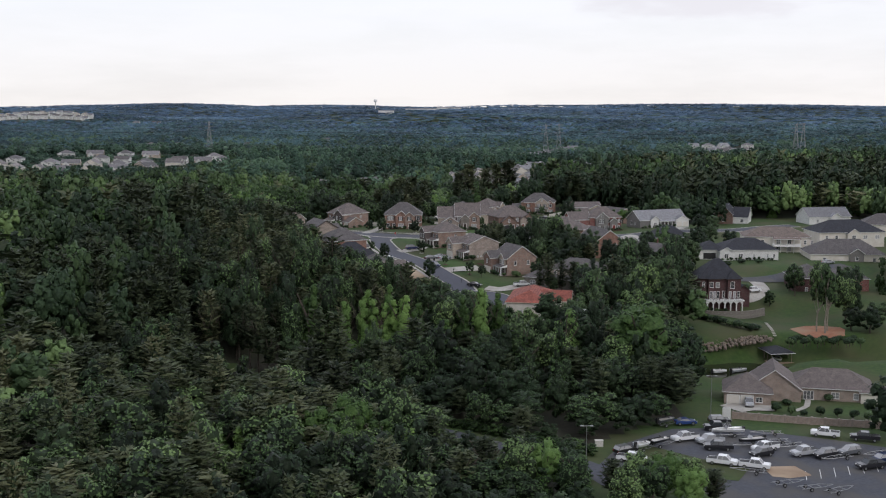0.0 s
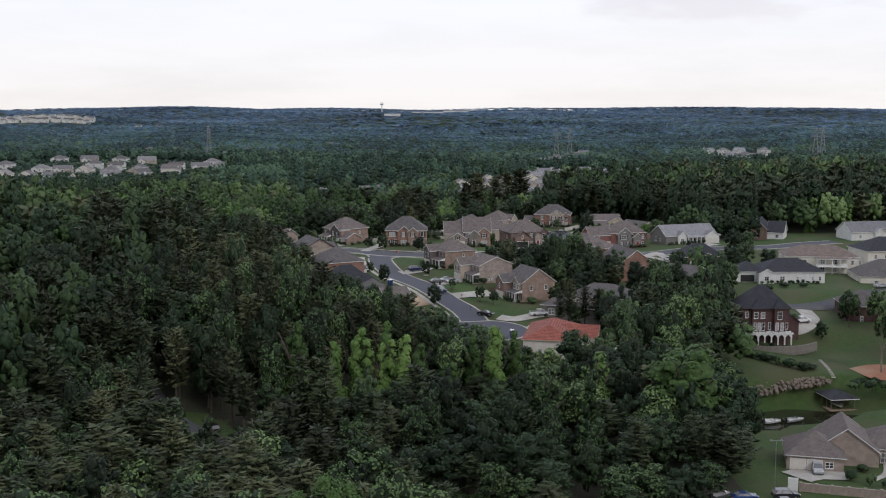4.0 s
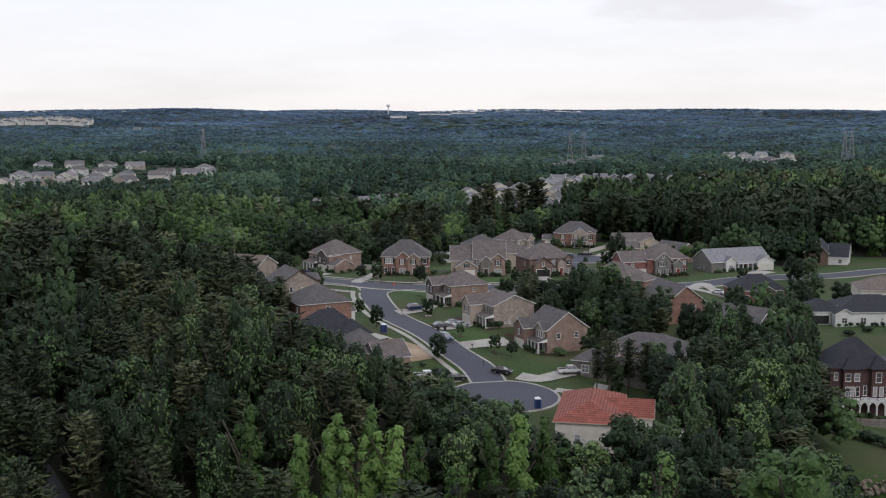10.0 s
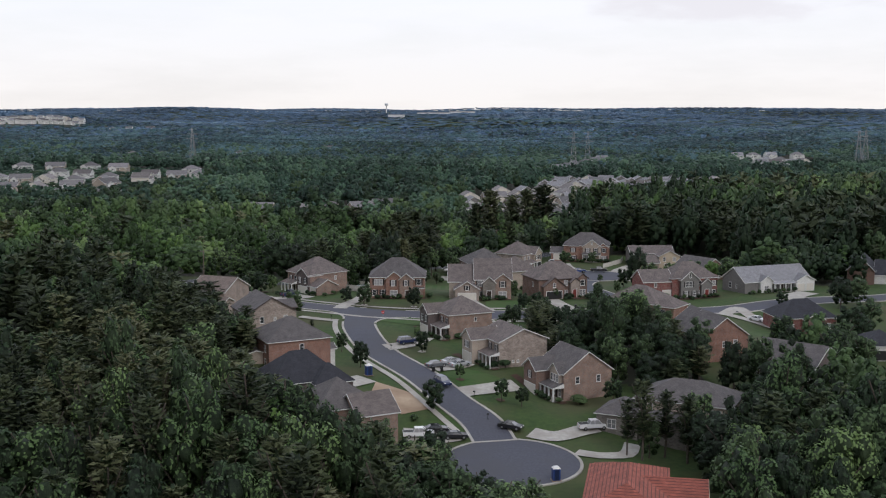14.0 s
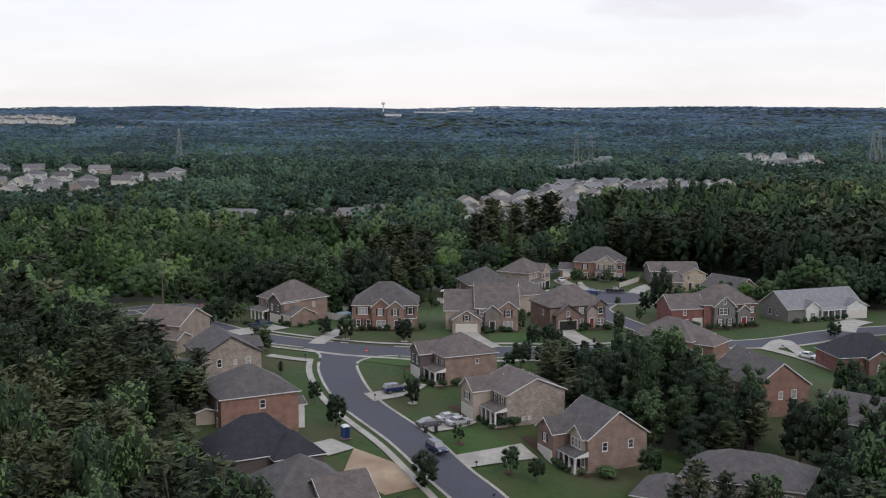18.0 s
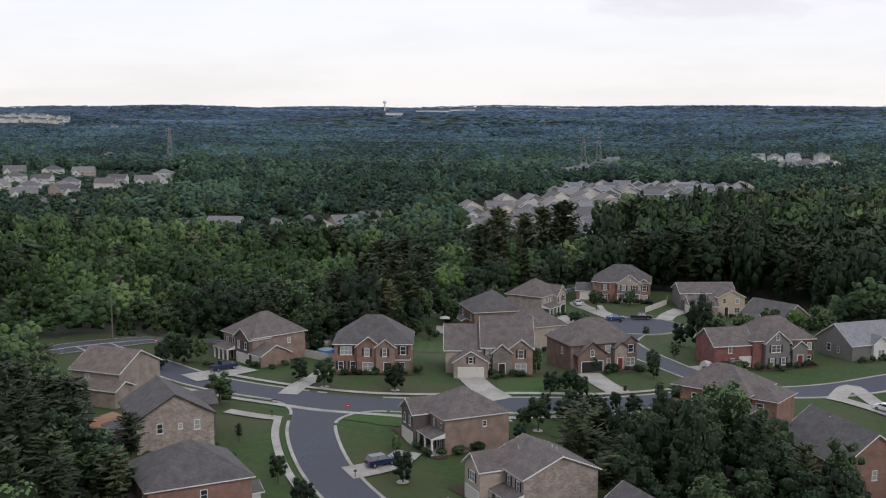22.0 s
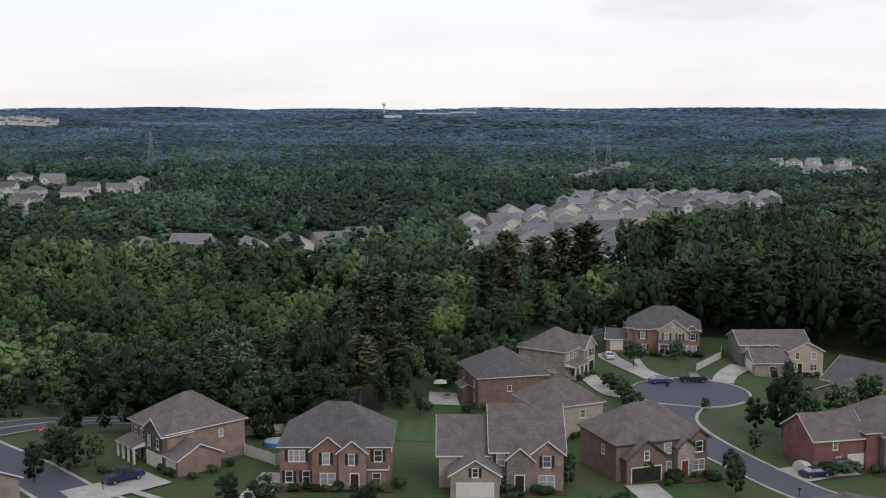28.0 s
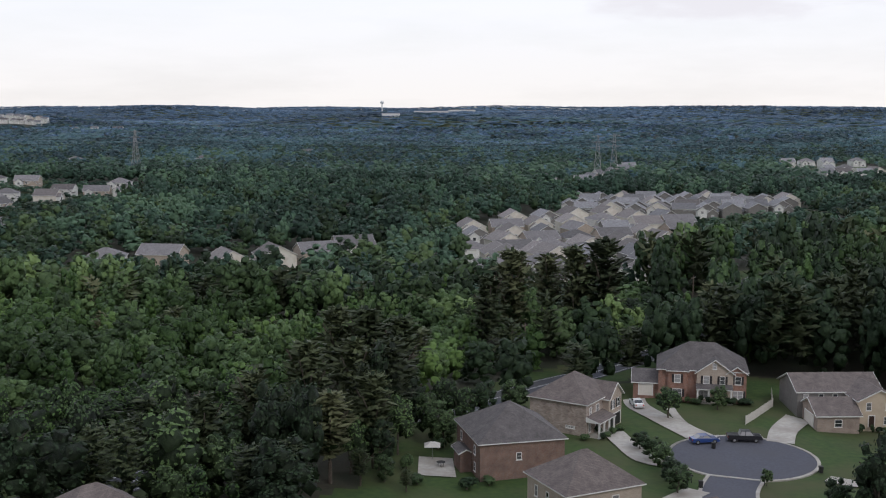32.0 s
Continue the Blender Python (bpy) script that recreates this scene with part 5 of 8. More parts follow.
# ---- far estates ----
def far_house(label, wall, roof, w, d, h, style="x"):
    """A house of the outer estates: main roof, front gable, garage gable and a few windows."""
    hs = thing("house", pose(0, -500, -40), label, "house", "distant houses")
    g = Geo(); g.box(-w / 2, w / 2, -d / 2, d / 2, -3, h)
    if style == "x":
        for xx in (-w / 2, w / 2):
            g.poly([(xx, -d / 2, h), (xx, d / 2, h), (xx, 0, h + 0.275 * d)])
    elif style == "y":
        for yy in (-d / 2, d / 2):
            g.poly([(-w / 2, yy, h), (w / 2, yy, h), (0, yy, h + 0.275 * w)])
    part("wall", g, wall, hs)
    g = Geo()
    if style == "hip":
        hip(g, -w / 2, w / 2, -d / 2, d / 2, h, 0.5)
    else:
        gable(g, -w / 2, w / 2, -d / 2, d / 2, h, 0.55, style)
    part("roof", g, [roof, "trim_white"], hs)
    for k, (cx, hw, dep, hh) in enumerate(((-w / 4, 2.6, 2.4, h * 0.86), (w / 3.4, 3.0, 1.2, h * 0.62))):
        yy = -d / 2 - dep
        g = Geo(); g.box(cx - hw, cx + hw, yy, 0, -3, hh)
        g.poly([(cx - hw, yy, hh), (cx + hw, yy, hh), (cx, yy, hh + hw * 0.77)])
        part("gable_wall", g, ("siding_white", wall)[k], hs)
        g = Geo(); gable(g, cx - hw, cx + hw, yy, 0, hh, 0.77, "y"); part("gable_roof", g, [roof, "trim_white"], hs)
    for xx, yy, zz in ((-w / 4, -d / 2 - 2.4, 3.0), (0.4, -d / 2, 3.4), (w / 3.4, -d / 2 - 1.2, 0.6)):
        g = Geo()
        g.box(xx - 0.85, xx + 0.85, yy - 0.05, yy + 0.1, zz, zz + 1.7, 0); g.box(xx - 0.7, xx + 0.7, yy - 0.07, yy, zz + 0.15, zz + 1.55, 1)
        part("window", g, ["trim_white", "pane"], hs)
    return hs


FAR = [far_house("beige two-storey estate house with a grey-brown roof", "siding_tan", "shingle_far", 16, 12, 5.6), far_house("cream two-storey estate house with a taupe gabled roof", "stucco_white", "shingle_taupe", 13, 14, 5.8, "y"),
       far_house("grey estate house with a pale grey roof", "siding_grey", "shingle_light", 11, 13, 5.6, "y"), far_house("white two-storey estate house with a hipped grey roof", "siding_white", "shingle_far", 14, 12, 5.8, "hip"),
       far_house("white estate house with a dark grey roof", "siding_white", "shingle_grey", 14, 11, 5.8), far_house("pale estate house with a long pale grey roof", "siding_white", "shingle_light", 12, 13, 5.6)]
rng = random.Random(5)
SITES = []


def site(x, y, k, turn):
    SITES.append((x, y))
    copy_thing(FAR[k], pose(x, y, gz(x, y), 0, 0, turn))


def estate(poly, ang, gap, depth, kinds):
    """Rows of houses, back to back along their streets, inside an outline."""
    c, s = math.cos(radians(ang)), math.sin(radians(ang))
    cx, cy = sum(p[0] for p in poly) / len(poly), sum(p[1] for p in poly) / len(poly)
    for j in range(-9, 10):
        for i in range(-16, 17):
            u, v = i * gap + rng.uniform(-1, 1) + (j % 2) * 5, j * depth + rng.uniform(-1.5, 1.5) + 6 * math.sin(i * 0.35)
            x, y = cx + u * c - v * s, cy + u * s + v * c
            if inside(poly, x, y):
                site(x, y, rng.choice(kinds), ang + (180 if rng.random() < 0.3 else 0) + rng.uniform(-9, 9) + (90 if rng.random() < 0.12 else 0))


def inside(poly, x, y):
    odd = False
    for (x0, y0), (x1, y1) in zip(poly, poly[1:] + poly[:1]):
        if (y0 > y) != (y1 > y) and x < (x1 - x0) * (y - y0) / (y1 - y0) + x0:
            odd = not odd
    return odd


for x, y, k, a in ((-121, 772, 3, 10), (-103, 784, 0, 172), (-75, 766, 1, 28), (-60, 780, 1, 205), (-45, 792, 0, 205), (-34, 822, 0, 20)):
    site(x, y, k, a)
for x, y, k, a in ((-372, 1150, 3, 0), (-340, 1142, 0, 10), (-309, 1140, 3, 0), (-280, 1126, 0, 5), (-244, 1092, 4, 0), (-220, 1084, 0, 8), (-203, 1092, 3, -10), (-218, 1128, 3, 0), (-352, 1042, 3, 0), (-331, 1036, 0, 10),
                   (-310, 1032, 1, 0), (-286, 1026, 3, 5), (-262, 1020, 0, 90), (-366, 990, 1, 0), (-344, 984, 1, 5), (-320, 980, 0, 0), (-298, 976, 1, 0), (-274, 984, 0, 12), (-252, 996, 0, 60),
                   (-318, 1085, 3, 5), (-296, 1080, 4, 0), (-270, 1062, 3, 10), (-240, 1050, 1, 90), (-330, 938, 3, 0), (-306, 934, 3, 4), (-282, 930, 0, 0), (-258, 926, 0, 8), (-236, 918, 3, 12), (-214, 898, 0, 20), (-398, 1080, 3, 0), (-392, 1020, 1, 0)):
    site(x, y, k, a)
estate(((14, 738), (37, 716), (69, 696), (102, 800), (131, 944), (90, 978), (70, 985), (16, 940)), 14, 18.0, 27, (0, 1, 1, 2, 1, 3))
estate(((72, 1000), (185, 1004), (226, 1056), (220, 1096), (95, 1118)), -5, 14.0, 22, (2, 2, 5, 2, 1))
for x, y, k, a in ((110, 1235, 5, 20), (122, 1262, 2, 30), (134, 1295, 5, 20), (148, 1330, 2, 10), (165, 1370, 5, 0), (176, 1415, 5, 0), (84, 1250, 3, 10),
                   (318, 1290, 5, 20), (334, 1296, 4, 10), (350, 1290, 5, 0), (366, 1310, 1, 15), (336, 1340, 5, 30), (356, 1352, 3, 0), (341, 1470, 5, 0), (362, 1478, 3, 0), (384, 1486, 5, 8), (420, 1500, 3, 0)):
    site(x, y, k, a)
for i in range(16):
    site(-975 + 15 * i + rng.uniform(-3, 3), 2450 + rng.uniform(-20, 20), rng.choice((3, 4, 5)), rng.uniform(-10, 10))
    site(-965 + 14 * i + rng.uniform(-3, 3), 2510 + rng.uniform(-10, 10), rng.choice((1, 3, 5)), rng.uniform(-10, 10))
for x, y, k in ((-640, 2330, 3), (-610, 2340, 5), (-570, 2345, 0), (-420, 2480, 3), (-255, 1560, 3), (-345, 1533, 3), (-380, 1530, 3), (-160, 1700, 5)):
    site(x, y, k, 5)


# ---- trees ----
def leaf_cloud(rs, lobes, n, size, up=0.35, squash=1.0, loose=0.32):
    """n pointed leaf sprays on the skins of ellipsoid lobes (x, y, z, rx, rz); gives vertices, faces and soft normals."""
    L = np.array(lobes, float)
    wts = L[:, 3] ** 2
    k = rs.choice(len(L), n, p=wts / wts.sum())
    d = rs.normal(size=(n, 3)); d /= np.linalg.norm(d, axis=1)[:, None]
    d[:, 2] = np.where(d[:, 2] < -0.35, -d[:, 2], d[:, 2])
    rad = rs.uniform(0.84 if loose > 0.3 else 0.90, 1.07 if loose > 0.3 else 1.0, n)[:, None]
    c = L[k, :3] + d * rad * np.stack([L[k, 3], L[k, 3], L[k, 4]], 1)
    nrm = d + rs.normal(size=(n, 3)) * loose
    nrm[:, 2] += up
    nrm /= np.linalg.norm(nrm, axis=1)[:, None]
    a = np.cross(nrm, rs.normal(size=(n, 3))); a /= np.linalg.norm(a, axis=1)[:, None]
    b = np.cross(nrm, a)
    s = size * rs.uniform(0.55, 1.35, n)[:, None]
    v = np.stack([c - a * s, c - b * s * 0.72, c + a * s, c + b * s * 0.72], 1)
    v = c[:, None] + (v - c[:, None]) * np.array([1, 1, squash])
    out = d * 0.85 + nrm * 0.30 + np.array([0, 0, 0.25])
    out /= np.linalg.norm(out, axis=1)[:, None]
    return v.reshape(-1, 3), np.arange(4 * n).reshape(n, 4), np.repeat(out, 4, 0)


CUBE = np.array([(x, y, z) for x in (-1, 1) for y in (-1, 1) for z in (-1, 1)], float)
SIDES = np.array([(0, 1, 3, 2), (4, 6, 7, 5), (0, 4, 5, 1), (2, 3, 7, 6), (0, 2, 6, 4), (1, 5, 7, 3)])


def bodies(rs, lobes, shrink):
    """Insides of the lobes, coloured as shade in near crowns: rough six-sided lumps, each turned its own way."""
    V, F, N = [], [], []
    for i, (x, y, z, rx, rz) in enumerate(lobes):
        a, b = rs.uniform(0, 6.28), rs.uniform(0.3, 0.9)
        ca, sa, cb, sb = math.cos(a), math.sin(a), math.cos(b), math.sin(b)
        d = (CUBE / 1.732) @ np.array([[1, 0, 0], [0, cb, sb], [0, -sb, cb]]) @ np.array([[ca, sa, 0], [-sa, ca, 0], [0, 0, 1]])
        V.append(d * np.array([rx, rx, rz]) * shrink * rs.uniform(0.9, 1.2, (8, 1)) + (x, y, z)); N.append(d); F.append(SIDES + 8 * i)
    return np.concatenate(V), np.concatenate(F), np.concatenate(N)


def blob(rs, size):
    """A rough boulder: a cube of four faces a side pushed out to a ball."""
    base = np.array([(x, y, z) for x in (-1, 0, 1) for y in (-1, 0, 1) for z in (-1, 0, 1)], float)
    ids = {tuple(p): i for i, p in enumerate(base)}
    quads = []
    for ax in range(3):
        for sgn in (-1, 1):
            for u in (-1, 0):
                for w in (-1, 0):
                    q = []
                    for du, dw in ((0, 0), (1, 0), (1, 1), (0, 1)):
                        p = [0, 0, 0]; p[ax] = sgn; p[(ax + 1) % 3] = u + du; p[(ax + 2) % 3] = w + dw
                        q.append(ids[tuple(map(float, p))])
                    quads.append(q if sgn > 0 else q[::-1])
    nb = base / np.maximum(np.linalg.norm(base, axis=1), 1)[:, None]
    return nb * np.array(size) * rs.uniform(0.85, 1.1, (27, 1)), np.array(quads)


def lobes_oak(rs, h, r, n=17, low=0.32):
    """An egg-shaped crown: lobes set in a spiral, narrowing to the top, with gaps between them."""
    out = [(0, 0, h * 0.58, r * 0.58, h * 0.26)]
    for i in range(n):
        u = low + (0.90 - low) * (i + rs.uniform(0, 1)) / n
        w = math.sqrt(max(0.03, 1 - ((u - 0.52) / 0.46) ** 2))
        a, q = i * 2.4 + rs.uniform(-.3, .3), w * rs.uniform(0.52, 0.78)
        s = r * rs.uniform(0.24, 0.44) * (0.6 + 0.4 * w)
        out.append((r * q * math.cos(a), r * q * math.sin(a), h * u, s, s * rs.uniform(0.85, 1.15)))
    return out


def lobes_slender(rs, h, r):
    return lobes_oak(rs, h, r, 13, 0.46)[1:]


def lobes_shade(rs, h, r):
    return lobes_oak(rs, h, r, 19, 0.16)


def lobes_vine(rs, h, r):
    return lobes_oak(rs, h, r, 15, 0.18)


def lobes_mid(rs, h, r):
    return lobes_oak(rs, h, r, 8, 0.40)


def lobes_far(rs, h, r):
    return lobes_oak(rs, h, r, 4, 0.5)


def lobes_clump(rs, h, r):
    return lobes_oak(rs, h, r, 2, 0.5)


def lobes_poplar(rs, h, r):
    """A tall crown of upright tufts, several leaders."""
    out = []
    tops = [(rs.uniform(-.5, .5) * r, rs.uniform(-.5, .5) * r, rs.uniform(0.8, 1.0)) for i in range(3)]
    for x, y, t in tops:
        for i in range(6):
            u = t * (0.30 + 0.70 * i / 5)
            a, q = rs.uniform(0, 6.28), r * 0.42 * (1.1 - u / t)
            s = r * (0.46 - 0.24 * u / t) * rs.uniform(0.8, 1.25)
            out.append((x + q * math.cos(a), y + q * math.sin(a), h * u - s * 0.6, s, s * 1.25))
    return out


def pine_boughs(rs, tiers, per, size):
    """A pine: whorls of flat boughs round the stem, each fringed with long needle tufts; height 1, reach 1."""
    C, A, S, N = [], [], [], []
    for i in range(tiers):
        u = 0.30 + 0.66 * (i + rs.uniform(-.3, .3)) / tiers
        v = (u - 0.30) / 0.68
        reach = (0.50 + 0.80 * v) if v < 0.5 else 0.90 * max(0.10, (1.03 - v) / 0.53) ** 0.55
        for a in np.arange(5) * 1.2566 + rs.uniform(0, 6.28) + rs.uniform(-.3, .3, 5):
            L = reach * rs.uniform(0.40, 1.20)
            lift = (0.035 + 0.05 * v) * L
            way = np.array([math.cos(a), math.sin(a), 0.0])
            for t in np.linspace(0.30, 1.0, per) + rs.uniform(-.07, .07, per):
                side = rs.normal() * 0.20 * L * (1.15 - 0.6 * t)
                C.append(way * L * t + np.array([-way[1], way[0], 0]) * side + np.array([0, 0, u + lift * t * t + rs.uniform(-.006, .006)]))
                b = a + np.sign(side) * rs.uniform(0.2, 0.9)
                A.append((math.cos(b), math.sin(b), rs.uniform(-.2, .45)))
                S.append(size * rs.uniform(0.6, 1.35)); N.append((way[0] * 0.45, way[1] * 0.45, 0.9))
    return np.array(C), np.array(A), np.array(S), np.array(N)


def pine_mesh(rs, tiers, per, size, squash):
    """Needle tufts (slot 0) on their boughs and a thin stem of lumps coloured as shade (slot 1)."""
    c, a, sz, nn = pine_boughs(rs, tiers, per, size)
    b = np.cross(nn + rs.normal(size=nn.shape) * 0.35, a); b /= np.linalg.norm(b, axis=1)[:, None]
    a, b = a * sz[:, None], b * sz[:, None] * 0.30
    k = np.array([1, 1, squash])
    v = np.stack([c - a * k, c - b * k, c + a * 1.2 * k, c + b * k], 1).reshape(-1, 3)
    nn = nn + rs.normal(size=nn.shape) * 0.25; nn /= np.linalg.norm(nn, axis=1)[:, None]
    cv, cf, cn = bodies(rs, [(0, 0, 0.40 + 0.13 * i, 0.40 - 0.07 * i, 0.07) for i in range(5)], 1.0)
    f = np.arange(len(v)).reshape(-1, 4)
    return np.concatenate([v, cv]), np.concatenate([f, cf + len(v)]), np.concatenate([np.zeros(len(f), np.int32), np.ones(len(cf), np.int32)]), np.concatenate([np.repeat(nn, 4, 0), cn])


def lobes_bush(rs, h, r):
    return [(rs.uniform(-.4, .4) * r, rs.uniform(-.4, .4) * r, h * rs.uniform(0.4, 0.62), r * rs.uniform(.5, .7), h * rs.uniform(.36, .42)) for i in range(5)]


KINDS = {"oak": (lobes_oak, "leaf_oak"), "shade": (lobes_shade, "leaf_dark"), "poplar": (lobes_poplar, "leaf_vine"), "pine": (None, "leaf_pine"), "bush": (lobes_bush, "leaf_dark"), "vine": (lobes_vine, "leaf_vine"), "mid": (lobes_mid, "leaf_mid"), "far": (lobes_far, "leaf_far_hazed"), "clump": (lobes_clump, "leaf_far_hazed"), "tulip": (lobes_poplar, "leaf_tulip"), "bright": (lobes_oak, "leaf_tulip"), "slender": (lobes_slender, "leaf_oak")}


def crown_normals(v, nn, h, r, share, low=0.5):
    """Soft normals: a share of the direction out of the whole crown, the rest from the tuft."""
    d = v / np.array([r, r, h * (1 - low)]) - np.array([0, 0, low / (1 - low)])
    d /= np.maximum(np.linalg.norm(d, axis=1), 1e-6)[:, None]
    nn = nn * (1 - share) + d * share
    return nn / np.maximum(np.linalg.norm(nn, axis=1), 1e-6)[:, None]


def tree_mesh(kind, seed, n, size, h=1.0, r=0.25, squash=1.0):
    """A crown: leaf sprays (slot 0) and an inside for painted shade (slot 1), with soft normals."""
    rs = np.random.RandomState(seed)
    if kind == "pine":
        tiers = 8 + n // 90
        v, f, mi, nn = pine_mesh(rs, tiers, max(2, round(n / tiers / 5)), size / r * 2.1, squash if h == r else r / h)
        v = v * np.array([r, r, h])
        return v, f, mi, crown_normals(v, nn, h, r, 0.5, 0.6)
    lob = KINDS[kind][0](rs, h, r)
    if squash < 1 and kind != "bush":
        lob = [(x, y, z, a, b if x == 0 and y == 0 and kind != "poplar" else b * squash) for i, (x, y, z, a, b) in enumerate(lob)]
    v, f, nn = leaf_cloud(rs, lob, n, size, 0.4, squash, 0.32 if size > 0.15 and h > 1 or size < 0.07 else 0.15)
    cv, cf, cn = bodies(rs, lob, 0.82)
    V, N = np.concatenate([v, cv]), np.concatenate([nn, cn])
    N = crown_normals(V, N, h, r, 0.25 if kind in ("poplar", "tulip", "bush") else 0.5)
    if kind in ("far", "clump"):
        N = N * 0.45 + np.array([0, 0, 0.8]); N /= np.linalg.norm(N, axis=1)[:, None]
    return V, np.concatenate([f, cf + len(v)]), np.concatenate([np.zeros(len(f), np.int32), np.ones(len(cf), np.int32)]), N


def crown_object_mesh(kind, seed, n, size, h, r):
    v, f, mi, nn = tree_mesh(kind, seed, n, size, h, r)
    me = bpy.data.meshes.new("crown")
    me.materials.append(M[KINDS[kind][1]]); me.materials.append(M["leaf_inner_shade"])
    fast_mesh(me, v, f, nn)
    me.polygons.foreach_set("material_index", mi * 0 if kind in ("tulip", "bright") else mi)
    return me


def trunk_mesh(h, r, kind, seed, skin="bark"):
    rs = random.Random(seed)
    g = Geo()
    top = h * (0.95 if kind in ("pine", "poplar") else 0.7)
    rr = 0.018 * h + 0.05
    pts = [(0, 0, -0.6)] + [(rs.uniform(-.02, .02) * h, rs.uniform(-.02, .02) * h, top * i / 4) for i in range(1, 5)]
    for i in range(4):
        g.bar(pts[i], pts[i + 1], rr * (1 - 0.22 * i), n=7)
    for i in range(7):
        a, u = i * 2.4, rs.uniform(0.35, 0.8)
        b = (r * 0.7 * math.cos(a), r * 0.7 * math.sin(a), h * min(0.95, u + 0.14))
        g.bar((0, 0, h * u * 0.75), b, rr * 0.35, n=4)
    return g.mesh("trunk", skin)


TREE = {}
LABEL = {"oak": "full green broadleaf tree with a rounded crown", "shade": "dark green broadleaf tree with a dense crown", "poplar": "tall narrow green broadleaf tree",
         "pine": "tall dark pine with layered boughs", "tulip": "tall bright green tulip tree with upright tufts", "bush": "low clipped dark green shrub", "slender": "slender pale-trunked tree", "bright": "broad bright green tree with a full crown"}


def tree(x, y, h, r, kind="oak", seed=0, n=1000, size=0.36, group="yard trees", label="", z=None):
    """One tree of its own, with trunk and crown; alike trees share their meshes."""
    key = (kind, seed, n)
    if key not in TREE:
        H = 12.0 if kind != "bush" else 1.6
        R = {"oak": 4.3, "shade": 4.0, "poplar": 3.2, "tulip": 3.2, "bright": 4.3, "slender": 3.0, "pine": 3.6, "bush": 1.0}[kind]
        TREE[key] = (H, R, crown_object_mesh(kind, seed * 7 + 3, n, size, H, R), trunk_mesh(H, R, kind, seed, "bark_pale" if kind == "slender" else "bark"))
    H, R, cm, tm = TREE[key]
    t = thing("shrub" if kind == "bush" else "tree", pose(x, y, gz(x, y) if z is None else z, 0, 0, (seed * 137 + x * 31 + y * 17) % 360), label or LABEL[kind], "shrub" if kind == "bush" else "tree", group)
    t.scale = (r / R, r / R, h / H)
    part("trunk", tm, None, t); part("crown", cm, None, t)
    return t


# plan of the woods: outlines of cleared land, and of the thickets that stand inside it
VILLAGE = ((-2, 326), (4, 334), (-3, 345), (-14, 340), (-24, 346), (-36, 357), (-38, 380), (-46, 406), (-64, 434), (-72, 460), (-88, 484), (-74, 496), (-50, 492), (-24, 496), (-13, 499), (-12, 517), (-4, 521), (-4, 548),
           (12, 566), (28, 574), (38, 588), (64, 590), (80, 582), (100, 574), (106, 552), (92, 530), (110, 514), (140, 524), (196, 518), (204, 470), (204, 420), (164, 396), (146, 362), (132, 336), (124, 314), (100, 312), (82, 318),
           (80, 345), (84, 372), (90, 396), (80, 404), (84, 384), (66, 374), (58, 366), (54, 350), (42, 346), (44, 332), (42, 300), (28, 296), (16, 302), (14, 322))
THICKETS = (((27, 398), (21, 415), (18, 427), (36, 430), (49, 424), (54, 414), (57, 400), (60, 388), (50, 376), (41, 386)), ((98, 520), (110, 505), (128, 498), (140, 524)))
ESTATES = (((10, 738), (34, 714), (66, 692), (76, 700), (106, 800), (134, 944), (196, 998), (234, 1054), (228, 1100), (160, 1116), (96, 1126), (74, 1010), (14, 945)), ((-134, 730), (-70, 726), (-24, 770), (-20, 832), (-44, 836), (-70, 796), (-134, 796)),
           ((-262, 940), (-215, 890), (-205, 915), (-240, 975)), ((305, 1240), (385, 1262), (440, 1510), (330, 1500)), ((-1000, 2405), (-740, 2405), (-740, 2530), (-1000, 2530)))
YARD = ((60, 236), (98, 224), (150, 230), (150, 300), (80, 300), (60, 288))
LAWN = ((80, 298), (160, 296), (170, 360), (84, 352), (76, 330))
LOT = ((28, 150), (28, 206), (38, 223), (51, 237), (64, 240), (112, 236), (136, 262), (120, 292), (66, 286), (62, 262), (63, 242), (91, 224), (122, 210), (122, 150))
ROADS = ((STREET_D, 6.8), (STREET_E[2:], 5.6), (STREET_B, 8.0))
SEG = []
for pts, wd in ROADS:
    SEG += [(p.x, p.y, wd) for p in resample(pts, 4)]
CL = np.array(SEG + [(x, y, 12) for x, y in SITES] + [(92, 537, 11), (78, 566, 13)], float)


def edge_distance(poly, x, y):
    p, best = Vector((x, y)), 1e9
    for a, b in zip(poly, poly[1:] + poly[:1]):
        a, b = Vector(a), Vector(b)
        t = max(0, min(1, (p - a).dot(b - a) / (b - a).length_squared))
        best = min(best, (a + (b - a) * t - p).length)
    return best


def open_place(x, y, margin=0.0):
    """True where no woods stand: lots, roads, lake, car park."""
    if ((CL[:, 0] - x) ** 2 + (CL[:, 1] - y) ** 2 < (CL[:, 2] + margin) ** 2).any() or lake_depth(x, y) > -4:
        return True
    if inside(VILLAGE, x, y):
        return not any(inside(t, x, y) for t in THICKETS)
    return inside(LOT, x, y) or inside(LAWN, x, y) or inside(YARD, x, y) or any(inside(e, x, y) for e in ESTATES)


def scatter(y0, y1, step, slope, side, seed, jitter=0.42):
    """Jittered places in a fan that opens along the valley."""
    rs = np.random.RandomState(seed)
    out = []
    y = y0
    while y < y1:
        w = slope * y + side
        for x in np.arange(-w, w, step):
            out.append((x + rs.uniform(-jitter, jitter) * step, y + rs.uniform(-jitter, jitter) * step))
        y += step
    return out


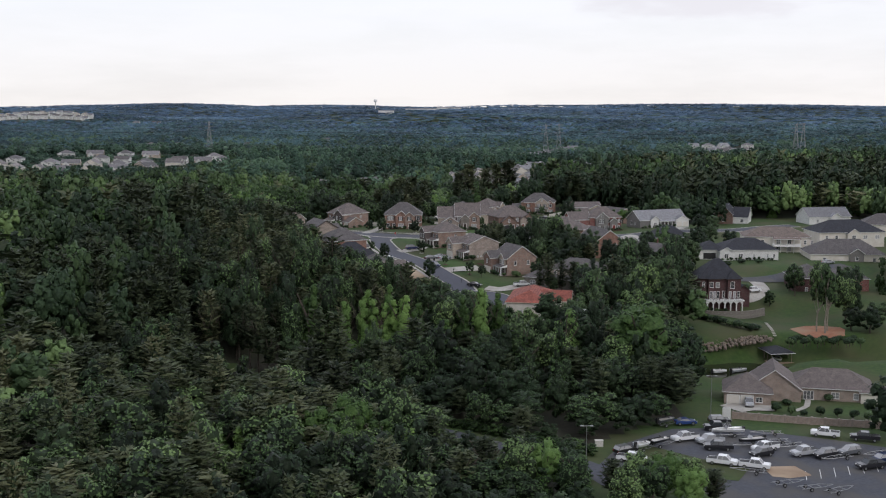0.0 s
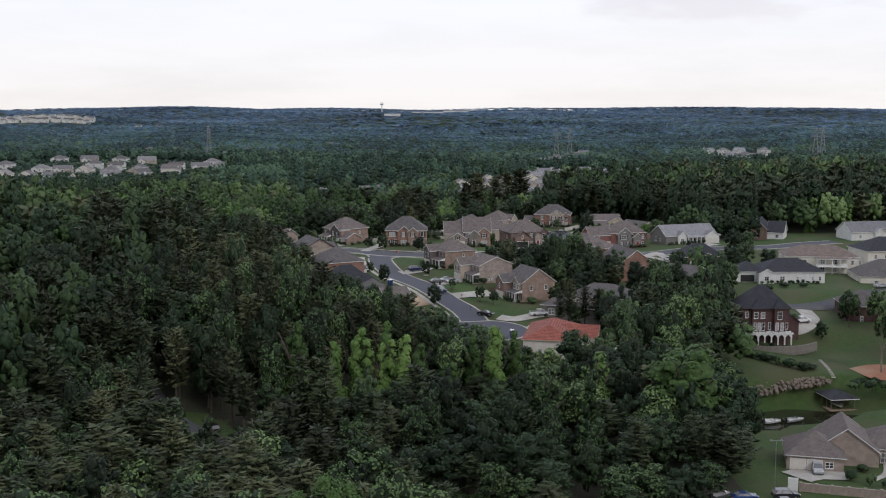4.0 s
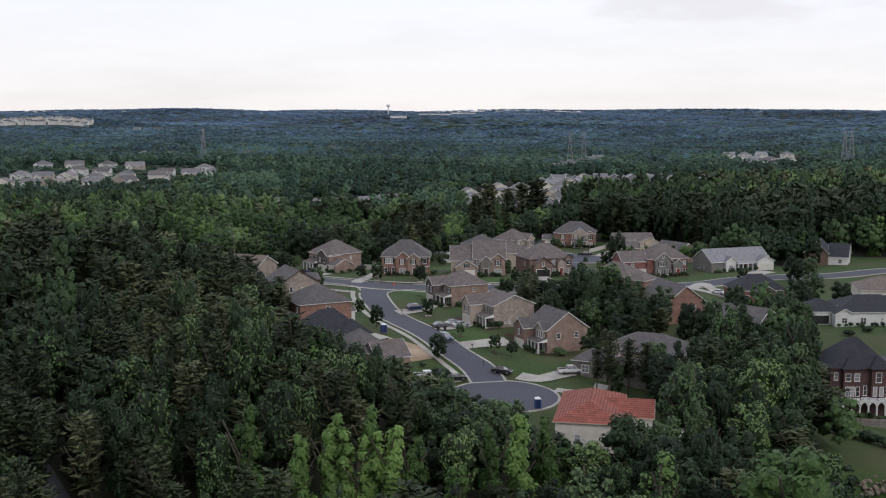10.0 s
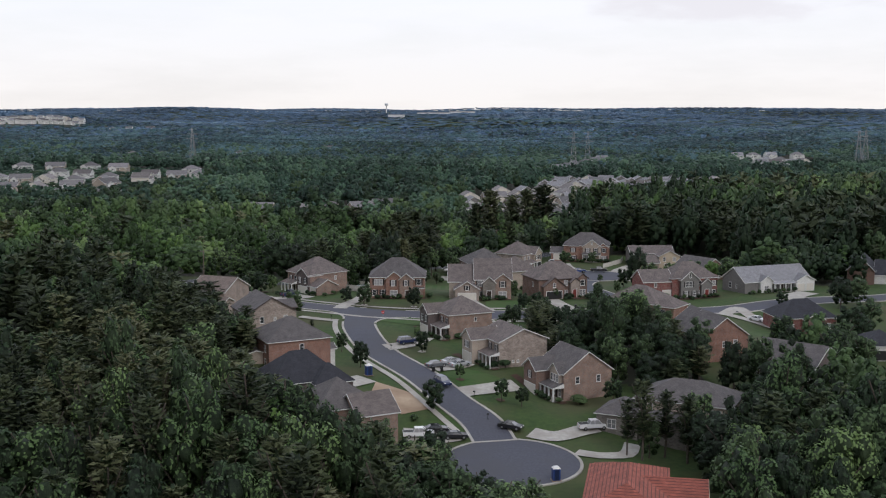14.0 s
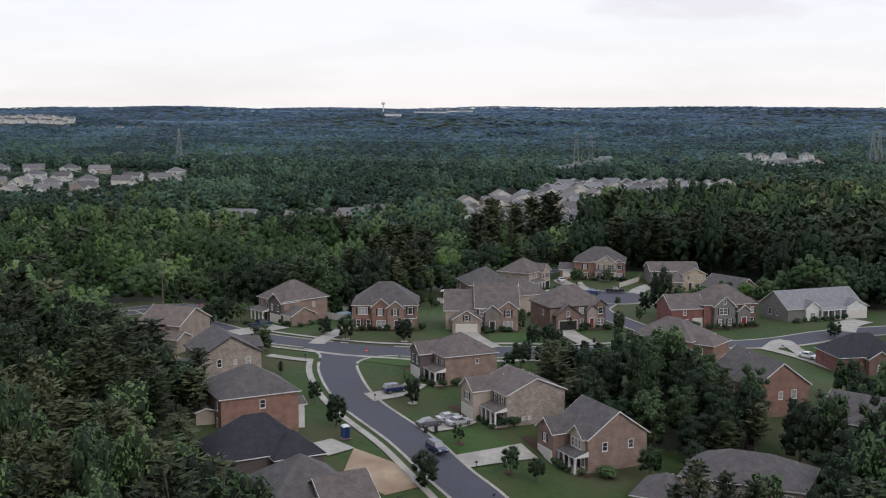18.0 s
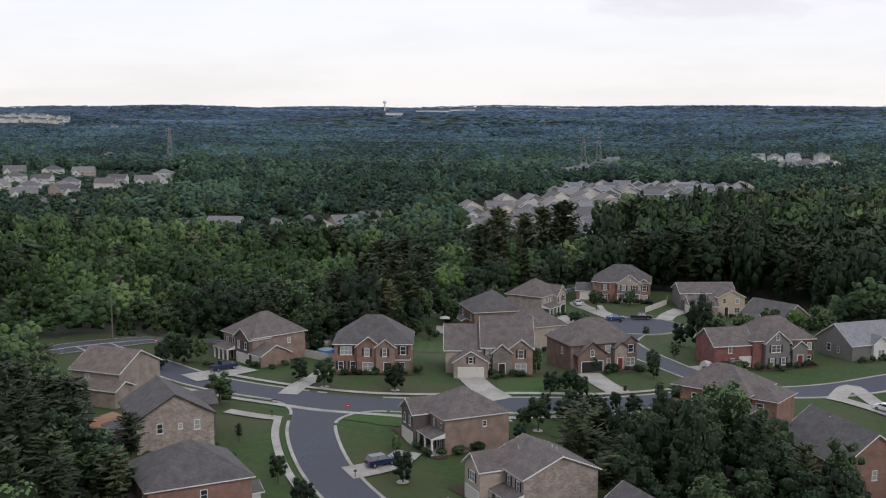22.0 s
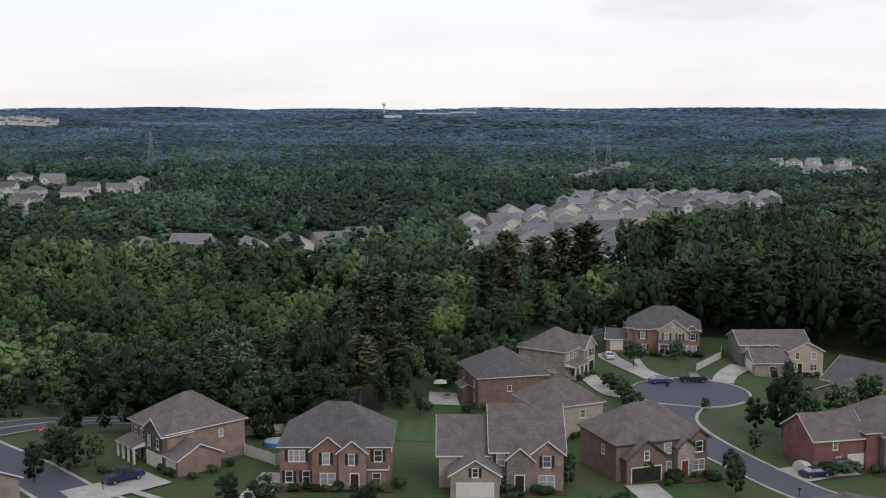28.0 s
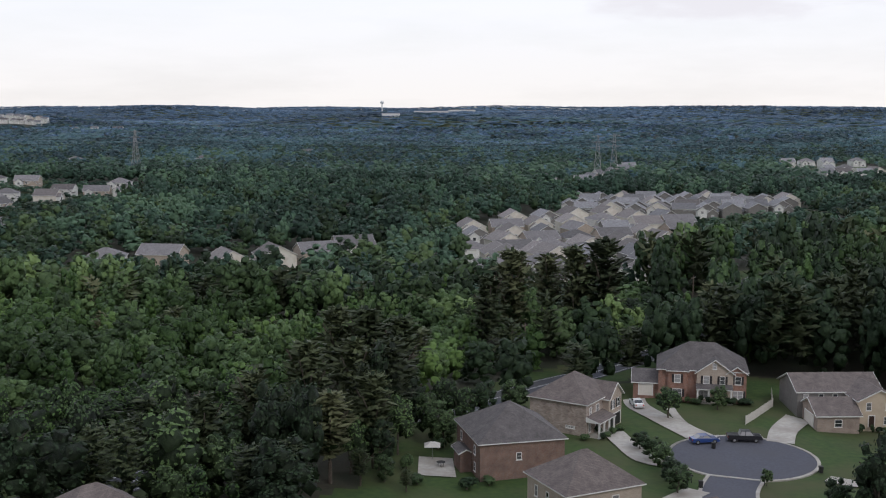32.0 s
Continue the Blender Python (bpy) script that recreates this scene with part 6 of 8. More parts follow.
def woods(name, label, items, variants, mats):
    """Joins many small trees into one mesh: items (x, y, z, radius, height, variant, turn, tone)."""
    V, F, MI, N, T, k = [], [], [], [], [], 0
    for x, y, z, r, h, kd, a, tn in items:
        v, f, mi, nn = variants[kd]
        c, s = math.cos(a), math.sin(a)
        R = np.array([[c, s, 0], [-s, c, 0], [0, 0, 1]])
        V.append((v @ R) * np.array([r, r, h]) + (x, y, z)); N.append(nn @ R)
        F.append(f + k); MI.append(mi); T.append(np.full(len(v), 1.0 + tn)); k += len(v)
    me = bpy.data.meshes.new(name)
    for m in mats:
        me.materials.append(M[m])
    fast_mesh(me, np.concatenate(V), np.concatenate(F), np.concatenate(N))
    me.polygons.foreach_set("material_index", np.concatenate(MI).astype(np.int32))
    me.attributes.new("tone", "FLOAT", "POINT").data.foreach_set("value", np.concatenate(T).astype(np.float32))
    return tagged(new(name, me), label, "woods", kind="stuff")


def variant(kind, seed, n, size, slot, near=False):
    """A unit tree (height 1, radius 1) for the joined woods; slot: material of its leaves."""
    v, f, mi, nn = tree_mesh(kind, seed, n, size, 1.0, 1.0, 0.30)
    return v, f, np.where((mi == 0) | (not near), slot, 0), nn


near_v = {}
for lod, few in ((0, 1.0), (1, 0.36), (2, 0.13)):      # how fine the leaves are, by how near the woods come to the flight
    g_ = math.sqrt(few)
    for i in range(5):
        near_v["oak", i, lod] = variant("oak", 10 + i, int(720 * few), 0.068 / g_, 1, lod == 0)
        near_v["shade", i, lod] = variant("shade", 20 + i, int(720 * few), 0.068 / g_, 2, lod == 0)
        near_v["poplar", i, lod] = variant("poplar", 30 + i, int(720 * few), 0.062 / g_, 4, lod == 0)
        near_v["pine", i, lod] = variant("pine", 40 + i, int(840 * few), 0.074 / g_, 3, lod == 0)
        near_v["vine", i, lod] = variant("vine", 50 + i, int(720 * few), 0.066 / g_, 4, lod == 0)


def fineness(x, y):
    d = max(145, abs(x) / 0.394, y - 360)
    return 0 if d < 192 else 1 if d < 290 else 2


MATS_NEAR = ["leaf_inner_shade", "leaf_oak", "leaf_dark", "leaf_pine", "leaf_vine"]
WOOD_LABEL = {"oak": "green broadleaf woodland tree with a lumpy crown", "shade": "dark green broadleaf woodland tree", "poplar": "tall narrow green woodland tree", "pine": "tall dark woodland pine with layered boughs"}
LANE = [p for p in resample(STREET_E, 6) if p.x < 5]
TULIPS = ((-31.8, 285, 20.5, 4.4), (-22.4, 285, 16.5, 3.6), (-18.1, 286, 18, 4.2), (-13.3, 284, 14.6, 3.6), (-11.8, 288, 17.5, 3.8), (-8.5, 284, 17.0, 4.2), (-4.7, 283, 14.5, 3.8), (-27, 279, 12, 3.0), (8.7, 284, 15, 3.6), (12.5, 285, 18.5, 4.4), (16.9, 288, 15.5, 3.8), (3, 279, 11, 3.2))
PINES = ((20, 622, 27, 5.6), (36, 632, 26, 5.4), (43, 631, 28, 6.2), (30, 640, 23, 5.0), (-10, 562, 22, 5.2), (-4, 566, 20, 4.8), (-16, 570, 21, 4.6), (14, 612, 22, 4.6), (-18, 537, 20, 4.6), (-11, 544, 19, 4.4), (-5, 551, 18, 4.2), (-25, 527, 17, 4.0), (-13, 524, 15, 4.0), (-31, 520, 15, 3.8), (-7, 532, 16, 4.0))
GREAT = [q[:2] for q in TULIPS + PINES]
rs = np.random.RandomState(7)
items, single = [], 0
for x, y in scatter(148, 690, 6.25, 0.41, 34, 11):
    if open_place(x, y):
        continue
    z = gz(x, y)
    pn = noise.noise(Vector((x / 55, y / 55, 3)))
    far = edge_distance(VILLAGE, x, y)
    hid = any(inside(t, x, y) for t in THICKETS)
    vine = (y - 500) - (x + 60) * 0.95 > 8 and y < 660 and x < 24
    # pines on the western hill and north-east, broadleaf trees in the hollows, creepers beside the through road
    if vine:
        kd, h, r = ("vine", "poplar", "oak", "pine")[rs.choice(4, p=(0.36, 0.26, 0.28, 0.10))], rs.uniform(4, 14.5), rs.uniform(2.2, 4.6)
    elif (-105 < x < -6 and 236 < y < (372 if x > -40 else 425) and pn > -0.42) or (x < -12 and y < 470 and pn > 0.12) or (x > 20 and y > 540 and pn > 0.22) or pn > 0.40:
        kd, h, r = ("pine", "pine", "pine", "oak", "shade")[rs.randint(5)], rs.uniform(11, 20), rs.uniform(3.0, 4.6)
    else:
        kd, h, r = ("oak", "shade", "poplar", "pine")[rs.choice(4, p=(0.40, 0.30, 0.18, 0.12))], rs.uniform(9, 19), rs.uniform(2.8, 5.2)
    lakeside = x > 40 and y < 400
    west = x < 0 and y < 470
    h = rs.uniform(7, 13) if hid else rs.uniform(12, 17) if lakeside else min(h * 1.1, (10.5 if y < 410 else 8.0) + 0.55 * far + rs.uniform(-1.5, 1.5)) if west else min(h, 8.5 + 0.30 * far + rs.uniform(-1, 1.5)) if not vine and y < 460 else h
    if y < 260:
        h *= 0.8
    if 4 < x < 50 and y < 236 or -58 < x < -30 and 246 < y < 272 and any(y < p.y and math.hypot(p.x - x, p.y - y) < 15 for p in LANE):
        h = rs.uniform(6.5, 9.5) if 0 < x < 27 and y < 203 else rs.uniform(6.5, 9.5) if y > 222 and x > -20 else rs.uniform(4, 6.5)
    if x > 60 and y > 535 and not vine:
        h = rs.uniform(17, 24)
    elif x > 10 and y > 625:
        h = rs.uniform(8, 12)
    if -18 < x < 6 and 326 < y < 372:
        h = min(h, rs.uniform(5, 8) if x > -9 else rs.uniform(8, 11.5))
    if x > -2 and y < 345 and kd in ("oak", "poplar") and rs.rand() < 0.6:
        kd = "shade"
    # stands north-east and beside the through road: darker kinds and lower tone
    dark_stand = x > 8 and y > 535 or -25 < x < 8 and 498 < y < 578
    if dark_stand and y < 610 and kd in ("oak", "poplar"):
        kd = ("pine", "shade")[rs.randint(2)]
    if min(math.hypot(x - a, y - b) for a, b in GREAT) < (4.4 if y < 300 else 3):
        continue
    if -38 < x < 20 and 262 < y < 283:
        h = min(h, rs.uniform(6.5, 10.5))
    r = min(r, 0.46 * h, 3.3 if hid else 9)
    if hid and kd in ("oak", "poplar"):
        kd = "shade"
    tone = min(1.0, max(0.0, 0.45 + 1.0 * noise.noise(Vector((x / 70, y / 70, 9))) + rs.normal() * 0.3))
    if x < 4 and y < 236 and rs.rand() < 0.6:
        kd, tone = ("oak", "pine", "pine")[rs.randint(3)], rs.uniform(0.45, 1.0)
    # lower tone in those stands and in the south-east woods
    tone *= 0.35 if dark_stand and y < 610 else 0.6 if x > -2 and y < 345 else 1.0
    near = -60 < x < 64 and 262 < y < 345 or -80 < x < -36 and 345 < y < 440 or hid or -20 < x < 45 and 560 < y < 640
    if near and single < 185 and kd != "vine":
        single += 1
        tree(x, y, h, r, kd, int(rs.randint(4)), n=1000, size=0.25, group="woodland trees", label=WOOD_LABEL[kd])
    else:
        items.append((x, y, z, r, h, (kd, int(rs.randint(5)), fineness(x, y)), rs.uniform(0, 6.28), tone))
for i, p in enumerate(resample(STREET_E[3:], 2.2)):
    for o in (-6.4, 6.2):
        x, y = p.x + o * 0.62 + rs.uniform(-1, 1), p.y + o * 0.78 + rs.uniform(-1, 1)
        if not inside(LOT, x, y):
            items.append((x, y, gz(x, y) - 0.5, rs.uniform(1.6, 2.4), rs.uniform(2.2, 4.2), ("vine", i % 5, 0), rs.uniform(0, 6.28), rs.uniform(0.2, 0.8)))
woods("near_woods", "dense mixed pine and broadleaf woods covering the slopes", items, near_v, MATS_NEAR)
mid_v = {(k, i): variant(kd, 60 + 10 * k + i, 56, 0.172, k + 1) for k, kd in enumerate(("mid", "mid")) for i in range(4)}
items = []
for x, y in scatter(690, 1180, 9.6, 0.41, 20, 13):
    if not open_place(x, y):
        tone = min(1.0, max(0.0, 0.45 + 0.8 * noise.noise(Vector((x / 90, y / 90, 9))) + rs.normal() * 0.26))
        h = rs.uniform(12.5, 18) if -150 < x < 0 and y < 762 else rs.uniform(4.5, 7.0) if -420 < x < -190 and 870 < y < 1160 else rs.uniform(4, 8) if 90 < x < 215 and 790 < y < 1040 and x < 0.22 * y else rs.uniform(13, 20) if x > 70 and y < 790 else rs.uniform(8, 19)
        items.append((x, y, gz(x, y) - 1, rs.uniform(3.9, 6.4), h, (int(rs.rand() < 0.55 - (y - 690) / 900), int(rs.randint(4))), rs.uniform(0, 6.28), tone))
woods("middle_woods", "broad green woods in the middle distance", items, mid_v, ["leaf_inner_shade", "leaf_mid", "leaf_dark"])
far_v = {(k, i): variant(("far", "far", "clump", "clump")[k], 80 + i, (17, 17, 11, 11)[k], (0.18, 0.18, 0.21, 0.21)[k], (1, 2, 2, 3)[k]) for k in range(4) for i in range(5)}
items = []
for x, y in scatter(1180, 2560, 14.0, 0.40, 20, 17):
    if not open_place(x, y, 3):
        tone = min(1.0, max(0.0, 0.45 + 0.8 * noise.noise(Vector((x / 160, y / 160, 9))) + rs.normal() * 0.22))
        # haze-tinted crowns grow more frequent with distance, blending the painted haze
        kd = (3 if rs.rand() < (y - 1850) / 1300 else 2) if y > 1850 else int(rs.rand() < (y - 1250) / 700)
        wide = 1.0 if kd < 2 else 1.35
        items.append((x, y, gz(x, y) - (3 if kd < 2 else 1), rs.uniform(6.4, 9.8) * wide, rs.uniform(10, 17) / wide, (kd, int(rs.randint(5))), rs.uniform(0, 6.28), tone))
woods("far_woods", "distant forest canopy, its leaf colour tinted with blue haze", items, far_v, ["leaf_inner_shade", "leaf_mid", "leaf_far_hazed", "leaf_distant_hazed"])
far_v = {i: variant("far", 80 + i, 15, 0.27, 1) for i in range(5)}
items = []
for y in np.arange(-90, 700, 13.0):
    for x in np.arange(-330, 330, 13.0):
        a, b = x + rs.uniform(-4, 4), y + rs.uniform(-4, 4)
        if (abs(a) > 0.41 * b + 36 or b < 147) and not open_place(a, b):
            items.append((a, b, gz(a, b) - 0.5, rs.uniform(5.5, 8), rs.uniform(9, 15), int(rs.randint(5)), rs.uniform(0, 6.28), rs.uniform(0.1, 0.8)))
woods("outer_woods", "mixed green woods around the houses and the car park", items, far_v, ["leaf_inner_shade", "leaf_mid"])
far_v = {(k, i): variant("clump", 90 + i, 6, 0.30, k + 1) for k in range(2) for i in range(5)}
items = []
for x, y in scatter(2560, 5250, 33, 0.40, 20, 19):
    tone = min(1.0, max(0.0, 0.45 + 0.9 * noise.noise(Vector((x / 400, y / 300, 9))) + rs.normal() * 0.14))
    # clumps in the bluest painted haze take over towards the horizon
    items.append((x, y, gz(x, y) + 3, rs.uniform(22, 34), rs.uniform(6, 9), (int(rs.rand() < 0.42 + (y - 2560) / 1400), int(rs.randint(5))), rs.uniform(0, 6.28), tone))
woods("distant_woods", "forest reaching the horizon, painted in blue-grey haze colours", items, far_v, ["leaf_far_hazed", "leaf_far_hazed", "leaf_distant_hazed"])
# bright tulip trees at the foot of the hill, and great pines beside the through road
for i, (x, y, h, r) in enumerate(TULIPS):
    tree(x, y, h, r, "tulip", i % 4, n=2200, size=0.21, group="woodland trees")
for i, (x, y, h, r) in enumerate(PINES):
    tree(x, y, h, r, "pine", i % 4, n=1100, size=0.36, group="woodland trees", label="great dark pine standing above the roadside woods")
# leaf litter under the woods
cen = np.empty(len(gm.polygons) * 3, np.float32); gm.polygons.foreach_get("center", cen); cen = cen.reshape(-1, 3)
gm.materials.append(M["forest_floor"])
gm.polygons.foreach_set("material_index", np.array([1 if y < 2600 and not any(open_place(x + a, y + b) for a, b in ((0, 0), (4, 0), (-4, 0), (0, 4), (0, -4))) else 0 for x, y, z in cen.tolist()], np.int32))


# ---- drives, paths and planting beds ----
def drive(pts, width, label="pale concrete driveway", material="concrete", lift=0.20, name="driveway"):
    g = Geo()
    for k in range(2):
        strip(g, pts, -width / 2 + width * k / 2, -width / 2 + width * (k + 1) / 2, lift, step=1.5)
    solid(name, g, material, label, "paving", "structure")


drive(((-12.5, 412.5), (-6, 416.5), (-3.5, 422)), 4.6)
drive(((-1.5, 394.5), (3.5, 397.5), (5.5, 400)), 6.0)
drive(((5, 380), (11, 383.5), (16.5, 387)), 4.8)
drive(((17.5, 362), (22, 360), (27, 362.5), (30, 364)), 4.2, "curving pale concrete driveway")
drive(((25, 352.5), (29, 351), (34, 352.5), (36, 358)), 3.0, "curving pale concrete driveway")
drive(((-26.8, 450.5), (-25.5, 457), (-22.5, 466), (-21.5, 474)), 3.8, "pale concrete driveway sweeping beside the brick house")
drive(((12.8, 449.5), (9.5, 456), (7.4, 463.4)), 5.0, "pale concrete driveway up to the white garage")
drive(((36, 457), (33.5, 464), (31.5, 473)), 5.0)
drive(((-48, 463.5), (-42, 468.5), (-38, 472.5)), 7.0, "broad pale concrete driveway")
drive(((-26, 436), (-31, 437.5), (-36, 440)), 2.2, "concrete footpath leading to a front door")
drive(((55.5, 480), (61, 483.5), (66, 485)), 6.5)
drive(((47.5, 548), (44, 558), (41, 568), (41, 574)), 4.2)
drive(((50.5, 547.5), (47, 556), (46.5, 566)), 1.6, "narrow concrete path to the brick house")
drive(((61, 545), (64, 553), (69, 561)), 4.6, "pale concrete driveway flaring to the turning circle")
drive(((40.5, 533), (36.5, 536), (34.5, 545), (33.5, 551)), 4.0)
drive(((41.5, 520), (36.5, 514), (33, 509)), 4.0)
drive(((62.5, 526), (67, 523), (71, 524)), 3.4)
drive(((-15, 385), (-19, 381)), 6.0, "new concrete drive on a building plot")
drive(((3, 361), (-1, 359), (-6, 358)), 6.5, "pale concrete parking pad with cars")
drive(((100, 474), (104, 482), (110, 488)), 6.5, "pale concrete driveway to white garage doors")
drive(((77, 458), (83, 467), (84.5, 460), (86, 450), (90, 440)), 3.4, "curving pale concrete drive")
drive(((77.5, 460), (84, 453), (88, 443)), 3.0, "curving pale concrete drive")
drive(((98.5, 357), (104, 359), (109, 366), (110.5, 378)), 5.0, "pale drive to the lake house")
drive(((88, 381), (100, 380), (110, 380.5), (122, 385), (138, 396), (150, 402)), 5.6, "grey asphalt lane behind the lake house", "asphalt_old", name="road")
drive(((68, 249), (72, 251), (78, 250.5)), 7.0, "concrete apron in front of the twin garages")
drive(((82, 247), (86, 251), (89, 259)), 1.3, "winding stone garden path")
# striped mown lawn behind the brick house, and greener corner lawns
for k in range(10):
    g = Geo()
    x0 = -10.5 + 1.35 * k
    strip(g, ((x0, 498.5), (x0 + .4, 517.5)), -.67, .67, 0.07)
    solid("lawn", g, ("grass_mown", "grass_light")[k % 2], "striped freshly mown lawn behind a brick house", "lawn", "structure")
slab("lawn", ((-8.5, 433.8), (-15, 436), (-16.8, 439), (-14.5, 441.6), (-8, 442.3), (-3.2, 442.3), (-3.4, 434.5)), "grass_mown", "dense dark green corner lawn", "lawn", 0.10)
slab("lawn", ((12.5, 452.6), (12.4, 463), (23, 466), (27.5, 466), (29, 454.5), (20, 452.4)), "grass_mown", "dense dark green front lawn", "lawn", 0.08)
slab("lawn", ((6, 381.5), (1, 390.5), (5.5, 395.5), (13.5, 389), (15, 386.5)), "grass_mown", "dense dark green front lawn", "lawn", 0.08)
# pavements along the streets
for pts, off in ((STREET_B[2:8], 6.4), (STREET_B[2:8], -6.4), (STREET_A[1:8], -6.0)):
    g = Geo()
    strip(g, pts, off - 0.65, off + 0.65, 0.17)
    solid("pavement", g, "concrete", "pale concrete pavement beside the grass verge", "pavement", "structure")
slab("dirt_plot", ((-13, 383), (-5, 377), (-1, 371), (-7, 367), (-14, 372)), "dirt", "bare sandy soil on a building plot", "soil", 0.12)
slab("gravel_track", ((7, 334.5), (13, 334), (14, 318), (9, 312), (5, 322)), "dirt", "pale gravel track off the turning circle", "track", 0.12)
slab("clay_bank", [(112 + 7.5 * math.cos(k * .449) * (1 + .12 * math.sin(k * 2.3)), 318.5 + 8.5 * math.sin(k * .449)) for k in range(14)], "red_clay", "bare red clay bank above the water", "soil", 0.15)
slab("clay_yard", ((-60, 432), (-52, 426), (-50, 434), (-56, 440)), "red_clay", "bare red soil in a back yard", "soil", 0.12)
slab("patio", ((0, 529), (6, 528), (5.5, 537), (0, 538)), "concrete", "pale patio behind the brick house", "paving", 0.16)
slab("lot_verge", ((36, 212), (42, 221), (52, 211), (60, 205), (56, 198), (40, 203)), "grass", "rough grass island beside parked cars", "grass", 0.2)
slab("dirt_patch", ((62.5, 206), (69, 206.5), (70.5, 201), (66, 199.5), (63, 200.5)), "dirt", "worn sandy patch on the car park", "soil", 0.17)
for x, y, r in ((-4, 409.5, 0.95), (4.5, 387, 0.9), (-20.6, 456.4, 0.9), (-7.1, 454.6, 0.9), (12.5, 377.5, 0.9), (18.1, 433.9, 0.9), (-51, 478, 1.1)):
    g = Geo()
    disc(g, x, y, r, 0.16, 2, 16)
    solid("mulch_ring", g, "concrete" if r == 0.95 or r == 0.9 and y > 430 else "mulch", "mulch ring round a young tree", "mulch")
for k, pts in enumerate((((-19, 466.8), (-4, 466.6)), ((11, 464.5), (13, 464.6)), ((15, 466), (20, 466.3)), ((38, 474.5), (44, 477)), ((16, 392), (25.5, 377.8)), ((3.5, 408), (12.5, 394.5)), ((-6, 433), (1.8, 419)), ((69, 482), (83, 486)), ((47, 571), (62, 568.3)))):
    g = Geo()
    strip(g, pts, -0.9, 0.9, 0.13, step=1.0)
    solid("planting_bed", g, "mulch", "dark mulched planting bed along the house front", "bed")


# ---- garden trees and shrubs ----
for x, y, h, r, kd, sd in ((-22.3, 407.6, 4.8, 1.5, "oak", 1), (-17.1, 394.6, 6.2, 2.1, "shade", 2), (-4, 409.4, 5.2, 1.9, "shade", 0), (4.5, 387, 3.6, 1.2, "oak", 2), (12.6, 376.4, 5.2, 1.8, "oak", 0), (16.6, 374.5, 4.2, 1.5, "oak", 3),
                           (-20.6, 456.4, 6.0, 2.3, "shade", 1), (-7.1, 454.6, 6.0, 2.1, "shade", 3), (-51.5, 474.8, 7.0, 2.4, "shade", 2), (-48.6, 477.2, 5.5, 1.6, "oak", 1), (-54.5, 478, 6.6, 2.6, "shade", 0), (-1, 370.3, 6.4, 2.4, "shade", 1),
                           (18.1, 433.9, 6.5, 2.4, "oak", 2), (44.3, 469.4, 5.6, 1.7, "shade", 0), (60.6, 501.5, 13.5, 3.6, "shade", 1), (96.2, 468.6, 4.4, 1.9, "shade", 3), (44.9, 559.6, 6.0, 2.6, "oak", 0), (55.1, 564.8, 4.8, 1.9, "shade", 2),
                           (36.6, 541, 3.4, 1.7, "shade", 1), (37.6, 535.5, 4.2, 1.9, "shade", 3), (38.2, 530, 4.6, 2.0, "shade", 0), (38.4, 524.5, 4.0, 1.9, "shade", 2), (38.2, 518.5, 4.6, 2.1, "shade", 1), (52.4, 523, 2.8, 1.0, "oak", 1), (53.4, 492.7, 4.0, 1.3, "shade", 2), (32.9, 475.2, 3.6, 1.2, "oak", 3), (45.4, 476, 5.0, 1.6, "shade", 1),
                           (-26, 461, 4.5, 1.9, "shade", 2), (20.5, 470, 5.4, 1.8, "shade", 0), (57.5, 507, 6, 2.2, "shade", 2), (66, 507, 8, 3.4, "oak", 2), (92, 512, 9, 4, "oak", 1), (-47, 441, 6, 2.6, "shade", 3), (-38, 444, 6.5, 2.8, "shade", 1),
                           (-55, 470, 6, 1.8, "shade", 0), (-31, 424, 3.2, 0.9, "pine", 1), (74, 512, 7.5, 3, "oak", 3), (83, 523, 7.5, 3.0, "oak", 1), (89, 521, 7, 2.8, "bright", 0), (118, 470, 8, 3.4, "shade", 0), (112, 466, 9, 3.6, "shade", 2),
                           (104, 428, 7, 3, "shade", 3), (135, 436, 6, 3, "shade", 1), (-62, 462, 5, 1.7, "shade", 3), (118, 360, 11, 3.4, "oak", 0), (125, 357, 12, 3.6, "oak", 3), (132, 356, 11, 3.6, "shade", 2)):
    tree(x, y, h, r, kd, sd)
for i, (x, y) in enumerate(((24, 457), (26, 455.5), (22, 453.5), (28, 453), (20, 441), (23, 439), (27, 441), (30, 443), (33, 445), (36, 443.5), (25, 446), (16, 437), (14.5, 427), (-50, 410), (-56, 418), (-44, 408), (-58, 428), (-52, 404), (47, 355), (52, 356), (38, 352), (57, 362), (62, 372), (49, 347), (42, 376), (35, 376), (44, 384), (54, 384), (-46, 398), (-44, 390))):
    tree(x, y, (3.2 if i < 13 else 5.5) + (i * 37 % 40) / (20 if i < 13 else 10), (1.2 if i < 13 else 2.0) + (i * 13 % 17) / (20 if i < 13 else 10), "shade" if i < 13 else ("shade", "oak", "shade", "pine")[i % 4], i % 4)
# bright young broadleaf trees on the near slope
for i, (x, y, h, r) in enumerate(((-15, 205, 14.5, 5.0), (-9.5, 200, 12, 4.2), (-17, 197, 11.5, 4.2), (-12, 190, 9.5, 3.8), (-22, 205, 12, 4.0), (-5, 204, 9.5, 3.4), (-46, 205, 10, 4.2), (-33, 196, 10, 3.8), (-28, 203, 10.5, 3.8), (-39, 199, 9.5, 3.6))):
    tree(x, y, h, r, ("bright", "tulip")[i % 2], i % 4, n=1500, size=0.25, group="woodland trees", label="bright young broadleaf tree on the wooded slope")
